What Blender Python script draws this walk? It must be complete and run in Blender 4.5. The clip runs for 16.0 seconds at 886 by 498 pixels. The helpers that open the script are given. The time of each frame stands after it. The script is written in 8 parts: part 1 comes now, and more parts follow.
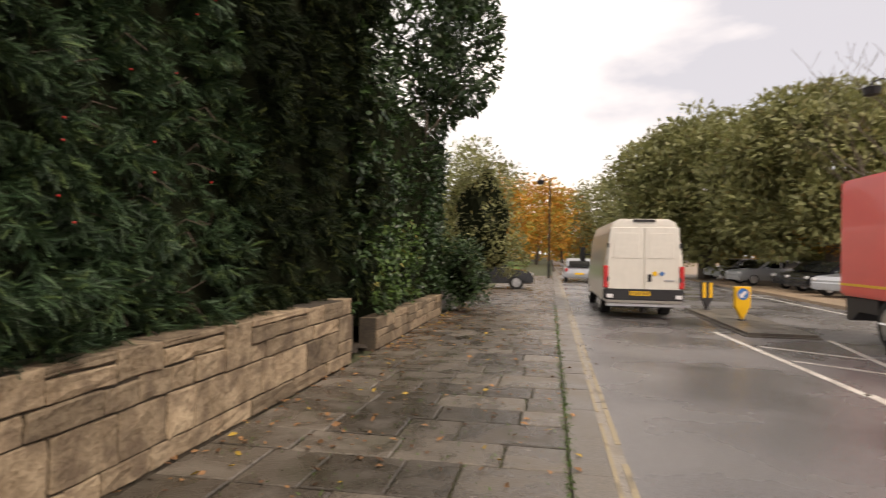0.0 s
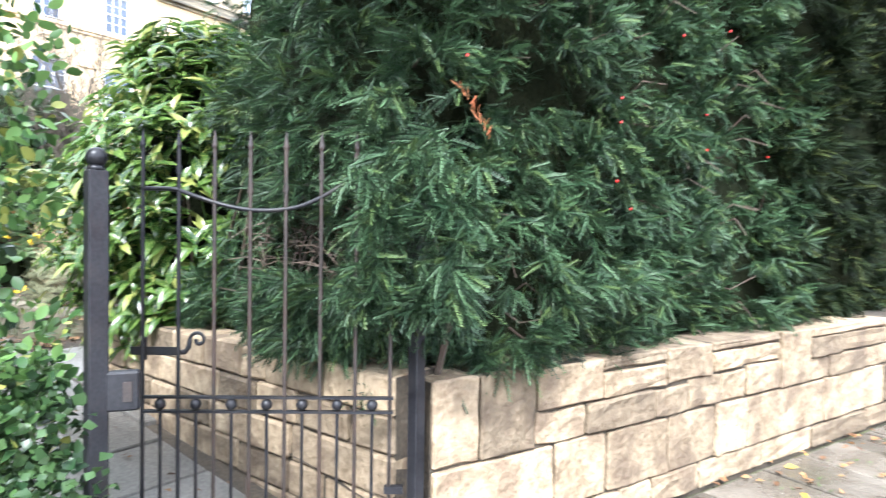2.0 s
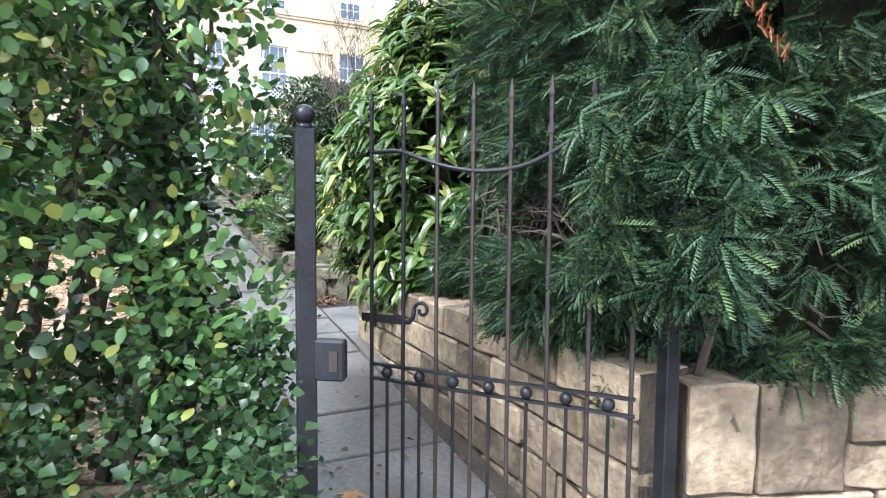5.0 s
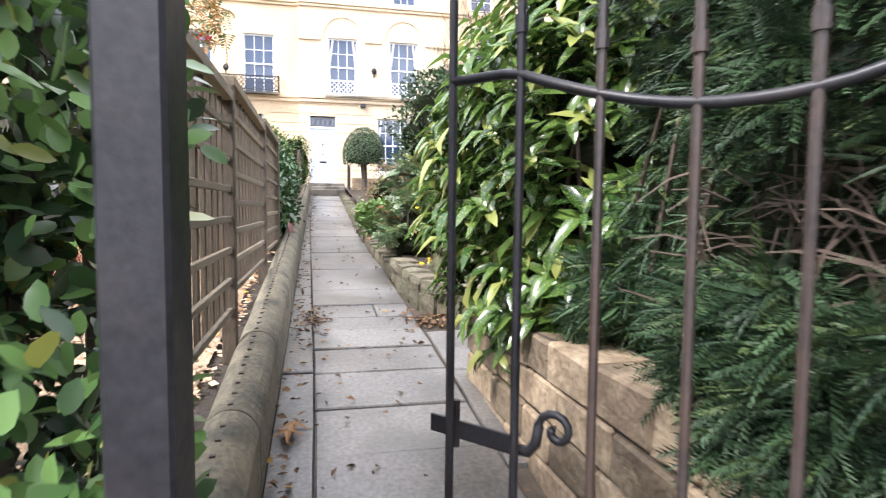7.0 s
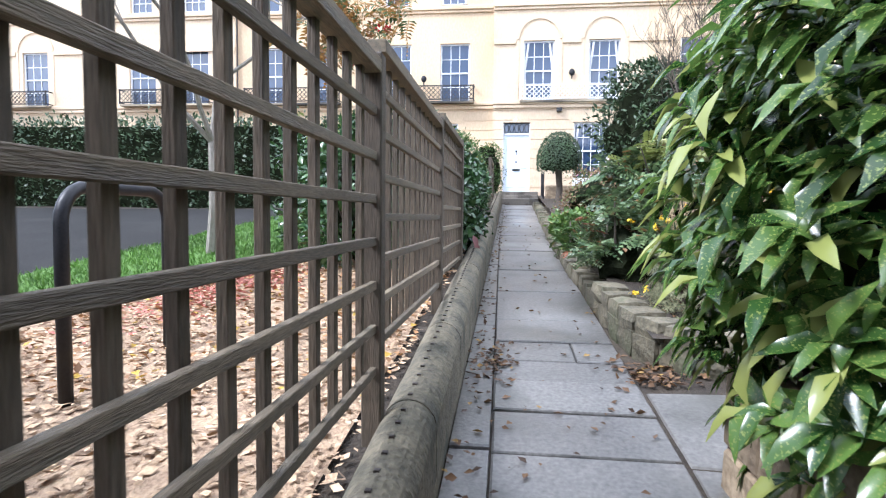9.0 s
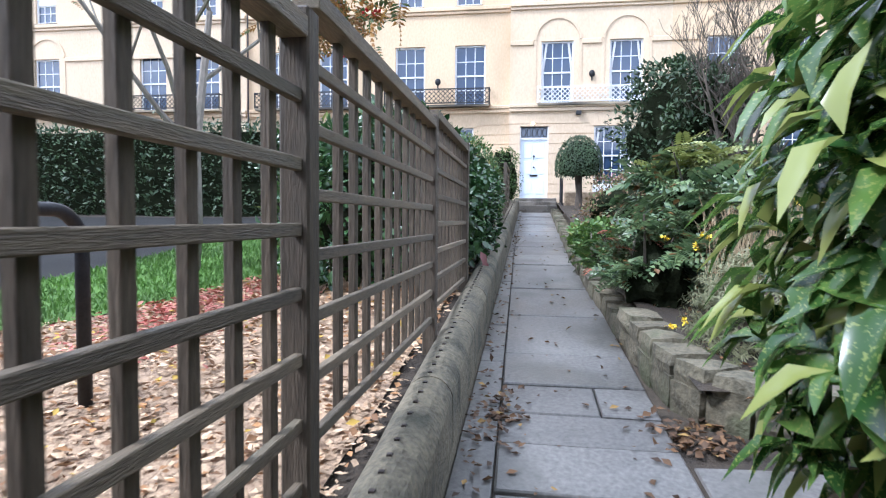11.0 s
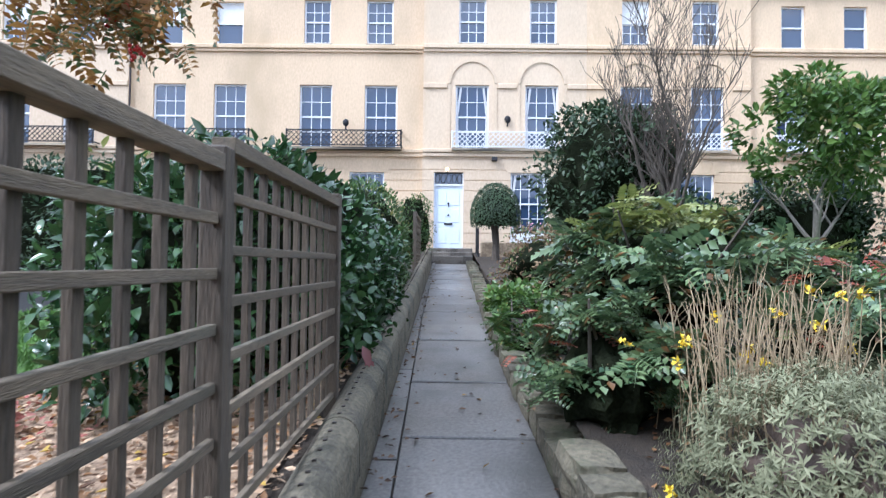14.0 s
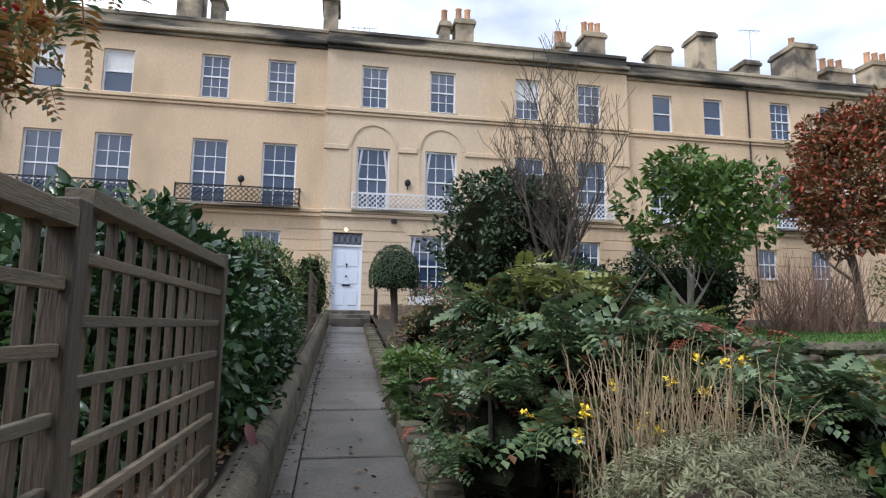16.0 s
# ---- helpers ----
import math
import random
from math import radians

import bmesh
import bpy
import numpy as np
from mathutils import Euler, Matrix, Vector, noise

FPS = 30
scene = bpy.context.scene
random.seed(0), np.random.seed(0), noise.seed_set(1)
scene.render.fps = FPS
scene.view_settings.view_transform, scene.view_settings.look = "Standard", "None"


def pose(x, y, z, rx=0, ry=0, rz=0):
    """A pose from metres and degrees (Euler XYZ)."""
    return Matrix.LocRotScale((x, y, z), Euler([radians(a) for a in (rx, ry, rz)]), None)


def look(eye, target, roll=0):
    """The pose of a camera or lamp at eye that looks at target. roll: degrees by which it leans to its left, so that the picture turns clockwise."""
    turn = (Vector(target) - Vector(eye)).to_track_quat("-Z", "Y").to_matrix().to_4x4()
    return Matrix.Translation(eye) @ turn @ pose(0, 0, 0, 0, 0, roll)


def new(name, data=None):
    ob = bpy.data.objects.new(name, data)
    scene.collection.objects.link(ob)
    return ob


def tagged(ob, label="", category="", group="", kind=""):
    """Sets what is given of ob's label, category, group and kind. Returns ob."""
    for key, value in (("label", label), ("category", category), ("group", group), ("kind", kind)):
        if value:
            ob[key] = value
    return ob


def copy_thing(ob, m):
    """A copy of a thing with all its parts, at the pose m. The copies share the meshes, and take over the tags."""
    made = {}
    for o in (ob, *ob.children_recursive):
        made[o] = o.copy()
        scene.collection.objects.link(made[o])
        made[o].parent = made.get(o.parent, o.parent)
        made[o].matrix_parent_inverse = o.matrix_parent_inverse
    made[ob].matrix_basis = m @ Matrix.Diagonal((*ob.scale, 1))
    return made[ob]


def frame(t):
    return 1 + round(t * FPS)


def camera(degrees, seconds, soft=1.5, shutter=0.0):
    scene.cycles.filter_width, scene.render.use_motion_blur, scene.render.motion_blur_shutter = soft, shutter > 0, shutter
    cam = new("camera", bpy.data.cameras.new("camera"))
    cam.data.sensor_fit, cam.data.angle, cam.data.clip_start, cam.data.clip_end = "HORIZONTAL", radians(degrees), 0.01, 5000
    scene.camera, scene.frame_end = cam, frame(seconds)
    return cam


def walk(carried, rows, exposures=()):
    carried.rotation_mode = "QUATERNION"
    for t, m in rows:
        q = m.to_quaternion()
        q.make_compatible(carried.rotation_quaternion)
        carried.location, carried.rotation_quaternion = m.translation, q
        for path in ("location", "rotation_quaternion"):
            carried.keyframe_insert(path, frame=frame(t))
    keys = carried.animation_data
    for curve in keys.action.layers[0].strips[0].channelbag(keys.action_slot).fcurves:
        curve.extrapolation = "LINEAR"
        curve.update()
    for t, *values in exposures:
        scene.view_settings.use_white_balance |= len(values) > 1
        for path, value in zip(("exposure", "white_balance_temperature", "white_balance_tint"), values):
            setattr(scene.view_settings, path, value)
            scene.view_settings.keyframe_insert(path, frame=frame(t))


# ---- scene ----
cam = camera(75.2, 16.0, soft=1.15, shutter=0.35)
METRES, EYE, TILT, LEAN, TURN = 6.0, 1.6, 0.0, 0.0, -8.4
ROWS = [
    (0.0, 0.0, 0.0, 0.0, -0.0, 0.29, -0.91),
    (0.5, -0.0312, 0.0206, -0.0001, 10.89, 0.1, -0.95),
    (1.0, -0.06, 0.0352, -0.0005, 22.37, -0.13, -1.0),
    (1.5, -0.0785, 0.0544, -0.002, 35.09, -0.46, -0.92),
    (2.0, -0.0882, 0.0738, -0.0052, 47.07, -1.15, -0.8),
    (2.5, -0.0912, 0.0851, -0.0072, 56.44, -2.39, -0.67),
    (3.0, -0.0915, 0.0894, -0.0088, 62.77, -3.3, -0.59),
    (3.5, -0.092, 0.094, -0.0086, 66.83, -3.84, -0.52),
    (4.0, -0.0922, 0.0969, -0.0088, 69.54, -4.01, -0.49),
    (6.5, -0.2803, 0.1752, -0.0139, 81.31, -4.16, -0.56),
    (7.0, -0.3354, 0.1772, -0.0139, 86.1, -4.12, -0.56),
    (7.5, -0.3854, 0.1761, -0.0141, 90.84, -3.93, -0.57),
    (8.0, -0.4347, 0.1768, -0.0084, 96.99, -3.91, -0.63),
    (8.5, -0.4786, 0.163, -0.0088, 103.31, -3.93, -0.64),
    (11.0, -0.636, 0.1496, 0.0044, 106.92, -2.96, -0.53),
    (11.5, -0.6807, 0.1396, 0.0149, 104.83, -2.98, -0.49),
    (12.0, -0.7284, 0.1345, 0.0194, 103.17, -2.87, -0.67),
    (12.5, -0.7811, 0.1318, 0.0266, 101.86, -2.65, -0.65),
    (13.0, -0.8317, 0.1257, 0.0318, 101.1, -1.89, -0.68),
    (13.5, -0.8688, 0.1242, 0.0379, 100.33, -1.04, -0.67),
    (14.0, -0.895, 0.1297, 0.0465, 98.85, 1.42, -0.68),
    (14.5, -0.9081, 0.1324, 0.0517, 96.22, 4.78, -0.79),
    (15.0, -0.9123, 0.1293, 0.0528, 93.28, 6.92, -0.83),
    (15.5, -0.9144, 0.1289, 0.0524, 90.83, 7.52, -0.81),
    (16.0, -0.9158, 0.1275, 0.0516, 88.76, 7.63, -0.76),
]
EXPOSURES = [(0.0, -0.2, 7600, 19), (0.5, 0.4, 7500, 19), (1.0, 1.75, 6600, 17), (1.5, 2.4, 6000, 13), (2.5, 1.85, 5500, 9), (4.2, 1.65, 5400, 9),
             (6.5, 1.55, 6000, 16), (7.5, 1.7, 6150, 17), (8.5, 1.4, 5650, 15), (11.0, 0.95, 5250, 14), (12.5, 0.9, 5200, 14), (14.0, 0.72, 5150, 14), (15.0, 0.32, 5250, 14), (16.0, -0.15, 5750, 14)]
walk(cam, [(t, pose(0, 0, EYE, TILT, LEAN, TURN) @ pose(METRES * x, METRES * y, METRES * z, 90 + pitch, roll, yaw)) for t, x, y, z, yaw, pitch, roll in ROWS], EXPOSURES)

# ---- sky and sun: bright overcast ----
world = bpy.data.worlds.new("sky")
scene.world = world
world.use_nodes = True
wn, wl = world.node_tree.nodes, world.node_tree.links
wn.clear()
w_out, w_bg, w_sky = wn.new("ShaderNodeOutputWorld"), wn.new("ShaderNodeBackground"), wn.new("ShaderNodeTexSky")
w_sky.sky_type, w_sky.sun_disc = "NISHITA", False
w_sky.sun_elevation, w_sky.sun_rotation = radians(49), radians(152)
w_tc, w_map, w_noise, w_ramp, w_mix = wn.new("ShaderNodeTexCoord"), wn.new("ShaderNodeMapping"), wn.new("ShaderNodeTexNoise"), wn.new("ShaderNodeValToRGB"), wn.new("ShaderNodeMix")
w_map.inputs["Scale"].default_value = (1.4, 1.4, 3.6)
w_noise.inputs["Scale"].default_value, w_noise.inputs["Detail"].default_value = 1.6, 6.0
w_ramp.color_ramp.elements[0].position, w_ramp.color_ramp.elements[1].position = 0.38, 0.66
w_ramp.color_ramp.elements[0].color, w_ramp.color_ramp.elements[1].color = (9.0, 9.8, 11.2, 1), (21.5, 21.5, 21, 1)
w_mix.data_type = "RGBA"
w_mix.inputs["Factor"].default_value = 0.85
wl.new(w_tc.outputs["Generated"], w_map.inputs["Vector"])
wl.new(w_map.outputs["Vector"], w_noise.inputs["Vector"])
wl.new(w_noise.outputs["Fac"], w_ramp.inputs["Fac"])
wl.new(w_sky.outputs["Color"], w_mix.inputs["A"])
wl.new(w_ramp.outputs["Color"], w_mix.inputs["B"])
wl.new(w_mix.outputs["Result"], w_bg.inputs["Color"])
w_bg.inputs["Strength"].default_value = 0.1
wl.new(w_bg.outputs["Background"], w_out.inputs["Surface"])
sun = new("sun", bpy.data.lights.new("sun", "SUN"))
sun.data.energy, sun.data.angle, sun.data.color = 2.9, radians(16), (1.0, 0.95, 0.88)
sun.matrix_world = look((14, -26, 34), (0, 0, 0))

# ---- materials ----
def shader(name):
    m = bpy.data.materials.new(name)
    m.use_nodes = True
    return m, m.node_tree.nodes, m.node_tree.links, m.node_tree.nodes["Principled BSDF"]


def surface(name, low, high, rough=0.7, coarse=1.5, fine=30.0, bump=0.15, metal=0.0, vary=0.0, island=False, rough_var=0.1, stain=None, stain_scale=0.8, stain_amount=0.5, stretch=(1, 1, 1), spec=0.5, stain_from=0.52):
    """A two-scale material: broad patches between two colours, fine grain and relief, optional stains and piece-to-piece change."""
    m, n, l, b = shader(name)
    tc, mp = n.new("ShaderNodeTexCoord"), n.new("ShaderNodeMapping")
    mp.inputs["Scale"].default_value = stretch
    geo = n.new("ShaderNodeNewGeometry")
    l.new(geo.outputs["Position"], mp.inputs["Vector"])
    n1, n2 = n.new("ShaderNodeTexNoise"), n.new("ShaderNodeTexNoise")
    n1.inputs["Scale"].default_value, n1.inputs["Detail"].default_value = coarse, 4
    n2.inputs["Scale"].default_value, n2.inputs["Detail"].default_value = fine, 6
    l.new(mp.outputs["Vector"], n1.inputs["Vector"])
    l.new(mp.outputs["Vector"], n2.inputs["Vector"])
    add = n.new("ShaderNodeMath")
    add.operation = "ADD"
    l.new(n1.outputs["Fac"], add.inputs[0])
    l.new(n2.outputs["Fac"], add.inputs[1])
    ramp = n.new("ShaderNodeMapRange")
    ramp.inputs["From Min"].default_value, ramp.inputs["From Max"].default_value = 0.7, 1.3
    l.new(add.outputs[0], ramp.inputs["Value"])
    mix = n.new("ShaderNodeMix")
    mix.data_type = "RGBA"
    mix.inputs["A"].default_value, mix.inputs["B"].default_value = (*low, 1), (*high, 1)
    l.new(ramp.outputs["Result"], mix.inputs["Factor"])
    colour = mix.outputs["Result"]
    if stain:
        n3 = n.new("ShaderNodeTexNoise")
        n3.inputs["Scale"].default_value, n3.inputs["Detail"].default_value = stain_scale, 5
        l.new(mp.outputs["Vector"], n3.inputs["Vector"])
        r3 = n.new("ShaderNodeMapRange")
        r3.inputs["From Min"].default_value, r3.inputs["From Max"].default_value = stain_from, stain_from + 0.16
        r3.inputs["To Max"].default_value = stain_amount
        l.new(n3.outputs["Fac"], r3.inputs["Value"])
        mx = n.new("ShaderNodeMix")
        mx.data_type = "RGBA"
        mx.inputs["B"].default_value = (*stain, 1)
        l.new(colour, mx.inputs["A"])
        l.new(r3.outputs["Result"], mx.inputs["Factor"])
        colour = mx.outputs["Result"]
    if vary:
        hsv = n.new("ShaderNodeHueSaturation")
        pick = geo.outputs["Random Per Island"] if island else n.new("ShaderNodeObjectInfo").outputs["Random"]
        vr = n.new("ShaderNodeMapRange")
        vr.inputs["To Min"].default_value, vr.inputs["To Max"].default_value = 1 - vary, 1 + vary
        l.new(pick, vr.inputs["Value"])
        l.new(vr.outputs["Result"], hsv.inputs["Value"])
        l.new(colour, hsv.inputs["Color"])
        colour = hsv.outputs["Color"]
    l.new(colour, b.inputs["Base Color"])
    rr = n.new("ShaderNodeMapRange")
    rr.inputs["To Min"].default_value, rr.inputs["To Max"].default_value = max(0.02, rough - rough_var), min(1, rough + rough_var)
    l.new(n1.outputs["Fac"], rr.inputs["Value"])
    rr.inputs["From Min"].default_value, rr.inputs["From Max"].default_value = 0.35, 0.65
    l.new(rr.outputs["Result"], b.inputs["Roughness"])
    b.inputs["Metallic"].default_value = metal
    b.inputs["Specular IOR Level"].default_value = spec
    if bump:
        bp = n.new("ShaderNodeBump")
        bp.inputs["Strength"].default_value, bp.inputs["Distance"].default_value = bump, 0.02
        l.new(n2.outputs["Fac"], bp.inputs["Height"])
        l.new(bp.outputs["Normal"], b.inputs["Normal"])
    return m


def leafy(name, low, high, rough=0.45, glow=0.25, odd=None, odd_share=0.0, spots=None, spec=0.4):
    """Leaves: colour changes leaf by leaf, light passes through; odd: a share of leaves of another colour; spots: flecks on each leaf."""
    m, n, l, b = shader(name)
    geo = n.new("ShaderNodeNewGeometry")
    mix = n.new("ShaderNodeMix")
    mix.data_type = "RGBA"
    mix.inputs["A"].default_value, mix.inputs["B"].default_value = (*low, 1), (*high, 1)
    l.new(geo.outputs["Random Per Island"], mix.inputs["Factor"])
    colour = mix.outputs["Result"]
    noise_1 = n.new("ShaderNodeTexNoise")
    noise_1.inputs["Scale"].default_value = 1.3
    l.new(geo.outputs["Position"], noise_1.inputs["Vector"])
    hs = n.new("ShaderNodeHueSaturation")
    vr = n.new("ShaderNodeMapRange")
    vr.inputs["From Min"].default_value, vr.inputs["From Max"].default_value = 0.3, 0.7
    vr.inputs["To Min"].default_value, vr.inputs["To Max"].default_value = 0.7, 1.3
    l.new(noise_1.outputs["Fac"], vr.inputs["Value"])
    l.new(vr.outputs["Result"], hs.inputs["Value"])
    l.new(colour, hs.inputs["Color"])
    colour = hs.outputs["Color"]
    if spots:
        nz = n.new("ShaderNodeTexNoise")
        nz.inputs["Scale"].default_value, nz.inputs["Detail"].default_value = 110.0, 2
        l.new(geo.outputs["Position"], nz.inputs["Vector"])
        r = n.new("ShaderNodeMapRange")
        r.inputs["From Min"].default_value, r.inputs["From Max"].default_value = 0.57, 0.64
        l.new(nz.outputs["Fac"], r.inputs["Value"])
        mx = n.new("ShaderNodeMix")
        mx.data_type = "RGBA"
        mx.inputs["B"].default_value = (*spots, 1)
        l.new(colour, mx.inputs["A"])
        l.new(r.outputs["Result"], mx.inputs["Factor"])
        colour = mx.outputs["Result"]
    if odd:
        mul = n.new("ShaderNodeMath")
        mul.operation = "MULTIPLY"
        mul.inputs[1].default_value = 7.31
        l.new(geo.outputs["Random Per Island"], mul.inputs[0])
        fr = n.new("ShaderNodeMath")
        fr.operation = "FRACT"
        l.new(mul.outputs[0], fr.inputs[0])
        lt = n.new("ShaderNodeMath")
        lt.operation = "LESS_THAN"
        lt.inputs[1].default_value = odd_share
        l.new(fr.outputs[0], lt.inputs[0])
        mx = n.new("ShaderNodeMix")
        mx.data_type = "RGBA"
        mx.inputs["B"].default_value = (*odd, 1)
        l.new(colour, mx.inputs["A"])
        l.new(lt.outputs[0], mx.inputs["Factor"])
        colour = mx.outputs["Result"]
    l.new(colour, b.inputs["Base Color"])
    b.inputs["Roughness"].default_value = rough
    b.inputs["Specular IOR Level"].default_value = spec
    tr, ms = n.new("ShaderNodeBsdfTranslucent"), n.new("ShaderNodeMixShader")
    l.new(colour, tr.inputs["Color"])
    ms.inputs["Fac"].default_value = glow
    l.new(b.outputs["BSDF"], ms.inputs[1])
    l.new(tr.outputs["BSDF"], ms.inputs[2])
    l.new(ms.outputs["Shader"], n["Material Output"].inputs["Surface"])
    return m


def plain(name, colour, rough=0.5, metal=0.0, coat=0.0, emit=0.0):
    m, n, l, b = shader(name)
    nz, mr, hs = n.new("ShaderNodeTexNoise"), n.new("ShaderNodeMapRange"), n.new("ShaderNodeHueSaturation")
    nz.inputs["Scale"].default_value, nz.inputs["Detail"].default_value = 6.0, 5
    mr.inputs["To Min"].default_value, mr.inputs["To Max"].default_value = 0.88, 1.1
    l.new(nz.outputs["Fac"], mr.inputs["Value"])
    l.new(mr.outputs["Result"], hs.inputs["Value"])
    hs.inputs["Color"].default_value = (*colour, 1)
    l.new(hs.outputs["Color"], b.inputs["Base Color"])
    b.inputs["Roughness"].default_value, b.inputs["Metallic"].default_value, b.inputs["Coat Weight"].default_value = rough, metal, coat
    if emit:
        b.inputs["Emission Color"].default_value, b.inputs["Emission Strength"].default_value = (*colour, 1), emit
    return m


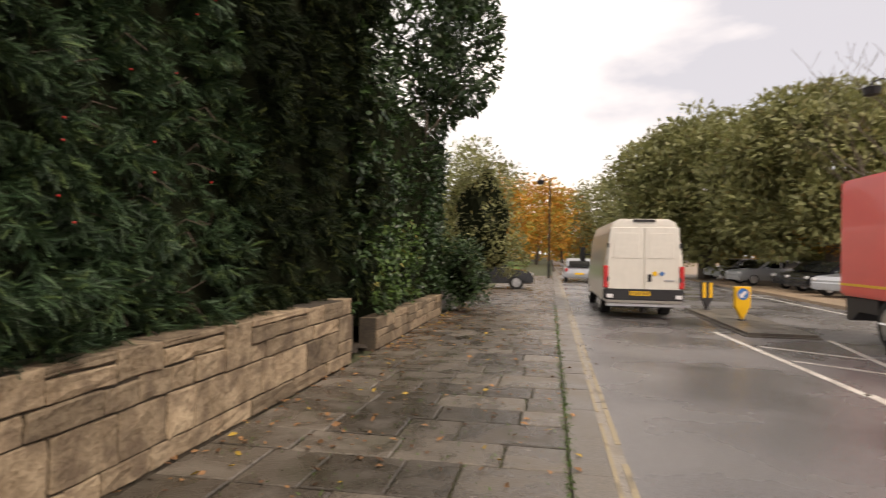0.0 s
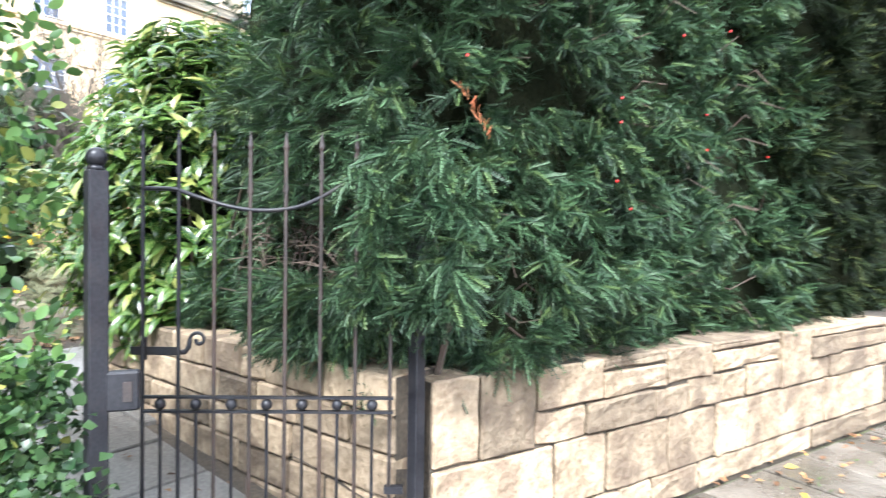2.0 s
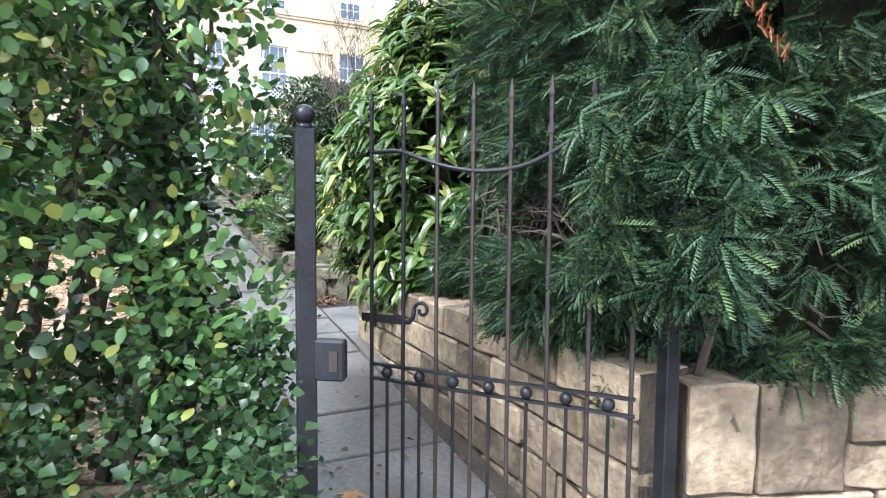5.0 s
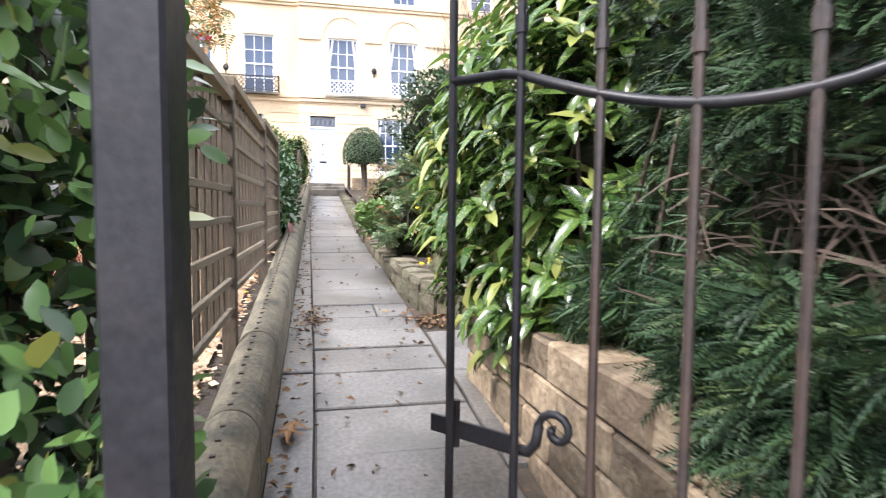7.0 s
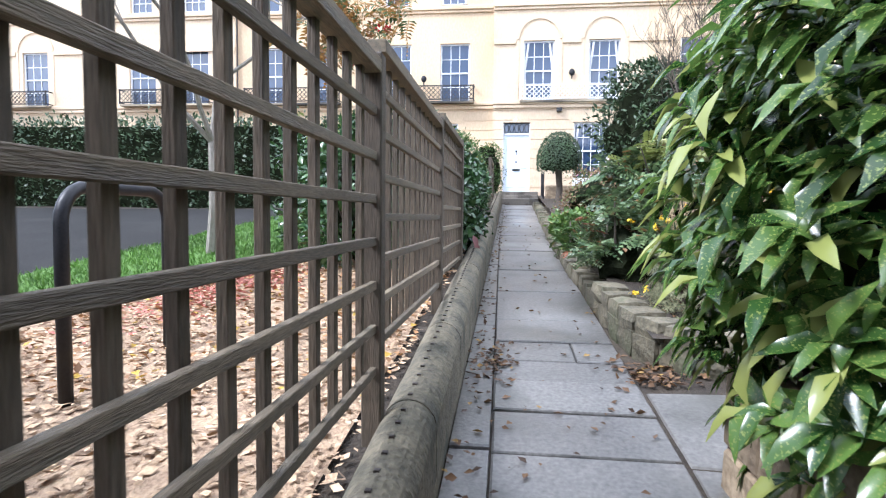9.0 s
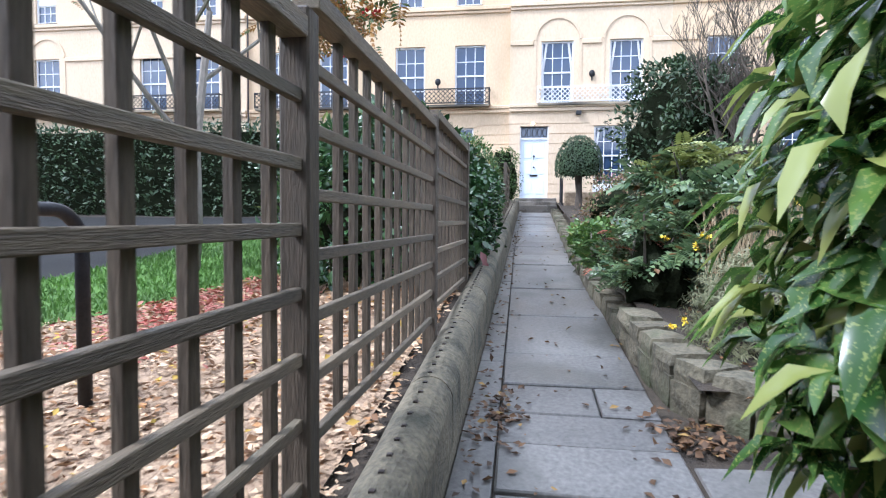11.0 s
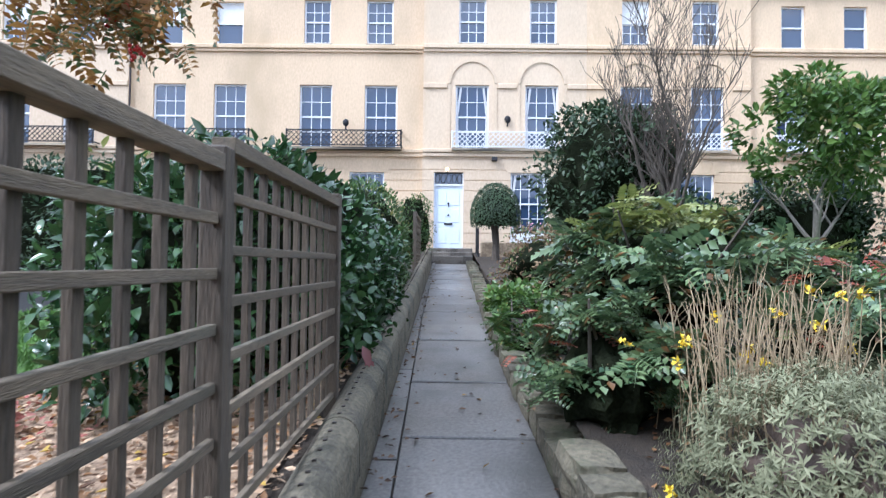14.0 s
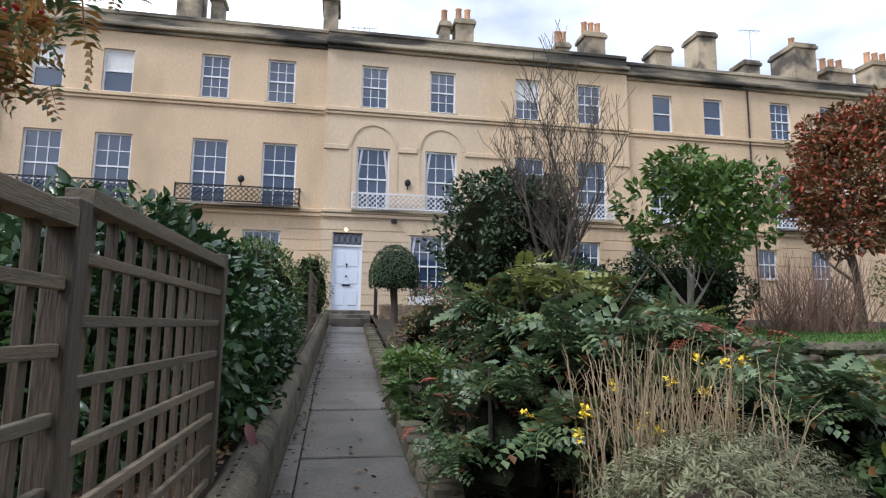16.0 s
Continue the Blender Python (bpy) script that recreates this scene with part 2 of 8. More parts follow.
M = dict(
    asphalt=surface("asphalt", (0.105, 0.10, 0.098), (0.19, 0.183, 0.178), 0.26, 0.5, 60, 0.25, rough_var=0.16, stain=(0.03, 0.03, 0.032), stain_scale=0.35, spec=0.4),
    gutter=surface("gutter_stone", (0.17, 0.15, 0.12), (0.33, 0.29, 0.23), 0.4, 4.0, 40, 0.3, rough_var=0.15, stain=(0.10, 0.085, 0.06), stain_scale=2.5, stain_amount=0.7),
    drive=surface("drive_tarmac", (0.016, 0.016, 0.016), (0.036, 0.035, 0.033), 0.95, 1.2, 60, 0.3, rough_var=0.05, spec=0.1),
    pink_leaf=leafy("faded_pink_leaves", (0.24, 0.075, 0.075), (0.38, 0.17, 0.16), 0.5, 0.2),
    asphalt_old=surface("asphalt_old", (0.24, 0.17, 0.11), (0.36, 0.27, 0.18), 0.5, 0.7, 50, 0.25),
    flag=surface("flagstone_wet", (0.045, 0.040, 0.034), (0.165, 0.142, 0.112), 0.32, 2.6, 45, 0.4, vary=0.5, rough_var=0.24, stain=(0.05, 0.05, 0.03), stain_scale=1.6),
    joint=surface("joint_moss", (0.03, 0.03, 0.018), (0.09, 0.10, 0.035), 0.9, 3.0, 50, 0.4),
    kerb=surface("kerb_stone", (0.08, 0.072, 0.06), (0.17, 0.15, 0.12), 0.4, 2.0, 40, 0.25, vary=0.2),
    paint=surface("road_paint", (0.45, 0.43, 0.38), (0.7, 0.68, 0.62), 0.6, 3.0, 40, 0.1, stain=(0.2, 0.19, 0.17), stain_scale=5),
    yellow_line=surface("yellow_line", (0.24, 0.20, 0.12), (0.38, 0.31, 0.19), 0.5, 3.0, 40, 0.1, stain=(0.13, 0.115, 0.09), stain_scale=3, stain_amount=0.95),
    slab=surface("garden_slab", (0.078, 0.073, 0.066), (0.198, 0.187, 0.17), 0.42, 1.6, 40, 0.15, vary=0.14, rough_var=0.12, stain=(0.075, 0.073, 0.062), stain_scale=1.7, stain_amount=0.75),
    stone=surface("wall_stone", (0.15, 0.106, 0.062), (0.35, 0.272, 0.178), 0.85, 3.5, 24, 0.9, vary=0.45, stain=(0.12, 0.085, 0.055), stain_scale=5.0, stain_amount=0.8, stain_from=0.48),
    mortar=surface("mortar", (0.03, 0.024, 0.017), (0.09, 0.07, 0.047), 0.95, 4, 40, 0.5),
    mossy=surface("mossy_stone", (0.055, 0.05, 0.032), (0.17, 0.145, 0.095), 0.9, 4.5, 30, 0.9, vary=0.2, stain=(0.08, 0.09, 0.045), stain_scale=3.0, stain_amount=0.75),
    coping=surface("coping_stone", (0.07, 0.062, 0.042), (0.195, 0.168, 0.112), 0.85, 5.0, 40, 0.7, vary=0.15, stain=(0.035, 0.037, 0.024), stain_scale=4.0, stain_amount=0.85),
    bath=surface("ashlar", (0.60, 0.438, 0.27), (0.75, 0.568, 0.37), 0.85, 0.5, 18, 0.12, vary=0.04, stain=(0.47, 0.35, 0.21), stain_scale=0.55, stain_amount=0.7, stretch=(1, 1, 0.55)),
    bath_pale=surface("ashlar_pale", (0.60, 0.455, 0.30), (0.73, 0.58, 0.405), 0.85, 0.5, 18, 0.12, vary=0.04, stain=(0.5, 0.4, 0.26), stain_scale=0.55, stain_amount=0.4, stretch=(1, 1, 0.55)),
    sooty=surface("weathered_cornice", (0.27, 0.23, 0.16), (0.55, 0.46, 0.32), 0.9, 1.2, 25, 0.3, stain=(0.04, 0.038, 0.034), stain_scale=0.8, stain_amount=0.95, stretch=(1, 0.4, 2.2), stain_from=0.43),
    chimney=surface("chimney_stone", (0.26, 0.21, 0.14), (0.48, 0.40, 0.27), 0.9, 1.5, 25, 0.3, vary=0.35, stain=(0.06, 0.055, 0.045), stain_scale=1.0, stain_amount=0.9, stain_from=0.44),
    pot=surface("chimney_pot", (0.42, 0.20, 0.10), (0.6, 0.36, 0.2), 0.8, 3, 30, 0.2, vary=0.3),
    slate=surface("slate", (0.07, 0.07, 0.08), (0.14, 0.14, 0.15), 0.5, 2, 30, 0.2),
    sash=plain("white_sash_paint", (0.78, 0.79, 0.8), 0.4),
    blind=plain("window_blind", (0.75, 0.74, 0.7), 0.8),
    door=plain("pale_door_paint", (0.72, 0.78, 0.86), 0.35, coat=0.2),
    iron=surface("black_iron", (0.006, 0.006, 0.008), (0.02, 0.02, 0.023), 0.48, 8, 90, 0.05, rough_var=0.12, stain=(0.035, 0.028, 0.022), stain_scale=6, stain_amount=0.4, spec=0.3),
    iron_brown=surface("rusty_iron", (0.014, 0.011, 0.010), (0.04, 0.029, 0.024), 0.5, 6, 90, 0.1, stain=(0.06, 0.035, 0.025), stain_scale=5, stain_amount=0.5),
    steel=plain("steel", (0.6, 0.6, 0.6), 0.3, 1.0),
    timber=surface("trellis_timber", (0.07, 0.054, 0.033), (0.22, 0.172, 0.112), 0.72, 3.0, 26, 0.5, vary=0.3, stretch=(1, 14, 14), stain=(0.10, 0.10, 0.07), stain_scale=1.2, stain_amount=0.4),
    # upright grain; darker than the rails, with shade on posts and slats painted in
    timber_up=surface("trellis_shaded_upright_timber", (0.045, 0.034, 0.022), (0.138, 0.106, 0.072), 0.75, 3.0, 14, 0.35, vary=0.2, stretch=(14, 14, 1.5), stain=(0.07, 0.06, 0.045), stain_scale=1.5, stain_amount=0.5),
    soil=surface("soil", (0.02, 0.015, 0.01), (0.06, 0.045, 0.03), 0.95, 5, 60, 0.8),
    chips=surface("wood_chip", (0.28, 0.18, 0.10), (0.62, 0.45, 0.29), 0.9, 6, 50, 0.5, vary=0.4, island=True),
    chip_bed=surface("wood_chip_bed", (0.20, 0.13, 0.08), (0.50, 0.36, 0.23), 0.95, 8, 60, 0.9),
    grass=surface("lawn_soil", (0.05, 0.11, 0.012), (0.10, 0.20, 0.03), 0.9, 1.2, 80, 0.6),
    blade=leafy("grass_blade", (0.05, 0.11, 0.018), (0.115, 0.21, 0.04), 0.6, 0.3),
    bark=surface("bark", (0.05, 0.04, 0.03), (0.13, 0.105, 0.08), 0.9, 4, 40, 0.7, stretch=(1, 1, 0.3)),
    bark_grey=surface("bark_grey", (0.14, 0.125, 0.10), (0.28, 0.25, 0.21), 0.9, 4, 40, 0.5, stretch=(1, 1, 0.4)),
    twig=surface("twig", (0.05, 0.035, 0.025), (0.11, 0.08, 0.06), 0.9, 6, 50, 0.3),
    dry=surface("dry_stem", (0.25, 0.18, 0.10), (0.46, 0.36, 0.22), 0.85, 6, 50, 0.2, vary=0.3, island=True),
    # near-black: the shade inside hedges and shrubs put into the colour
    core=surface("interior_shade", (0.008, 0.010, 0.006), (0.022, 0.026, 0.014), 1.0, 6, 40, 1.0, spec=0.0),
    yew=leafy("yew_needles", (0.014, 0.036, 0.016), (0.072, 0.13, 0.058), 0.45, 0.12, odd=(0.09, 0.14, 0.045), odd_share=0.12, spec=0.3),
    # same needles made darker: shade of the hedge put into the colour
    yew_shaded=leafy("yew_needles_shaded", (0.004, 0.009, 0.0035), (0.018, 0.03, 0.010), 0.65, 0.06, odd=(0.06, 0.075, 0.022), odd_share=0.12, spec=0.15),
    privet=leafy("privet_leaves", (0.016, 0.046, 0.012), (0.135, 0.24, 0.07), 0.33, 0.2, odd=(0.24, 0.26, 0.06), odd_share=0.1),
    # ivy; also laid on inner and path-side privet as its shaded green
    ivy=leafy("ivy_and_shade_leaves", (0.012, 0.033, 0.012), (0.05, 0.092, 0.03), 0.35, 0.15),
    aucuba=leafy("aucuba_leaves", (0.022, 0.065, 0.014), (0.115, 0.20, 0.042), 0.24, 0.33, spots=(0.20, 0.25, 0.06), odd=(0.28, 0.31, 0.085), odd_share=0.12, spec=0.6),
    laurel=leafy("laurel_leaves", (0.02, 0.055, 0.018), (0.06, 0.12, 0.035), 0.25, 0.15, spec=0.6),
    hedge=leafy("clipped_hedge_leaves", (0.035, 0.075, 0.018), (0.10, 0.17, 0.04), 0.45, 0.2, odd=(0.22, 0.2, 0.05), odd_share=0.06),
    dark_hedge=leafy("dark_hedge_leaves", (0.024, 0.048, 0.02), (0.072, 0.11, 0.048), 0.5, 0.15),
    mahonia=leafy("mahonia_leaves", (0.03, 0.07, 0.028), (0.20, 0.27, 0.12), 0.28, 0.22, odd=(0.20, 0.10, 0.035), odd_share=0.06, spec=0.6),
    mahonia_gold=leafy("mahonia_gold_leaves", (0.16, 0.20, 0.05), (0.32, 0.33, 0.10), 0.35, 0.25),
    red_leaf=leafy("red_leaves", (0.16, 0.035, 0.022), (0.38, 0.10, 0.045), 0.4, 0.25),
    silver=leafy("silver_leaves", (0.13, 0.14, 0.075), (0.28, 0.28, 0.165), 0.7, 0.2, spec=0.2),
    brown_bush=leafy("brown_foliage", (0.13, 0.08, 0.045), (0.28, 0.19, 0.10), 0.7, 0.2, odd=(0.12, 0.16, 0.05), odd_share=0.25),
    magnolia=leafy("magnolia_leaves", (0.05, 0.11, 0.02), (0.14, 0.22, 0.05), 0.35, 0.25, odd=(0.25, 0.25, 0.08), odd_share=0.07),
    photinia=leafy("photinia_leaves", (0.09, 0.075, 0.03), (0.26, 0.13, 0.055), 0.45, 0.2, odd=(0.42, 0.09, 0.045), odd_share=0.2),
    autumn=leafy("autumn_leaves", (0.42, 0.17, 0.02), (0.62, 0.34, 0.05), 0.6, 0.3, odd=(0.3, 0.3, 0.06), odd_share=0.25),
    olive=leafy("holm_oak_leaves", (0.15, 0.165, 0.06), (0.30, 0.30, 0.13), 0.5, 0.3, odd=(0.2, 0.17, 0.06), odd_share=0.08),
    rowan=leafy("rowan_leaves", (0.22, 0.10, 0.03), (0.38, 0.22, 0.06), 0.5, 0.3, odd=(0.09, 0.13, 0.05), odd_share=0.3),
    berry=plain("red_berry", (0.45, 0.02, 0.015), 0.3),
    petal=plain("yellow_petal", (0.8, 0.58, 0.02), 0.6),
    fallen=leafy("fallen_leaves", (0.10, 0.05, 0.025), (0.38, 0.20, 0.08), 0.7, 0.1, odd=(0.45, 0.30, 0.05), odd_share=0.14),
    fallen_dark=leafy("rotting_leaves", (0.05, 0.03, 0.018), (0.20, 0.11, 0.05), 0.7, 0.1, odd=(0.32, 0.2, 0.06), odd_share=0.1),
    fallen_red=leafy("fallen_red_leaves", (0.30, 0.07, 0.05), (0.45, 0.2, 0.15), 0.7, 0.1),
    van_white=plain("van_paint", (0.72, 0.70, 0.62), 0.3, coat=0.6),
    red_paint=plain("red_paint", (0.74, 0.07, 0.06), 0.4, coat=0.3),
    black_paint=plain("black_car_paint", (0.012, 0.012, 0.014), 0.2, coat=0.8),
    silver_paint=plain("silver_car_paint", (0.42, 0.44, 0.46), 0.3, 0.5, coat=0.5),
    plastic=plain("black_plastic", (0.02, 0.02, 0.022), 0.55),
    rubber=plain("tyre_rubber", (0.018, 0.018, 0.018), 0.8),
    tail=plain("tail_lamp", (0.55, 0.02, 0.02), 0.2, coat=0.6),
    lens=plain("clear_lamp", (0.75, 0.75, 0.75), 0.15, coat=0.6),
    yellow=plain("yellow_plate", (0.85, 0.50, 0.02), 0.45),
    blue=plain("blue_sign", (0.03, 0.16, 0.45), 0.4),
    white=plain("white_sign", (0.8, 0.8, 0.8), 0.5),
    curtain=plain("net_curtain", (0.7, 0.7, 0.72), 0.8),
    room=plain("unlit_room_fill", (0.05, 0.05, 0.055), 0.9),
    lamp_glow=plain("warm_lamp", (1.0, 0.72, 0.3), 0.5, emit=4.0),
)


def pane_glass(name, pane_colour, ior):
    m, n, l, b = shader(name)
    nz, bp, geo = n.new("ShaderNodeTexNoise"), n.new("ShaderNodeBump"), n.new("ShaderNodeNewGeometry")
    nz.inputs["Scale"].default_value = 2.5
    l.new(geo.outputs["Position"], nz.inputs["Vector"])
    bp.inputs["Strength"].default_value, bp.inputs["Distance"].default_value = 0.08, 0.02
    l.new(nz.outputs["Fac"], bp.inputs["Height"])
    l.new(bp.outputs["Normal"], b.inputs["Normal"])
    b.inputs["Base Color"].default_value = (*pane_colour, 1)
    b.inputs["Roughness"].default_value, b.inputs["IOR"].default_value = 0.03, ior
    b.inputs["Coat Weight"].default_value, b.inputs["Coat Roughness"].default_value = 1.0, 0.02
    return m


# opaque panes: the blue base stands in for reflected sky
M["glass"] = pane_glass("window_glass", (0.03, 0.052, 0.10), 1.55)
M["car_glass"] = pane_glass("car_glass", (0.012, 0.014, 0.016), 1.5)


# ---- mesh helpers ----
def box(bm, x0, x1, y0, y1, z0, z1, m=None):
    """Adds a box to bm, optionally moved by the matrix m."""
    pts = [(x, y, z) for z in (z0, z1) for y in (y0, y1) for x in (x0, x1)]
    v = [bm.verts.new(m @ Vector(p) if m else p) for p in pts]
    for f in ((0, 2, 3, 1), (4, 5, 7, 6), (0, 1, 5, 4), (2, 6, 7, 3), (0, 4, 6, 2), (1, 3, 7, 5)):
        bm.faces.new([v[i] for i in f])


def tube(bm, pts, radii, sides=6, caps=True):
    """Adds a round bar along pts; radii is a number or one for each point."""
    pts = [Vector(p) for p in pts]
    if not isinstance(radii, (list, tuple)):
        radii = [radii] * len(pts)
    rings = []
    for i, p in enumerate(pts):
        d = (pts[min(i + 1, len(pts) - 1)] - pts[max(i - 1, 0)]).normalized()
        a = d.orthogonal().normalized() if i == 0 else (a - a.dot(d) * d).normalized()
        b = d.cross(a)
        rings.append([bm.verts.new(p + radii[i] * (math.cos(2 * math.pi * k / sides) * a + math.sin(2 * math.pi * k / sides) * b)) for k in range(sides)])
    for r, q in zip(rings, rings[1:]):
        for k in range(sides):
            bm.faces.new((r[k], r[(k + 1) % sides], q[(k + 1) % sides], q[k]))
    if caps:
        bm.faces.new(rings[0][::-1])
        bm.faces.new(rings[-1])


def ball(bm, c, r, u=10, v=7, squash=(1, 1, 1)):
    bmesh.ops.create_uvsphere(bm, u_segments=u, v_segments=v, radius=r, matrix=Matrix.Translation(c) @ Matrix.Diagonal((*squash, 1)))


def prism(bm, outline, axis, a, b):
    """Extrudes a closed outline of (p, q) between a and b along the axis: x gives (axis, p, q), y gives (p, axis, q), z gives (p, q, axis)."""
    def put(p, q, w):
        return {"x": (w, p, q), "y": (p, w, q), "z": (p, q, w)}[axis]
    lo = [bm.verts.new(put(p, q, a)) for p, q in outline]
    hi = [bm.verts.new(put(p, q, b)) for p, q in outline]
    k = len(outline)
    bm.faces.new(lo[::-1])
    bm.faces.new(hi)
    for i in range(k):
        bm.faces.new((lo[i], lo[(i + 1) % k], hi[(i + 1) % k], hi[i]))
    bmesh.ops.recalc_face_normals(bm, faces=bm.faces[:])


def soften(bm, w, segments=2, angle=0.6):
    bm.normal_update()
    edges = [e for e in bm.edges if len(e.link_faces) == 2 and e.calc_face_angle(0) > angle]
    bmesh.ops.bevel(bm, geom=edges, offset=w, segments=segments, affect="EDGES", clamp_overlap=True)


def mesh_of(name, bm, material, smooth=False):
    me = bpy.data.meshes.new(name)
    bm.to_mesh(me)
    bm.free()
    me.materials.append(material)
    if smooth:
        me.polygons.foreach_set("use_smooth", [True] * len(me.polygons))
    return me


def part(name, bm, material, parent=None, label="", smooth=False, at=None):
    """Links a bmesh (or a ready mesh) as one object, under a thing or a part."""
    me = bm if isinstance(bm, bpy.types.Mesh) else mesh_of(name, bm, material, smooth)
    ob = new(name, me)
    ob.parent = parent
    if at is not None:
        ob.matrix_basis = at
    return tagged(ob, label) if label else ob


def thing(name, label, category, group="", kind="", at=None):
    ob = new(name)
    ob.empty_display_size = 0.2
    if at is not None:
        ob.matrix_basis = at
    return tagged(ob, label, category, group, kind)


def setting(name, bm, material, label, category, smooth=False):
    return tagged(part(name, bm, material, smooth=smooth), label, category, kind="structure")


# ---- foliage helpers ----
rng = np.random.default_rng(7)


def leaf_shape(width, fold=0.12, droop=0.15, long=False):
    """A folded leaf of length 1 along y: vertices and triangles."""
    w = width / 2
    if not long:
        v = [(0, 0, 0), (-w, 0.45, fold * w * 2), (w, 0.45, fold * w * 2), (0, 0.5, 0), (0, 1, -droop)]
        f = [(0, 3, 1), (0, 2, 3), (1, 3, 4), (3, 2, 4)]
    else:
        v = [(0, 0, 0), (-w, 0.35, fold * w * 2), (w, 0.35, fold * w * 2), (0, 0.38, 0), (-w * 0.8, 0.68, fold * w - droop * 0.4), (w * 0.8, 0.68, fold * w - droop * 0.4), (0, 0.7, -droop * 0.45), (0, 1, -droop)]
        f = [(0, 3, 1), (0, 2, 3), (1, 3, 6), (1, 6, 4), (3, 2, 5), (3, 5, 6), (4, 6, 7), (6, 5, 7)]
    return np.array(v, float), np.array(f)


def round_leaf(width, fold=0.15, droop=0.1):
    """A rounded oval leaf of length 1 along y."""
    v, f = [(0, 0, 0)], []
    rows = ((0.16, 0.62), (0.45, 1.0), (0.76, 0.78), (1.0, 0.0))
    for t, k in rows[:-1]:
        w = width / 2 * k
        v += [(-w, t, fold * w - droop * t * t), (0, t, -droop * t * t), (w, t, fold * w - droop * t * t)]
    v.append((0, 1, -droop))
    f += [(0, 2, 1), (0, 3, 2)]
    for i in (1, 4):
        f += [(i, i + 1, i + 4), (i, i + 4, i + 3), (i + 1, i + 2, i + 5), (i + 1, i + 5, i + 4)]
    f += [(7, 8, 10), (8, 9, 10)]
    return np.array(v, float), np.array(f)


def yew_shape(pairs, length, forward=0.45, droop=0.25):
    """A flat yew spray of length 1 along y: a bowed stem with paired tapering needles, all joined."""
    v, f = [(0, i / pairs, -droop * (i / pairs) ** 2) for i in range(pairs + 1)], []
    for i in range(pairs):
        t = (i + 0.5) / pairs
        L, a = length * (1 - 0.3 * t) * (0.7 + 0.3 * min(1, i / 2)), forward + 0.5 * t
        k = len(v)
        v.append((0.014, (i + 0.82) / pairs, -droop * t * t + 0.006))   # edge of the twig, where each needle ends its base
        f.append((i, k, i + 1))
        for s in (-1, 1):
            v.append((s * L * math.cos(a), t + L * math.sin(a), -droop * t * t + 0.03 * (i % 2)))
            f.append((i, k, len(v) - 1))
    return np.array(v, float), np.array(f)


def spray_shape(pairs, length, width, forward=0.5, droop=0.2, stem=0.012):
    """A feathered twig of length 1 along y with paired narrow leaves: yew, rowan or mahonia."""
    v, f = [(-stem, 0, 0), (stem, 0, 0), (0, 1, -droop)], [(0, 1, 2)]
    for i in range(pairs):
        t = 0.08 + 0.9 * i / pairs
        L = length * (1 - 0.45 * t)
        z = -droop * t * t
        for s in (-1, 1):
            k = len(v)
            dx, dy = s * L * math.cos(forward), L * math.sin(forward)
            v += [(0, t, z), (dx * 0.5 - s * width * 0.3, t + dy * 0.5 + width * 0.6, z + 0.03), (dx, t + dy, z - 0.02 - 0.1 * L), (dx * 0.5 + s * width * 0.3, t + dy * 0.5 - width * 0.6, z + 0.01)]
            f += [(k, k + 1, k + 2), (k, k + 2, k + 3)] if width > 0.03 else [(k, k + 2, k + 1)]
    return np.array(v, float), np.array(f)


def turned(d, up):
    """Rotation matrices whose y axis is d and whose z axis is near up, for many at once."""
    d = d / np.linalg.norm(d, axis=1, keepdims=True)
    x = np.cross(d, up)
    x /= np.linalg.norm(x, axis=1, keepdims=True) + 1e-9
    z = np.cross(x, d)
    return np.stack([x, d, z], axis=2)


def cloud(name, shape, pts, dirs, ups, size, material, parent=None, label=""):
    """One mesh of many copies of a leaf or spray, at pts, along dirs, with their faces towards ups."""
    v, f = shape
    k = len(pts)
    size = np.broadcast_to(np.asarray(size, float), (k,))
    R = turned(dirs, ups)
    verts = np.einsum("kij,vj->kvi", R, v) * size[:, None, None] + pts[:, None, :]
    faces = (f[None] + (np.arange(k) * len(v))[:, None, None]).reshape(-1, 3)
    me = bpy.data.meshes.new(name)
    me.vertices.add(k * len(v))
    me.vertices.foreach_set("co", verts.reshape(-1).astype(np.float32))
    me.loops.add(faces.size)
    me.loops.foreach_set("vertex_index", faces.reshape(-1).astype(np.int32))
    me.polygons.add(len(faces))
    me.polygons.foreach_set("loop_start", np.arange(0, faces.size, 3, dtype=np.int32))
    me.update(calc_edges=True)
    me.materials.append(material)
    ob = new(name, me)
    ob.parent = parent
    return tagged(ob, label) if label else ob


def unit(k):
    d = rng.normal(size=(k, 3))
    return d / np.linalg.norm(d, axis=1, keepdims=True)


def lumps(centre, radii, count, size, leaves, flat=0.0):
    """Points and outward directions on the skins of many small clumps that fill an ellipsoid's outer part."""
    c, r = np.array(centre, float), np.array(radii, float)
    d = unit(count)
    d[:, 2] = np.where(d[:, 2] < -0.75, -d[:, 2], d[:, 2])
    centres = c + d * r * rng.uniform(0.62, 0.95, (count, 1))
    sizes = size * rng.uniform(0.6, 1.3, count)
    pick = rng.integers(0, count, leaves)
    n = unit(leaves)
    p = centres[pick] + n * (sizes[pick] * rng.uniform(0.75, 1.1, leaves))[:, None]
    out = (p - c) / r
    keep = np.einsum("ij,ij->i", out, n) > -0.25
    return p[keep], n[keep]


def leaf_dirs(n, lift=0.3, wild=0.6):
    d = n + wild * rng.normal(size=n.shape) + np.array([0, 0, lift])
    up = n * 0.6 + np.array([0, 0, 0.9]) + 0.5 * rng.normal(size=n.shape)
    return d, up


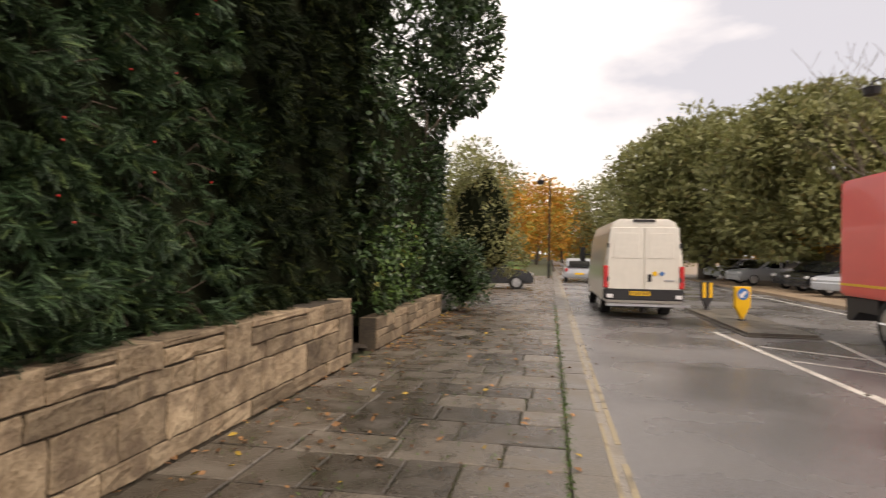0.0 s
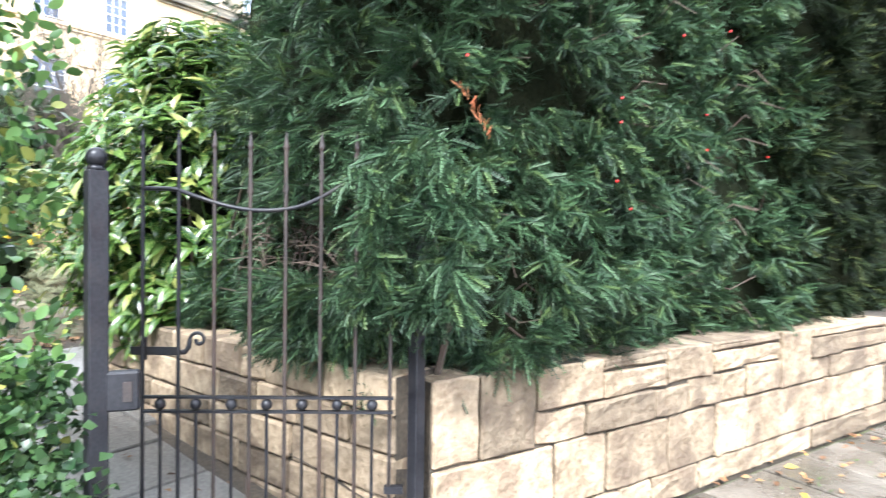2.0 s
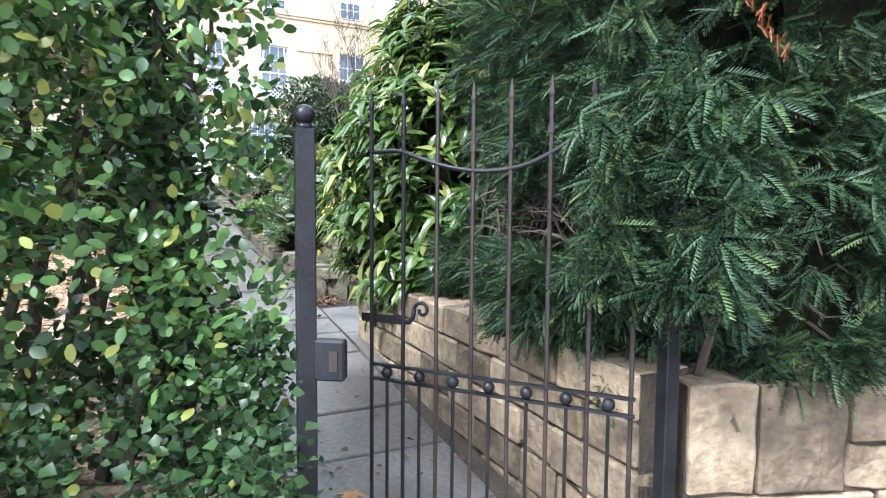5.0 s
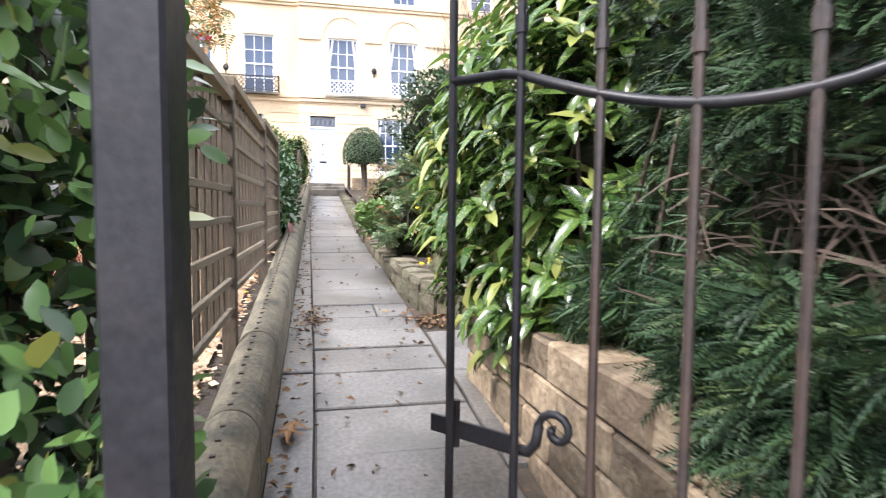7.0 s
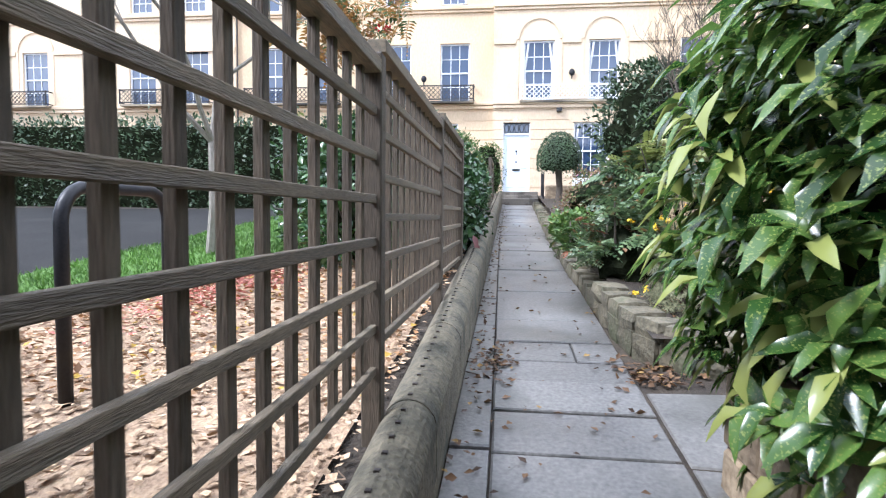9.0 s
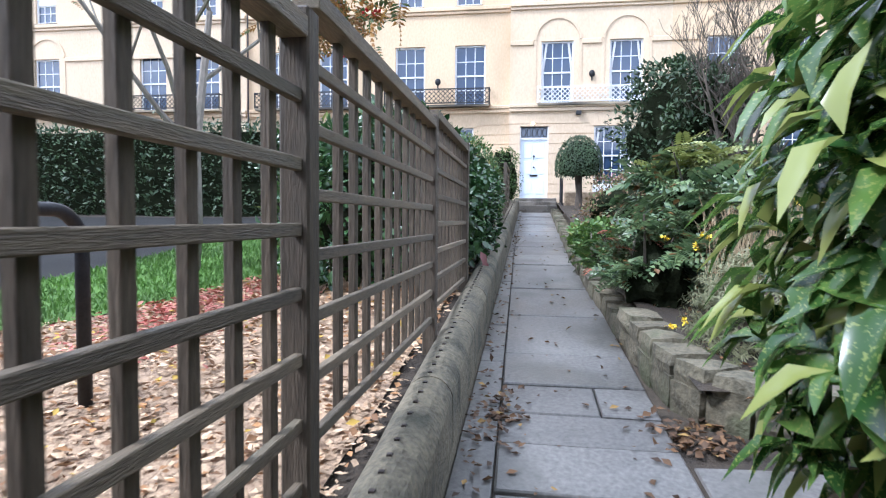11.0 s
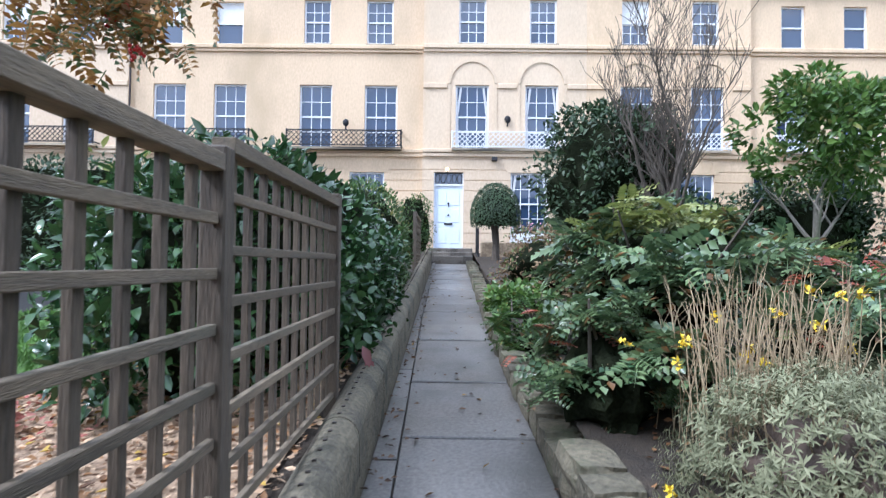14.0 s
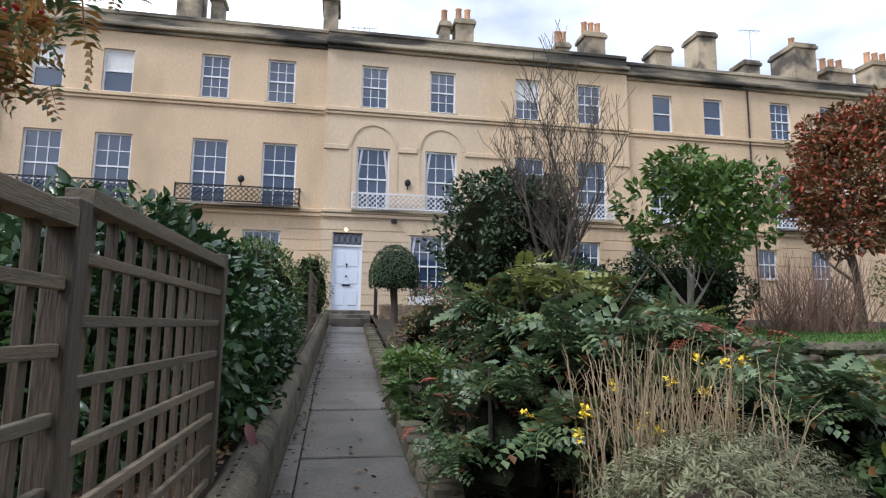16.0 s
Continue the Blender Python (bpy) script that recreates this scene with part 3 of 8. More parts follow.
def core(bm, centre, radii, rough=0.18, seed=0, div=3):
    """A lumpy solid added inside a plant, standing in for its shaded twigs."""
    k = len(bm.verts)
    bmesh.ops.create_icosphere(bm, subdivisions=div, radius=1.0)
    bm.verts.ensure_lookup_table()
    for v in bm.verts[k:]:
        q = 1 + rough * 2 * noise.noise(v.co * 2.3 + Vector((seed, seed * 2.1, 0)))
        v.co = Vector(centre) + Vector([a * b * q for a, b in zip(v.co, radii)])


def limbs(bm, base, tip_radius, height, spread, count, r0, seed, lean=(0, 0), levels=2, sides=6, up=0.55, droop=0.0):
    """A tapered trunk that forks into limbs and twigs. Returns the ends."""
    rnd = random.Random(seed)
    ends = []

    def grow(p, d, length, r, level):
        pts, rr = [p], [r]
        q = Vector(p)
        for i in range(4):
            d = (d + Vector((rnd.uniform(-1, 1), rnd.uniform(-1, 1), rnd.uniform(-0.5, 1) - droop)) * 0.16).normalized()
            q = q + d * length / 4
            pts.append(q.copy())
            rr.append(max(tip_radius, r * (1 - 0.14 * (i + 1))))
        tube(bm, pts, rr, sides if level == 0 else max(4, sides - level), caps=level == 0)
        if level >= levels:
            ends.append((pts[-1], d))
            return
        for k in range(count if level == 0 else max(2, count - level)):
            j = rnd.randint(2, 4)
            a = rnd.uniform(0, 2 * math.pi)
            side = Vector((math.cos(a), math.sin(a), up * rnd.uniform(0.4, 1.6)))
            grow(pts[j], (d * 0.6 + side * spread).normalized(), length * rnd.uniform(0.5, 0.75), rr[j] * 0.62, level + 1)
    grow(Vector(base), Vector((lean[0], lean[1], 1)).normalized(), height, r0, 0)
    return ends

# ---- the plan ----
AX = radians(19)
U, N = Vector((math.sin(AX), math.cos(AX), 0)), Vector((math.cos(AX), -math.sin(AX), 0))   # along the street; from the garden wall towards the road
STREET = Matrix(((N.x, U.x, 0, 0), (N.y, U.y, 0, 0), (0, 0, 1, 0), (0, 0, 0, 1)))             # local x: towards the road, y: along the street
WALL_N, KERB_N = -2.76, 0.47
GATE_L, GATE_R = Vector((-2.34, 1.21, 0)), Vector((-2.09, 2.385, 0))
FRONT_X = -23.5


def street(n, s, z=0.0):
    return U * s + N * n + Vector((0, 0, z))


def path_z(x):
    return 0.18 + 0.088 * (-x - 2.5)


def sheet(name, x0, x1, y0, y1, nx, ny, height, material, label, category, keep=None):
    """A ground sheet with a height at each point."""
    bm = bmesh.new()
    grid = {}
    for i in range(nx + 1):
        for j in range(ny + 1):
            x, y = x0 + (x1 - x0) * i / nx, y0 + (y1 - y0) * j / ny
            grid[i, j] = bm.verts.new((x, y, height(x, y)))
    for i in range(nx):
        for j in range(ny):
            q = (grid[i, j], grid[i + 1, j], grid[i + 1, j + 1], grid[i, j + 1])
            c = sum((v.co for v in q), Vector()) / 4
            if keep is None or keep(c.x, c.y):
                bm.faces.new(q)
    bmesh.ops.delete(bm, geom=[v for v in bm.verts if not v.link_faces], context="VERTS")
    return setting(name, bm, material, label, category, smooth=True)


def bumpy(x, y, a=0.02, f=1.3):
    return a * noise.noise(Vector((x * f, y * f, 0.3)))


# ground out to the horizon, with the carriageway on it
bm = bmesh.new()
box(bm, -700, 900, -700, 900, -1.2, -0.2)
setting("ground", bm, M["soil"], "dark bare ground reaching to the horizon", "ground")
bm = bmesh.new()
box(bm, KERB_N, 9.6, -60, 160, -0.5, -0.11, STREET)
setting("road", bm, M["asphalt"], "wet dark grey asphalt carriageway with patches", "road")
bm = bmesh.new()
box(bm, 9.6, 11.2, -60, 160, -0.5, 0.0, STREET)
setting("far_pavement", bm, M["asphalt_old"], "brown tarmac pavement strewn with leaves across the road", "pavement")
bm = bmesh.new()
box(bm, WALL_N - 0.3, KERB_N - 0.30, -60, 160, -0.5, -0.03, STREET)
pavement = setting("pavement", bm, M["joint"], "mossy bed of a wet flagstone pavement", "pavement")
bm = bmesh.new()
box(bm, 11.2, 60, -60, 160, -0.5, 0.02, STREET)
setting("verge", bm, M["asphalt_old"], "leafy brown forecourt across the road", "ground")
bm = bmesh.new()
for i in range(80):
    box(bm, KERB_N - 0.295, KERB_N - 0.004, -20 + i * 0.9, -20 + i * 0.9 + 0.888, -0.45, 0.004 + 0.004 * math.sin(i * 7.1), STREET)
setting("kerb", bm, M["kerb"], "worn grey stone kerb beside the wet road", "kerb")

# road markings
bm = bmesh.new()
box(bm, KERB_N + 0.002, KERB_N + 0.17, -20, 60, -0.13, -0.107, STREET)
setting("gutter", bm, M["gutter"], "pale worn gutter stones beside the kerb", "gutter")
bm = bmesh.new()
rnd_l = random.Random(3)
for k, w in ((0.03, 0.035), (0.125, 0.05)):   # worn through in places
    s = -10.0
    while s < 60:
        L = rnd_l.uniform(0.5, 2.6)
        box(bm, KERB_N + k, KERB_N + k + w, s, s + L, -0.12, -0.103, STREET)
        s += L + rnd_l.uniform(0.03, 0.5)
setting("kerb_line", bm, M["yellow_line"], "worn pale yellow line along the kerb", "road marking")
bm = bmesh.new()
for a, b, w in (((3.9, 8.0), (3.65, 13.9), 0.12), ((5.05, 8.6), (5.7, 13.2), 0.1), ((3.95, 8.1), (3.95, 3.0), 0.14), ((4.6, 8.1), (5.6, 6.2), 0.1), ((3.95, 10.4), (5.2, 9.4), 0.09), ((3.95, 11.9), (5.3, 10.9), 0.09), ((3.7, 19), (3.3, 40), 0.1), ((8.9, 6), (8.6, 60), 0.1)):
    a, b = Vector(a), Vector(b)
    d = (b - a).normalized()
    o = Vector((-d.y, d.x)) * w / 2
    lo, hi = -0.12, -0.105
    vs = [bm.verts.new(STREET @ Vector((p.x, p.y, z))) for z in (lo, hi) for p in (a - o, a + o, b + o, b - o)]
    for f in ((3, 2, 1, 0), (4, 5, 6, 7), (0, 1, 5, 4), (1, 2, 6, 5), (2, 3, 7, 6), (3, 0, 4, 7)):
        bm.faces.new([vs[i] for i in f])
setting("lane_marking", bm, M["paint"], "worn white lines and hatching on the road", "road marking")
bm = bmesh.new()
box(bm, 4.1, 5.6, 13.2, 19.2, -0.4, -0.02, STREET)
soften(bm, 0.06)
setting("traffic_island", bm, M["kerb"], "low kerbed traffic island in the middle of the road", "traffic island")

# garden ground
def left_z(x, y):
    return path_z(x) + 0.30 - 0.02 * min(6, max(0, -y)) + bumpy(x, y, 0.03)


def right_z(x, y):
    near = path_z(x) + 0.22
    step = 0.42 if x < -13.2 else 0.0
    far = path_z(max(x, -13.2)) + 0.12 + step + 0.06 * max(0, -13.2 - x)
    k = min(1.0, max(0.0, (y - 4.4) / 1.2))
    return near * (1 - k) + far * k + bumpy(x, y, 0.03)


def behind_wall(x, y):
    return x * N.x + y * N.y < WALL_N - 0.1


sheet("garden_ground", -24.2, -1.6, -34, 0.92, 76, 110, left_z, M["soil"], "dark garden soil beside the path", "ground", behind_wall)
sheet("bed", -24.2, 4.5, 2.32, 34, 192, 140, right_z, M["soil"], "dark soil of a planted garden bed", "ground", lambda x, y: behind_wall(x, y) and not (-6.72 < x < -5.3 and y < 3.2))
sheet("chip_bed", -9.9, -3.0, -2.1, 0.8, 36, 16, lambda x, y: left_z(x, y) + 0.02, M["chip_bed"], "pale wood-chip mulch bed", "ground", behind_wall)
def lawn_band(x, y):
    """A strip of lawn that runs askew behind the wood chips, with the drive beyond."""
    return -3.3 + 0.05 * math.sin(x) < y < min(0.3, -1.9 + 0.46 * (-x - 7.0) + 0.05 * math.sin(x * 3.1))


sheet("lawn", -17.2, -6.5, -3.35, 0.4, 60, 44, lambda x, y: left_z(x, y) + 0.03, M["grass"], "short green lawn behind the trellis", "lawn", lawn_band)
sheet("drive", -16.5, -4, -26.0, -3.3, 30, 60, lambda x, y: left_z(x, y) + 0.012, M["drive"], "dark tarmac drive beyond the lawn", "ground", behind_wall)
sheet("upper_lawn", -18.2, -13.6, 4.6, 22, 20, 40, lambda x, y: right_z(x, y) + 0.025, M["grass"], "raised green lawn before the terrace", "lawn")
sheet("lower_lawn", -13.0, -6.6, 5.0, 16, 30, 40, lambda x, y: right_z(x, y) + 0.025, M["grass"], "green lawn below the rubble wall", "lawn")

sheet("bed_foot", -6.72, -5.2, 2.15, 3.4, 10, 8, lambda x, y: path_z(x) - 0.008 + bumpy(x, y, 0.012, 4), M["soil"], "dark leaf-strewn soil at the foot of the bed edging", "ground")
# path bed
bm = bmesh.new()
prism(bm, [(-2.2, -0.3), (-2.2, path_z(-2.2) - 0.035), (-21.6, path_z(-21.6) - 0.035), (-21.6, -0.3)], "y", 1.08, 2.75)
path = setting("garden_path", bm, M["mortar"], "dark joints of a sloping flagstone garden path", "path")
bm = bmesh.new()
box(bm, WALL_N - 0.35, WALL_N + 0.02, 0.35, 1.65, -0.2, 0.12, STREET)
soften(bm, 0.012)
setting("threshold", bm, M["kerb"], "worn stone threshold under the garden gate", "step")


# ---- terrace of houses ----
def sash_window(w, h, rows, cols, group_mesh={}):
    """Meshes of a sash window of that size, made once: frame, glazing bars, two panes; the face looks along +x, the origin is at the sill's middle."""
    key = (round(w, 2), round(h, 2), rows, cols)
    if key in group_mesh:
        return group_mesh[key]
    fr, gb = bmesh.new(), bmesh.new()
    t = 0.055
    for y0, y1, z0, z1 in ((-w / 2, -w / 2 + t, 0, h), (w / 2 - t, w / 2, 0, h), (-w / 2 + t, w / 2 - t, 0, t), (-w / 2 + t, w / 2 - t, h - t, h), (-w / 2 + t, w / 2 - t, h / 2 - 0.025, h / 2 + 0.025)):
        box(fr, -0.05, 0.03, y0, y1, z0, z1)
    for i in range(1, cols):
        y = -w / 2 + t + (w - 2 * t) * i / cols
        box(gb, -0.02, 0.012, y - 0.012, y + 0.012, t, h / 2 - 0.025)
        box(gb, -0.02, 0.012, y - 0.012, y + 0.012, h / 2 + 0.025, h - t)
    for i in range(1, rows):
        if i * 2 == rows:
            continue
        z = t + (h - 2 * t) * i / rows
        box(gb, -0.02, 0.0118, -w / 2 + t, w / 2 - t, z - 0.012, z + 0.012)
    panes = []
    for z0, z1, x in ((t, h / 2 - 0.02, -0.012), (h / 2 + 0.02, h - t, -0.004)):
        pb = bmesh.new()
        box(pb, x - 0.006, x, -w / 2 + t - 0.005, w / 2 - t + 0.005, z0, z1)
        panes.append(mesh_of("pane", pb, M["glass"]))
    cu = bmesh.new()
    for s in (-1, 1):
        for k in range(2):
            y = s * (w / 2 - 0.06 - 0.035 * k)
            tube(cu, [(-0.12 + 0.015 * (k % 2), y, 0.02), (-0.12 + 0.015 * (k % 2), y + s * 0.03, h * 0.5), (-0.12 + 0.015 * (k % 2), y - s * 0.09, h - 0.05)], 0.02, 5)
    group_mesh[key] = (mesh_of("window_frame", fr, M["sash"]), mesh_of("glazing_lattice", gb, M["sash"]), panes, mesh_of("curtain", cu, M["curtain"]))
    return group_mesh[key]


def window(house, x, y, z, w, h, rows, cols, blind=0.0, sill=True, curtain=False):
    frame_me, bars_me, panes, cur = sash_window(w, h, rows, cols)
    win = part("window", frame_me, None, house, at=pose(x - 0.11, y, z))
    if rows > 1:
        part("glazing_lattice", bars_me, None, win)
    for p in panes:
        part("pane", p, None, win)
    if curtain:
        part("curtain", cur, None, win, at=pose(0.135, 0, 0), label="pale drawn-back curtain")
    if blind:
        b = bmesh.new()
        box(b, 0.001, 0.004, -w / 2 + 0.06, w / 2 - 0.06, h * (1 - blind), h - 0.055)
        part("blind", b, M["blind"], win, "pale lowered window blind")
    if sill:
        b = bmesh.new()
        box(b, 0.0, 0.16, -w / 2 - 0.06, w / 2 + 0.06, -0.07, -0.004)
        soften(b, 0.01, 1)
        part("window_sill", b, M["sooty"], win)
    return win


def wall_cells(bm, x0, x1, y0, y1, z0, z1, holes):
    """A wall with rectangular holes as one closed shell, cut at the holes' edges."""
    zs = sorted({z0, z1, *(min(max(v, z0), z1) for h in holes for v in h[2:])})
    ys = sorted({y0, y1, *(min(max(v, y0), y1) for h in holes for v in h[:2])})
    solid = {(i, j) for i in range(len(ys) - 1) for j in range(len(zs) - 1)
             if not any(h[0] < (ys[i] + ys[i + 1]) / 2 < h[1] and h[2] < (zs[j] + zs[j + 1]) / 2 < h[3] for h in holes)}
    grid = {}

    def at(x, i, j):
        if (x, i, j) not in grid:
            grid[x, i, j] = bm.verts.new((x, ys[i], zs[j]))
        return grid[x, i, j]

    for i, j in solid:
        bm.faces.new((at(x1, i, j), at(x1, i + 1, j), at(x1, i + 1, j + 1), at(x1, i, j + 1)))
        bm.faces.new((at(x0, i, j), at(x0, i, j + 1), at(x0, i + 1, j + 1), at(x0, i + 1, j)))
        for (di, dj), (p, q) in (((-1, 0), ((i, j + 1), (i, j))), ((1, 0), ((i + 1, j), (i + 1, j + 1))), ((0, -1), ((i, j), (i + 1, j))), ((0, 1), ((i + 1, j + 1), (i, j + 1)))):
            if (i + di, j + dj) not in solid:
                bm.faces.new((at(x1, *p), at(x0, *p), at(x0, *q), at(x1, *q)))


def railing(house, x, y0, y1, z0, height, depth, colour, label):
    """A balcony: slab, lattice of crossing bars, top rail and corner posts."""
    b = bmesh.new()
    box(b, x, x + depth, y0, y1, z0 - 0.07, z0)
    balcony = part("balcony", b, M["sooty"], house, label)
    b = bmesh.new()
    for z in (z0 + 0.05, z0 + height):
        for p, q in (((x + depth, y0), (x + depth, y1)), ((x, y0), (x + depth, y0)), ((x, y1), (x + depth, y1))):
            tube(b, [(*p, z), (*q, z)], 0.024, 4)
    part("rail", b, colour, balcony)
    b = bmesh.new()
    n = max(2, round((y1 - y0) / 0.16))
    for i in range(n):
        a, c = y0 + (y1 - y0) * i / n, y0 + (y1 - y0) * (i + 1) / n
        m_ = (a + c) / 2
        hz = (height - 0.05) / 3
        for k in range(3):
            za = z0 + 0.05 + hz * k
            tube(b, [(x + depth, a, za + hz / 2), (x + depth, m_, za + hz), (x + depth, c, za + hz / 2), (x + depth, m_, za), (x + depth, a, za + hz / 2)], 0.015, 4, False)
    part("lattice", b, colour, balcony)
    for y in (y0, y1):
        b = bmesh.new()
        tube(b, [(x + depth, y, z0), (x + depth, y, z0 + height + 0.03)], 0.026, 5)
        part("post", b, colour, balcony)
    return balcony


Z_GROUND, Z_STRING, Z_UPPER, Z_CORNICE, Z_TOP = 2.1, 5.38, 8.6, 10.8, 11.45


def terrace_house(y0, y1, x, stone, tops, firsts, grounds, arches=(), balcony=(), label="", dark=True, door=None, drop=0.0):
    """One house of the terrace: rusticated ground floor, two storeys of sash windows, string courses, cornice, parapet and roof."""
    h = thing("terrace_house", label, "house", "houses of the terrace")
    holes = [(y - w / 2, y + w / 2, z, z + hh) for y, z, w, hh, *_ in list(tops) + list(firsts)]
    b = bmesh.new()
    wall_cells(b, x - 0.45, x, y0, y1, Z_STRING, Z_TOP - drop, holes)
    part("wall", b, stone, h, "honey-coloured smooth limestone upper wall")
    ghole = [(y - w / 2, y + w / 2, z, z + hh) for y, z, w, hh, *_ in grounds]
    if door:
        ghole.append((door - 0.47, door + 0.47, Z_GROUND - 1, 4.77))
    b = bmesh.new()
    wall_cells(b, x - 0.45, x - 0.025, y0, y1, Z_GROUND - 0.6, Z_STRING, ghole)
    part("wall", b, stone, h)
    z = Z_GROUND - 0.6
    while z < Z_STRING - 0.05:
        top = min(z + 0.335, Z_STRING)
        levels = sorted({z + 0.012, top - 0.012, *(v for g in ghole for v in g[2:] if z + 0.03 < v < top - 0.03)})
        for za, zb in zip(levels, levels[1:]):
            y = y0 + 0.002
            for a, c in sorted((g[0], g[1]) for g in ghole if g[2] < (za + zb) / 2 < g[3]) + [(y1 - 0.002, y1)]:
                if a - y > 0.02:
                    b = bmesh.new()
                    box(b, x - 0.026, x, y, a, za, zb)
                    part("stone_course", b, stone, h)
                y = max(y, c)
        z += 0.335
    # one solid box behind the glass, its dark colour standing for unlit rooms
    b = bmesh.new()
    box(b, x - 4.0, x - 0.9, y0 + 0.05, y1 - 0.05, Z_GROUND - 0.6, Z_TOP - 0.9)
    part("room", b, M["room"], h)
    for za, zb, d, mat in ((Z_STRING - 0.13, Z_STRING - 0.01, 0.07, stone), (Z_STRING + 0.0, Z_STRING + 0.12, 0.1, stone), (Z_UPPER, Z_UPPER + 0.1, 0.06, stone), (Z_UPPER + 0.104, Z_UPPER + 0.24, 0.1, stone), (Z_CORNICE - drop, Z_CORNICE + 0.1 - drop, 0.1, M["sooty"]), (Z_CORNICE + 0.104 - drop, Z_CORNICE + 0.22 - drop, 0.24, M["sooty"]), (Z_TOP - 0.1 - drop, Z_TOP + 0.03 - drop, 0.07, M["sooty"])):
        b = bmesh.new()
        box(b, x - 0.02, x + d, y0 - (0.03 if d > 0.2 else 0), y1 + (0.03 if d > 0.2 else 0), za, zb)
        soften(b, 0.02, 1)
        part("string_course" if za < Z_CORNICE - 1 else "cornice", b, mat, h)
    b = bmesh.new()
    box(b, x - 0.02, x + 0.025, y0, y1, Z_CORNICE + 0.225 - drop, Z_TOP - 0.104 - drop)
    part("parapet", b, M["sooty"], h, "soot-stained stone parapet")
    b = bmesh.new()
    prism(b, [(x - 0.45, Z_TOP - 0.6 - drop), (x - 4.5, Z_TOP + 0.25 - drop), (x - 8.5, Z_TOP - 0.6 - drop)], "y", y0, y1)
    part("roof", b, M["slate"], h)
    for y, z, w, hh, rows, cols, blind in tops:
        window(h, x, y, z, w, hh, rows, cols, blind)
    for y, z, w, hh, rows, cols, blind, *cu in firsts:
        window(h, x, y, z, w, hh, rows, cols, blind, sill=False, curtain=bool(cu))
    for y, z, w, hh, rows, cols, *cu in grounds:
        window(h, x, y, z, w, hh, rows, cols, sill=True, curtain=bool(cu))
        for k in range(5):   # splayed stones over the opening
            b = bmesh.new()
            a0, a1 = y - w / 2 - 0.12 + (w + 0.24) * k / 5, y - w / 2 - 0.12 + (w + 0.24) * (k + 1) / 5
            sp = lambda v: y + (v - y) * 1.22
            prism(b, [(a0 + 0.008, z + hh), (a1 - 0.008, z + hh), (sp(a1) - 0.008, z + hh + 0.42), (sp(a0) + 0.008, z + hh + 0.42)], "x", x, x + 0.012)
            part("voussoir", b, stone, h)
    for y in arches:   # shallow relieving arch over a first-floor window
        b = bmesh.new()
        r = 0.69
        for k in range(14):
            a0, a1 = math.pi * k / 14, math.pi * (k + 1) / 14
            prism(b, [(y + r * math.cos(a0), 7.6 + r * math.sin(a0)), (y + (r + 0.09) * math.cos(a0), 7.6 + (r + 0.09) * math.sin(a0)), (y + (r + 0.09) * math.cos(a1), 7.6 + (r + 0.09) * math.sin(a1)), (y + r * math.cos(a1), 7.6 + r * math.sin(a1))], "x", x - 0.01, x + 0.035)
        bmesh.ops.remove_doubles(b, verts=b.verts[:], dist=0.002)
        part("arch", b, stone, h)
        for s in (-1, 1):
            b = bmesh.new()
            box(b, x - 0.01, x + 0.018, y + s * 0.74 - 0.05, y + s * 0.74 + 0.05, 5.5, 7.6)
            part("pilaster", b, stone, h)
    if arches:
        edges = sorted([y0] + [v for y in arches for v in (y - 0.79, y + 0.79)] + [y1])
        for a, c in zip(edges[::2], edges[1::2]):
            b = bmesh.new()
            box(b, x - 0.01, x + 0.05, a + 0.003, c - 0.003, 7.44, 7.6)
            soften(b, 0.015, 1)
            part("impost_band", b, stone, h)
    for y_a, y_b, d, pale in balcony:
        railing(h, x, y_a, y_b, 5.51, 0.52, d, M["sash"] if pale else M["iron"], "pale iron lattice window guard" if pale else "black iron lattice balcony")
    return h


TOP = lambda ys, blind=(): [(y, 8.9, 0.86, 1.42, 4, 3, 0.55 if i in blind else 0) for i, y in enumerate(ys)]
FIRST = lambda ys: [(y, 5.52, 1.05, 2.04, 4, 3, 0) for y in ys]
GND = lambda ys, w=1.15: [(y, 2.8, w, 1.97, 4, 4, 1) for y in ys]
house_a = terrace_house(-31, -20.4, FRONT_X, M["bath"], TOP((-29, -26.6, -23.9, -21.8)), FIRST((-29, -26.6, -23.9, -21.8)), GND((-28, -24)), label="honey limestone terraced house seen past the hedge")
house_b = terrace_house(-20.4, -8.72, FRONT_X + 0.12, M["bath_pale"], TOP((-18.9, -16.8, -12.4, -10.3), (1, 2)), FIRST((-18.9, -16.8, -12.4, -10.3)), GND((-18, -11)), arches=(-18.9, -16.8), balcony=((-19.6, -16.1, 0.35, False), (-13.1, -9.6, 0.35, False)), label="pale limestone terraced house with arched recesses")
house_c = terrace_house(-8.72, 0.72, FRONT_X, M["bath"], [(-7.5, 8.85, 0.88, 1.38, 2, 1, 0.55), (-5.55, 8.85, 0.88, 1.38, 2, 1, 0.5)] + TOP((-2.72, -0.7)), FIRST((-7.45, -5.5, -2.73, -0.64)), [(-1.06, 2.8, 1.12, 1.97, 4, 4), (-5.2, 2.8, 1.12, 1.97, 4, 4)], balcony=((-8.3, -4.75, 0.35, False), (-3.56, 0.05, 0.35, False)), label="honey limestone terraced house with black iron balconies")
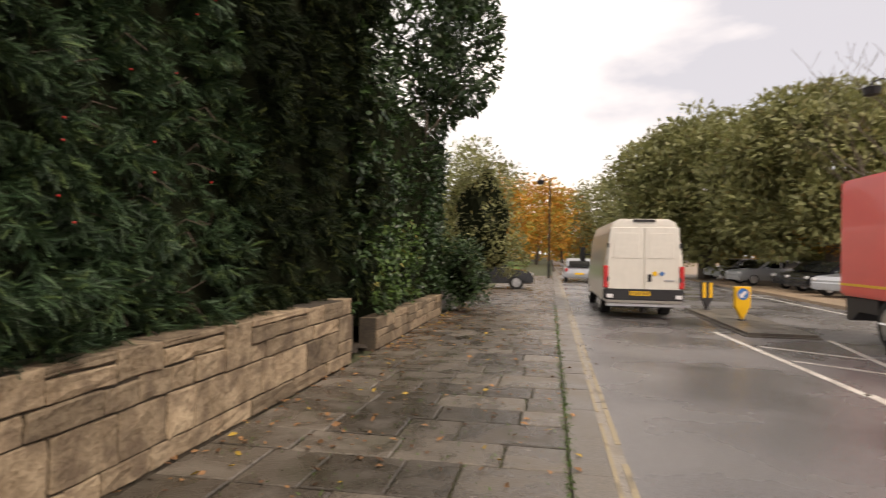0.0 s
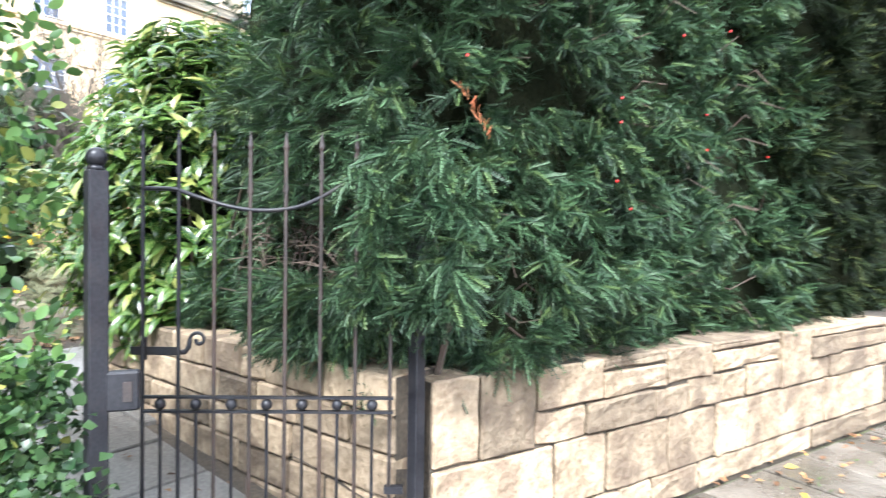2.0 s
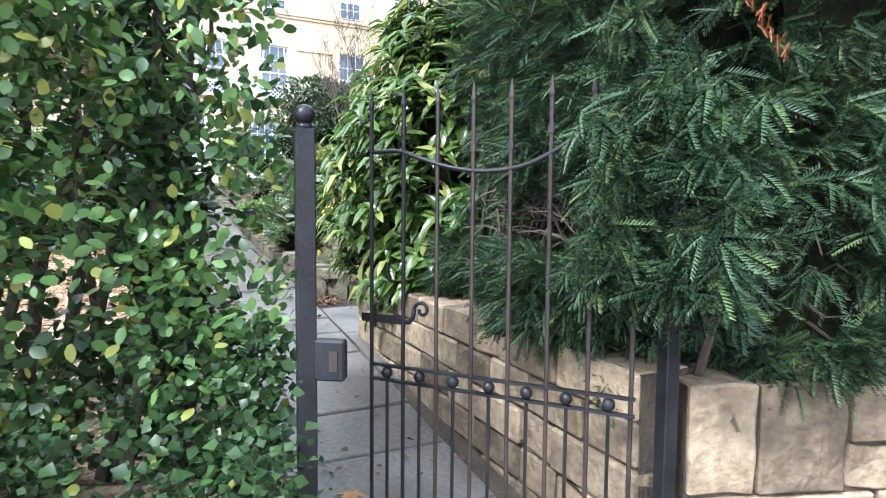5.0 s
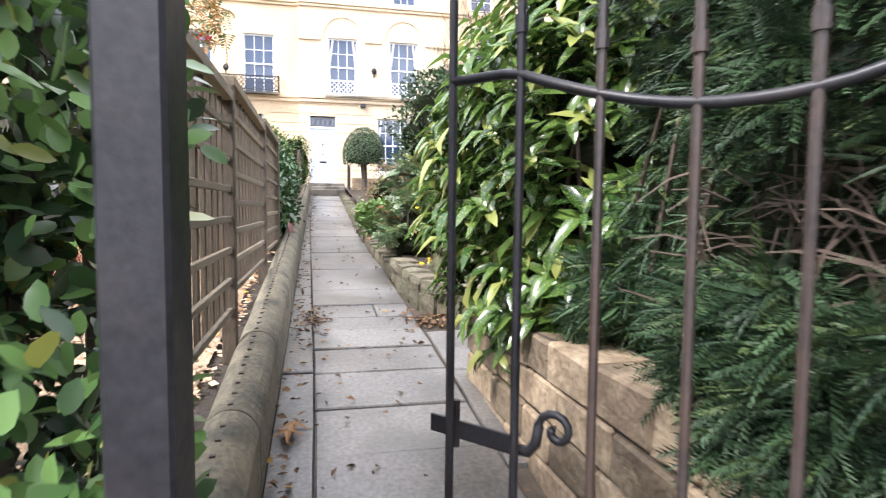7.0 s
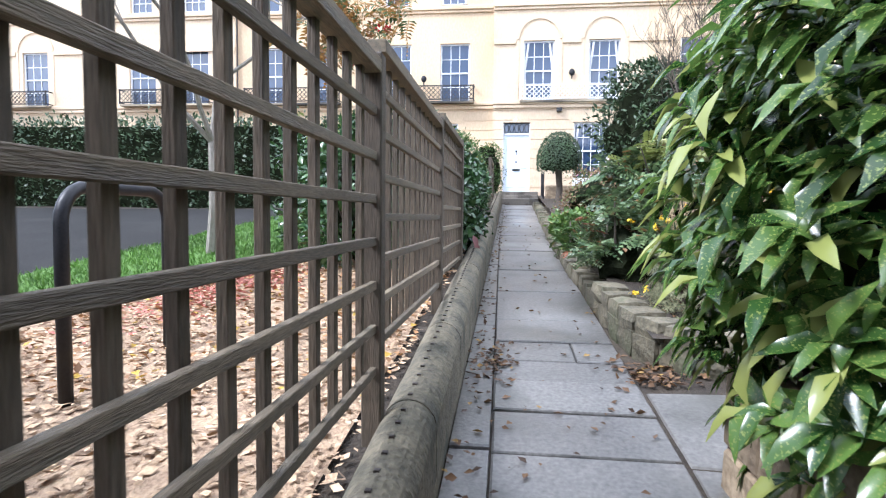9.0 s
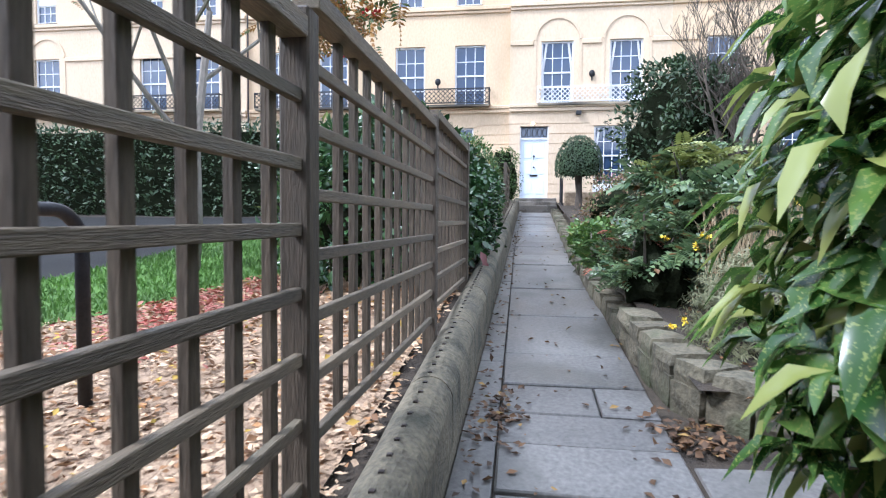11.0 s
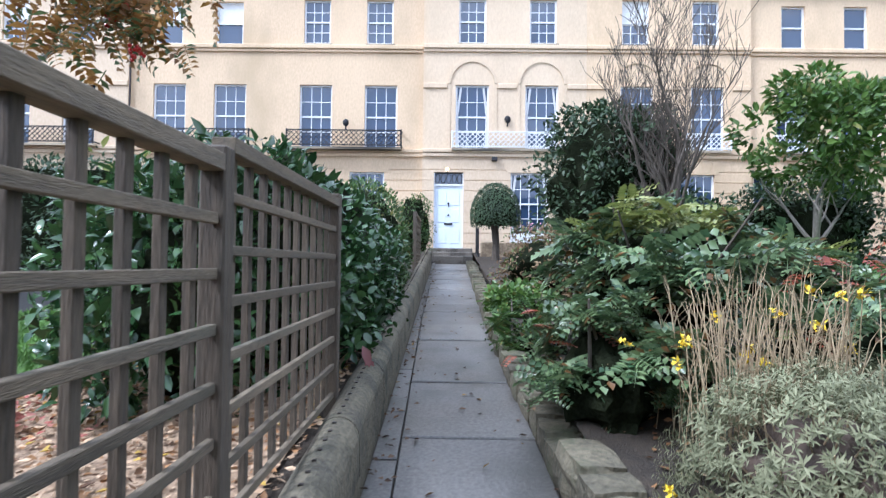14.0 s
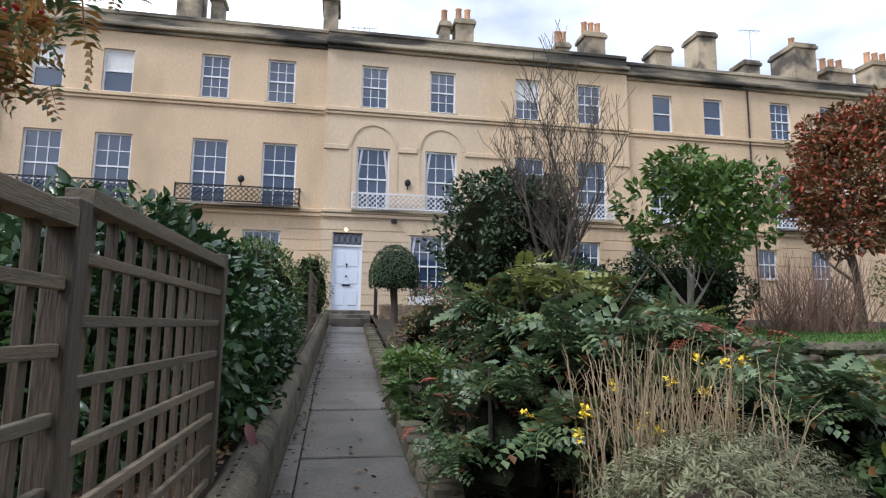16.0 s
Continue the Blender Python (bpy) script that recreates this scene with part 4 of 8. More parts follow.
house_d = terrace_house(0.72, 5.9, FRONT_X + 0.14, M["bath_pale"], TOP((2.27, 4.52)), [(y, 5.52, 1.05, 2.04, 4, 3, 0, 1) for y in (2.28, 4.49)], [(4.12, 2.8, 1.2, 1.97, 4, 4, 1)], arches=(2.28, 4.49), balcony=((1.65, 5.2, 0.16, True),), label="pale limestone terraced house with a pale blue front door", door=1.56)
house_e = terrace_house(5.9, 11.1, FRONT_X + 0.14, M["bath"], TOP((7.45, 9.68), (0,)), FIRST((7.5, 9.73)), [(9.4, 2.8, 1.1, 1.97, 4, 4), (6.9, 2.8, 1.1, 1.97, 4, 4)], arches=(7.5, 9.73), balcony=((9.0, 10.4, 0.16, True),), label="honey limestone terraced house behind the garden trees")
house_f = terrace_house(11.1, 20.6, FRONT_X, M["bath"], [(12.52, 8.87, 0.76, 1.36, 2, 1, 0), (14.52, 8.87, 0.76, 1.36, 2, 1, 0)] + TOP((17.28, 19.4)), FIRST((12.5, 14.5, 17.3, 19.4)), [(11.6, 3.7, 0.7, 1.07, 2, 3), (14.2, 2.8, 0.8, 1.95, 2, 1), (16.4, 3.7, 0.75, 1.07, 2, 3), (18.6, 2.8, 0.85, 1.97, 4, 4)], balcony=((11.9, 15.1, 0.2, True), (16.7, 20.0, 0.2, True)), label="honey limestone terraced house with plain sashes", drop=0.12)
house_g = terrace_house(20.6, 34, FRONT_X, M["bath"], TOP((22.2, 24.4, 27, 29.2)), FIRST((22.2, 24.4, 27, 29.2)), GND((23, 28)), label="honey limestone terraced house at the far end", drop=0.12)

# front door, fanlight, lamp, steps
door = thing("front_door", "closed pale blue panelled front door with an iron fanlight", "door", kind="structure", at=pose(FRONT_X + 0.02, 1.56, 2.36))
b = bmesh.new()
box(b, -0.05, 0.0, -0.44, 0.44, 0, 1.98)
leaf = part("door_leaf", b, M["door"], door)
for y in (-0.21, 0.21):
    for z0, z1 in ((0.15, 0.62), (0.82, 1.25), (1.36, 1.86)):
        b = bmesh.new()
        box(b, 0, 0.014, y - 0.14, y + 0.14, z0, z1)
        soften(b, 0.012, 1)
        part("panel", b, M["door"], leaf)
b = bmesh.new()
box(b, 0.015, 0.03, -0.13, 0.13, 0.74, 0.8)
part("letter_box", b, M["iron"], leaf)
b = bmesh.new()
ball(b, (0.03, 0, 1.42), 0.035, 8, 6)
tube(b, [(0.02, 0, 1.42), (0.035, 0, 1.34), (0.02, 0, 1.3)], 0.012, 5)
part("knocker", b, M["iron"], leaf)
b = bmesh.new()
ball(b, (0.03, 0, 1.05), 0.03, 8, 6)
part("knob", b, M["iron"], leaf)
b = bmesh.new()
box(b, -0.05, -0.02, -0.44, 0.44, 2.04, 2.4)
part("fanlight", b, M["glass"], door)
b = bmesh.new()
for i in range(5):
    for s in (-1, 1):
        c = Vector((-0.005, -0.35 + i * 0.175, 2.22))
        tube(b, [c + Vector((0, 0.08 * math.cos(a) * 0.9, 0.15 * math.sin(a))) for a in [2 * math.pi * k / 10 for k in range(11)]], 0.011, 4, False)
for z in (2.05, 2.39):
    tube(b, [(-0.005, -0.44, z), (-0.005, 0.44, z)], 0.014, 4)
part("grille", b, M["iron"], door)
b = bmesh.new()
for y in (-0.47, 0.44):
    box(b, -0.06, 0.05, y, y + 0.03, 0, 2.42)
box(b, -0.06, 0.05, -0.44, 0.44, 1.98, 2.04)
part("door_frame", b, M["sash"], door)
b = bmesh.new()
ball(b, (0.1, -0.05, 2.5), 0.06, 8, 6)
part("lamp", b, M["lamp_glow"], door, "small lit lamp over the door")
for i in range(3):
    b = bmesh.new()
    box(b, FRONT_X + 0.15, FRONT_X + 1.5 - 0.32 * i, 0.95, 2.3, 1.7, 1.98 + 0.12 * i + 0.12)
    soften(b, 0.015, 1)
    tagged(part("doorstep", b, M["flag"]), "worn dark stone doorstep before the front door", "step", "front steps", "structure")


# chimneys on the terrace
def chimney(y, z, w, d, pots, dark=False, x=FRONT_X - 4.5, zb=11.2):
    c = thing("chimney_stack", "weathered stone chimney stack with clay pots" if pots else "weathered stone chimney stack without pots", "chimney", "chimney stacks")
    b = bmesh.new()
    box(b, x - d / 2, x + d / 2, y - w / 2, y + w / 2, zb - 0.6, z - 0.25)
    part("shaft", b, M["chimney"], c)
    b = bmesh.new()
    box(b, x - d / 2 - 0.08, x + d / 2 + 0.08, y - w / 2 - 0.08, y + w / 2 + 0.08, z - 0.25, z - 0.1)
    box(b, x - d / 2 - 0.03, x + d / 2 + 0.03, y - w / 2 - 0.03, y + w / 2 + 0.03, z - 0.098, z)
    soften(b, 0.02, 1)
    part("cap", b, M["chimney"], c)
    for k in range(pots):
        b = bmesh.new()
        yy = y - w / 2 + w * (k + 0.5) / pots
        tube(b, [(x, yy, z - 0.01), (x, yy, z + 0.1), (x, yy, z + 0.5), (x, yy, z + 0.55)], [0.15, 0.13, 0.11, 0.14], 8)
        part("chimney_pot", b, M["pot"], c, smooth=True)
    return c


for y, z, w, d, pots in ((-3.55, 12.6, 0.85, 0.7, 0), (-2.75, 12.2, 0.4, 0.6, 0), (0.78, 12.44, 0.5, 1.2, 0), (4.55, 12.1, 0.35, 0.6, 1), (5.2, 12.2, 0.7, 0.8, 2), (8.7, 11.75, 0.5, 0.6, 2), (9.85, 12.2, 0.85, 0.8, 3), (12.4, 11.9, 0.7, 0.9, 0), (14.1, 12.6, 0.8, 1.0, 0), (15.9, 11.7, 0.7, 0.9, 0), (17.95, 12.45, 1.0, 1.4, 1), (19.6, 11.75, 1.2, 0.9, 3), (21.6, 12.2, 1.2, 0.9, 3)):
    chimney(1.56 + (y - 1.56) * 1.1375, 1.91 + (z - 1.91) * 1.1375, w, d, pots, x=-26.0)
# television aerials
for y, z in ((18.2, 14.6), (21.2, 13.6), (1.9, 13.0)):
    a_ = thing("aerial", "thin grey television aerial on the roofline", "aerial", "roof aerials")
    b = bmesh.new()
    tube(b, [(-26, y, 11.3), (-26, y, z)], 0.02, 5)
    part("mast", b, M["steel"], a_)
    b = bmesh.new()
    tube(b, [(-26, y - 0.5, z), (-26, y + 0.5, z + 0.05)], 0.015, 4)
    for k in range(5):
        tube(b, [(-26.2, y - 0.4 + 0.2 * k, z), (-25.8, y - 0.4 + 0.2 * k, z)], 0.01, 4)
    part("boom", b, M["steel"], a_)

# drainpipes and small wall fittings
for y, x in ((-8.62, FRONT_X + 0.2), (15.9, FRONT_X + 0.06)):
    b = bmesh.new()
    tube(b, [(x, y, Z_CORNICE), (x, y, 2.0)], 0.03, 8)
    tagged(part("drainpipe", b, M["iron_brown"]), "thin dark cast-iron drainpipe on the facade", "drainpipe", "drainpipes")
for y, z in ((-1.72, 6.3), (3.4, 6.45)):
    l_ = thing("wall_plaque", "small dark round iron ornament on the stone facade", "ornament", "facade ornaments")
    b = bmesh.new()
    ball(b, (FRONT_X + 0.2, y, z), 0.1, 10, 7, (0.5, 1, 1.2))
    part("boss", b, M["iron"], l_, smooth=True)
    b = bmesh.new()
    tube(b, [(FRONT_X + 0.0, y, z - 0.2), (FRONT_X + 0.2, y, z - 0.2), (FRONT_X + 0.2, y, z)], 0.025, 5)
    part("bracket", b, M["iron"], l_)
for y, z in ((-3.0, 5.1), (3.0, 5.12)):
    l_ = thing("security_light", "small black security light under the string course", "light", "facade lights")
    b = bmesh.new()
    box(b, FRONT_X, FRONT_X + 0.28, y - 0.09, y + 0.09, z, z + 0.13)
    soften(b, 0.02, 1)
    part("housing", b, M["plastic"], l_)


# ---- gate and posts ----
def gate_post(p, z1, ball_top, label):
    g = thing("gate_post", label, "gate post", "gate posts", at=Matrix.Translation(p))
    b = bmesh.new()
    box(b, -0.028, 0.028, -0.0275, 0.0275, 0.0, z1, pose(0, 0, 0, 0, 0, -5))
    soften(b, 0.004, 1)
    part("shaft", b, M["iron"], g)
    if ball_top:
        b = bmesh.new()
        tube(b, [(0, 0, z1 - 0.002), (0, 0, z1 + 0.015)], [0.027, 0.02], 12)
        ball(b, (0, 0, z1 + 0.038), 0.03, 16, 12)
        part("finial", b, M["iron"], g, "round iron ball finial", smooth=True)
        b = bmesh.new()
        box(b, 0.027, 0.119, -0.02, 0.02, 1.03, 1.15, pose(0, 0, 0, 0, 0, 58))
        soften(b, 0.006, 1)
        lock = part("lock_box", b, M["iron"], g)
        b = bmesh.new()
        box(b, 0.075, 0.1, -0.0235, -0.019, 1.06, 1.12, pose(0, 0, 0, 0, 0, 58))
        part("keeper", b, M["iron_brown"], lock)
    return g


gate_post(GATE_L, 1.755, True, "square black iron gate post with a ball finial")
gate_post(GATE_R, 1.72, False, "square black iron gate post against the stone wall")

# the leaf, ajar: local x runs from hinge to free end
HINGE, FREE = Vector((-2.135, 2.265, 0)), Vector((-2.92, 1.6, 0))
LEAF = (FREE - HINGE).length
gate_dir = math.degrees(math.atan2(FREE.y - HINGE.y, FREE.x - HINGE.x))
gate = thing("garden_gate", "tall black wrought-iron garden gate standing ajar", "gate", at=Matrix.Translation(HINGE) @ pose(0, 0, 0.2, 0, 0, gate_dir))
BARS = 8


def bar_x(i):
    return LEAF * i / (BARS - 1)


def sweep(u):
    """Height of the curved upper rail: level at the latch, dipping, then rising to the hinge."""
    if u > 0.87:
        return 1.555
    t = (0.87 - u) / 0.87
    return 1.555 - 0.085 * math.sin(math.pi * min(1, t * 1.25)) + 0.36 * max(0, t - 0.55) ** 1.5


for i in range(BARS):
    b = bmesh.new()
    x = bar_x(i)
    tube(b, [(x, 0, 0.0), (x, 0, 1.72), (x, 0, 1.735), (x, 0, 1.80)], [0.0085, 0.0085, 0.012, 0.002], 8)
    if 0 < i < BARS - 1:
        tube(b, [(x, 0, sweep(x / LEAF) + 0.07), (x, 0, sweep(x / LEAF) + 0.1)], 0.0125, 8)
    part("bar", b, M["iron_brown"] if i < BARS - 2 else M["iron"], gate)
for i in range(BARS - 1):
    b = bmesh.new()
    x = (bar_x(i) + bar_x(i + 1)) / 2
    tube(b, [(x, 0, 0.0), (x, 0, 0.63)], 0.007, 7)
    part("short_bar", b, M["iron"], gate)
    b = bmesh.new()
    ball(b, (x, 0, 0.658), 0.024, 10, 7)
    part("ball", b, M["iron"], gate, smooth=True)
for z in (0.628, 0.688, 0.06):
    b = bmesh.new()
    box(b, -0.015, LEAF + 0.004, -0.011, 0.011, z - 0.005, z + 0.005)
    part("rail", b, M["iron"], gate)
b = bmesh.new()
us = [i / 28 for i in range(29)]
tube(b, [(u * LEAF, 0.0, sweep(u)) for u in us], 0.0095, 7)
part("swept_rail", b, M["iron"], gate, "swept black iron top rail", smooth=True)
b = bmesh.new()
box(b, LEAF - 0.14, LEAF + 0.055, -0.016, -0.009, 0.86, 0.895)
box(b, LEAF - 0.012, LEAF + 0.006, -0.018, -0.008, 0.84, 0.935)
latch = part("latch", b, M["iron"], gate)
b = bmesh.new()
scroll = [(LEAF - 0.14, -0.012, 0.872), (LEAF - 0.17, -0.012, 0.874), (LEAF - 0.185, -0.012, 0.895), (LEAF - 0.19, -0.012, 0.925)]
scroll += [(LEAF - 0.225 + (0.036 - 0.0021 * k) * math.cos(0.1 + 0.5 * k), -0.012, 0.925 + (0.036 - 0.0021 * k) * math.sin(0.1 + 0.5 * k)) for k in range(14)]
tube(b, scroll, [0.011] * 4 + [0.008] * 14, 6)
part("scroll_handle", b, M["iron"], latch, smooth=True)
for z in (0.3, 1.5):
    b = bmesh.new()
    box(b, -0.06, 0.02, -0.014, 0.014, z - 0.015, z + 0.015)
    part("hinge", b, M["iron"], gate)


# ---- stone walls ----
def ashlar_run(parent, frame_m, length, depth, bands, seed, wmin, wmax, material, gap=0.006, hump=0.013):
    """Worked stones along local y in bands: a cell of a band is one tall stone, or two or three thinner courses with joints of their own."""
    rnd = random.Random(seed)

    def lay(y0, y1, z0, z1):
        b = bmesh.new()
        out = rnd.uniform(-hump, hump)
        box(b, -depth, out, y0 + gap, y1 - gap, z0 + gap, z1 - gap)
        for v in b.verts:
            if v.co.x > -depth / 2:
                v.co += Vector((rnd.uniform(-0.006, 0.006), rnd.uniform(-0.008, 0.008), rnd.uniform(-0.008, 0.008)))
        soften(b, 0.012, 1)
        part("stone", b, material, parent, at=frame_m)

    def row(y0, y1, z0, z1, lo, hi):
        y = y0
        while y < y1 - 1e-3:
            w = rnd.uniform(lo, hi)
            if y1 - y - w < lo * 0.6:
                w = y1 - y
            lay(y, y + w, z0, z1)
            y += w

    z = 0.0
    for h in bands:
        if h < 0.2:
            row(0.0, length, z, z + h, wmin * 1.3, wmax * 1.5)
        else:
            y = 0.0
            while y < length - 1e-3:
                w = rnd.uniform(wmin, wmax * 1.7)
                if length - y - w < wmin:
                    w = length - y
                if w < wmax * 0.8 and rnd.random() < 0.6:
                    lay(y, y + w, z, z + h)
                else:
                    n = 2 if h < 0.38 or rnd.random() < 0.4 else 3
                    cuts = [0.0] + sorted(rnd.uniform(0.3, 0.7) if n == 2 else (k + 1) / 3 + rnd.uniform(-0.07, 0.07) for k in range(n - 1)) + [1.0]
                    for c0, c1 in zip(cuts, cuts[1:]):
                        row(y, y + w, z + h * c0, z + h * c1, wmin * 0.8, wmax * 0.9)
                y += w
        z += h


def wall_block(name, label, frame_m, length, depth, height):
    b = bmesh.new()
    box(b, -depth, -0.022, 0.004, length - 0.004, -0.25, height - 0.012)
    w = setting(name, b, M["mortar"], label, "wall")
    w.matrix_basis = frame_m
    return w


def on(point, direction_deg):
    return Matrix.Translation(point) @ pose(0, 0, 0, 0, 0, direction_deg)


ANG = -math.degrees(AX)
at_ = on(street(WALL_N, 1.66), ANG)
w = wall_block("wall_street", "low wall of pale worked limestone blocks below the yew", at_, 6.14, 0.34, 0.93)
bond = random.Random(3)


def bond_stone(parent, s0, s1, z0, z1, depth=0.30):
    """One worked block of the street wall, from s0 to s1 along it."""
    b = bmesh.new()
    box(b, -depth, bond.uniform(-0.012, 0.012), s0 + 0.009, s1 - 0.009, z0 + 0.008, z1 - 0.008)
    bmesh.ops.subdivide_edges(b, edges=[e for e in b.edges if e.verts[0].co.x > -0.1 and e.verts[1].co.x > -0.1], cuts=2, use_grid_fill=True)
    for v in b.verts:
        if v.co.x > -0.1:
            v.co += Vector((bond.uniform(-0.008, 0.008), bond.uniform(-0.006, 0.006), bond.uniform(-0.007, 0.007)))
    soften(b, 0.008, 1, 1.0)
    part("stone", b, M["stone"], parent)


BASE_CUTS = (0, 0.74, 1.24, 1.52, 1.99, 2.72, 3.39, 4.29, 5.24, 6.14)
MID_CUTS = (0, 0.74, 1.13, 1.67, 2.15, 2.49, 3.57, 3.82, 4.64, 5.09)
for c0, c1 in zip(BASE_CUTS, BASE_CUTS[1:]):
    bond_stone(w, c0, c1, 0.0, 0.175)
for c0, c1 in zip(MID_CUTS, MID_CUTS[1:]):
    bond_stone(w, c0, c1, 0.175, 0.52)
NEAR_BLOCKS = ((0, 0.265, 0.52, 0.93), (0.265, 0.615, 0.52, 0.93), (0.615, 0.965, 0.52, 0.70), (0.965, 1.53, 0.52, 0.70), (1.53, 1.86, 0.52, 0.70), (1.86, 2.2, 0.52, 0.72), (2.2, 2.49, 0.52, 0.72),
               (2.49, 2.91, 0.52, 0.735), (0.615, 1.09, 0.70, 0.93), (1.09, 1.64, 0.70, 0.85), (1.09, 1.64, 0.85, 0.93), (1.64, 2.1, 0.71, 0.93), (2.1, 2.44, 0.725, 0.865), (2.44, 2.91, 0.735, 0.865), (2.1, 2.91, 0.865, 0.93))
FAR_BLOCKS = ((2.91, 3.34, 0.52, 0.93), (3.34, 3.64, 0.52, 0.69), (3.64, 4.24, 0.52, 0.70), (3.34, 3.84, 0.69, 0.855), (3.34, 4.64, 0.855, 0.93), (3.84, 4.64, 0.70, 0.855), (4.24, 4.84, 0.52, 0.70), (4.64, 5.14, 0.70, 0.92),
              (4.84, 5.64, 0.52, 0.70), (5.14, 5.79, 0.70, 0.92), (5.64, 6.14, 0.35, 0.70), (5.79, 6.14, 0.70, 0.93), (5.09, 5.64, 0.175, 0.52), (5.64, 6.14, 0.175, 0.35))
for s0, s1, z0, z1 in NEAR_BLOCKS + FAR_BLOCKS:
    bond_stone(w, s0, s1, z0, z1)
at_ = on(street(WALL_N + 0.02, 8.95), ANG)
w = wall_block("wall_street_far", "low plain limestone wall under the laurel hedge", at_, 5.6, 0.3, 0.52)
ashlar_run(w, Matrix(), 5.6, 0.27, (0.19, 0.33), 5, 0.4, 0.7, M["stone"])
at_ = on(street(WALL_N - 0.35, 7.82), ANG)
w = wall_block("wall_street_recess", "recessed dark stone wall between the two hedges", at_, 1.1, 0.2, 0.55)
# along the path: face towards the path
at_ = Matrix(((0, -1, 0, -2.17), (-1, -0.03, 0, 2.33), (0, 0, 1, 0.04), (0, 0, 0, 1)))
w = wall_block("wall_path", "retaining wall of pale limestone blocks beside the garden path", at_, 3.2, 0.3, 0.92)
ashlar_run(w, Matrix(), 3.2, 0.27, (0.195, 0.175, 0.19, 0.175, 0.185), 9, 0.17, 0.34, M["stone"])
at_ = on(street(-2.5, -4.0), ANG)
w = wall_block("wall_hedge", "low grey stone wall under the privet hedge", at_, 4.33, 0.3, 0.66)
ashlar_run(w, Matrix(), 4.33, 0.28, (0.19, 0.25, 0.22), 13, 0.25, 0.45, M["stone"])

# rounded coping wall on the other side of the path
x0, x1 = -3.0, -21.2
b = bmesh.new()
prism(b, [(x0, -0.1), (x0, path_z(x0) + 0.16), (x1, path_z(x1) + 0.16), (x1, -0.1)], "y", 0.93, 1.115)
low_wall = setting("wall_coping", b, M["coping"], "low weathered stone wall with a rounded coping along the path", "wall")
rnd = random.Random(4)
x = x0 - 0.02
while x > x1 + 0.3:
    L = rnd.uniform(0.95, 1.25)
    x2 = max(x - L, x1)
    b = bmesh.new()
    rings = []
    for k in range(9):
        xx = x - 0.006 - (L - 0.012) * k / 8
        zz = path_z(xx)
        prof = []
        for j in range(13):
            a = math.pi * j / 12
            r = 0.108 + 0.005 * noise.noise(Vector((xx * 3, j * 0.6, 1.0)))
            prof.append((1.025 + r * math.cos(a), zz + 0.33 + 0.115 * math.sin(a) if j not in (0, 12) else zz + 0.15))
        rings.append([b.verts.new((xx, p, q)) for p, q in prof])
    for r, q in zip(rings, rings[1:]):
        for j in range(12):
            b.faces.new((r[j], q[j], q[j + 1], r[j + 1]))
    b.faces.new(rings[0])
    b.faces.new(rings[-1][::-1])
    bmesh.ops.recalc_face_normals(b, faces=b.faces[:])
    part("coping_stone", b, M["coping"], low_wall, smooth=False)
    for k in range(max(2, round(L / 0.105))):   # stubs of the old railings
        b = bmesh.new()
        xx = x - 0.05 - 0.105 * k
        if xx < x2 + 0.03:
            b.free()
            break
        box(b, xx - 0.009, xx + 0.009, 1.012, 1.03, path_z(xx) + 0.43, path_z(xx) + 0.45)
        part("railing_stub", b, M["iron_brown"], low_wall)
    x = x2

# rubble edging of the bed: two courses that curve round at the end nearest the gate
edge_line = [(-21.0, 2.18), (-13.0, 2.17), (-10.3, 2.2), (-8.3, 2.27), (-7.4, 2.33), (-7.1, 2.37), (-6.88, 2.47), (-6.75, 2.63), (-6.66, 2.86), (-6.6, 3.2), (-6.6, 3.9)]
edging = thing("bed_edging", "mossy rubble stone edging that curves round the flower bed", "edging", kind="structure")
for course, (zo, hh, seed) in enumerate(((-0.03, 0.165, 1), (0.135, 0.125, 2))):
    rnd = random.Random(seed)
    for (ax, ay), (bx, by) in zip(edge_line, edge_line[1:]):
        a, c = Vector((ax, ay, 0)), Vector((bx, by, 0))
        d, seg = (c - a).normalized(), (c - a).length
        t = 0.0
        while t < seg - 0.02:
            L = min(rnd.uniform(0.22, 0.45), seg - t)
            if seg - t - L < 0.12:
                L = seg - t
            p = a + d * (t + L / 2)
            if course == 1 and p.x < -8.4:
                t += L
                continue
            b = bmesh.new()
            bmesh.ops.create_cube(b, size=1.0)
            bmesh.ops.subdivide_edges(b, edges=b.edges[:], cuts=1, use_grid_fill=True)
            for v in b.verts:
                v.co = v.co.normalized() * 0.25 + v.co * 0.72
                v.co += Vector([rnd.uniform(-0.05, 0.05) for _ in range(3)])
                v.co = Vector((v.co.x * L * 1.02, v.co.y * 0.22, v.co.z * hh * 1.08))
            part("stone", b, M["mossy"], edging, at=Matrix.Translation((p.x, p.y + rnd.uniform(-0.012, 0.012), path_z(p.x) + zo + hh / 2)) @ pose(0, 0, 0, 0, 0, math.degrees(math.atan2(d.y, d.x))))
            t += L


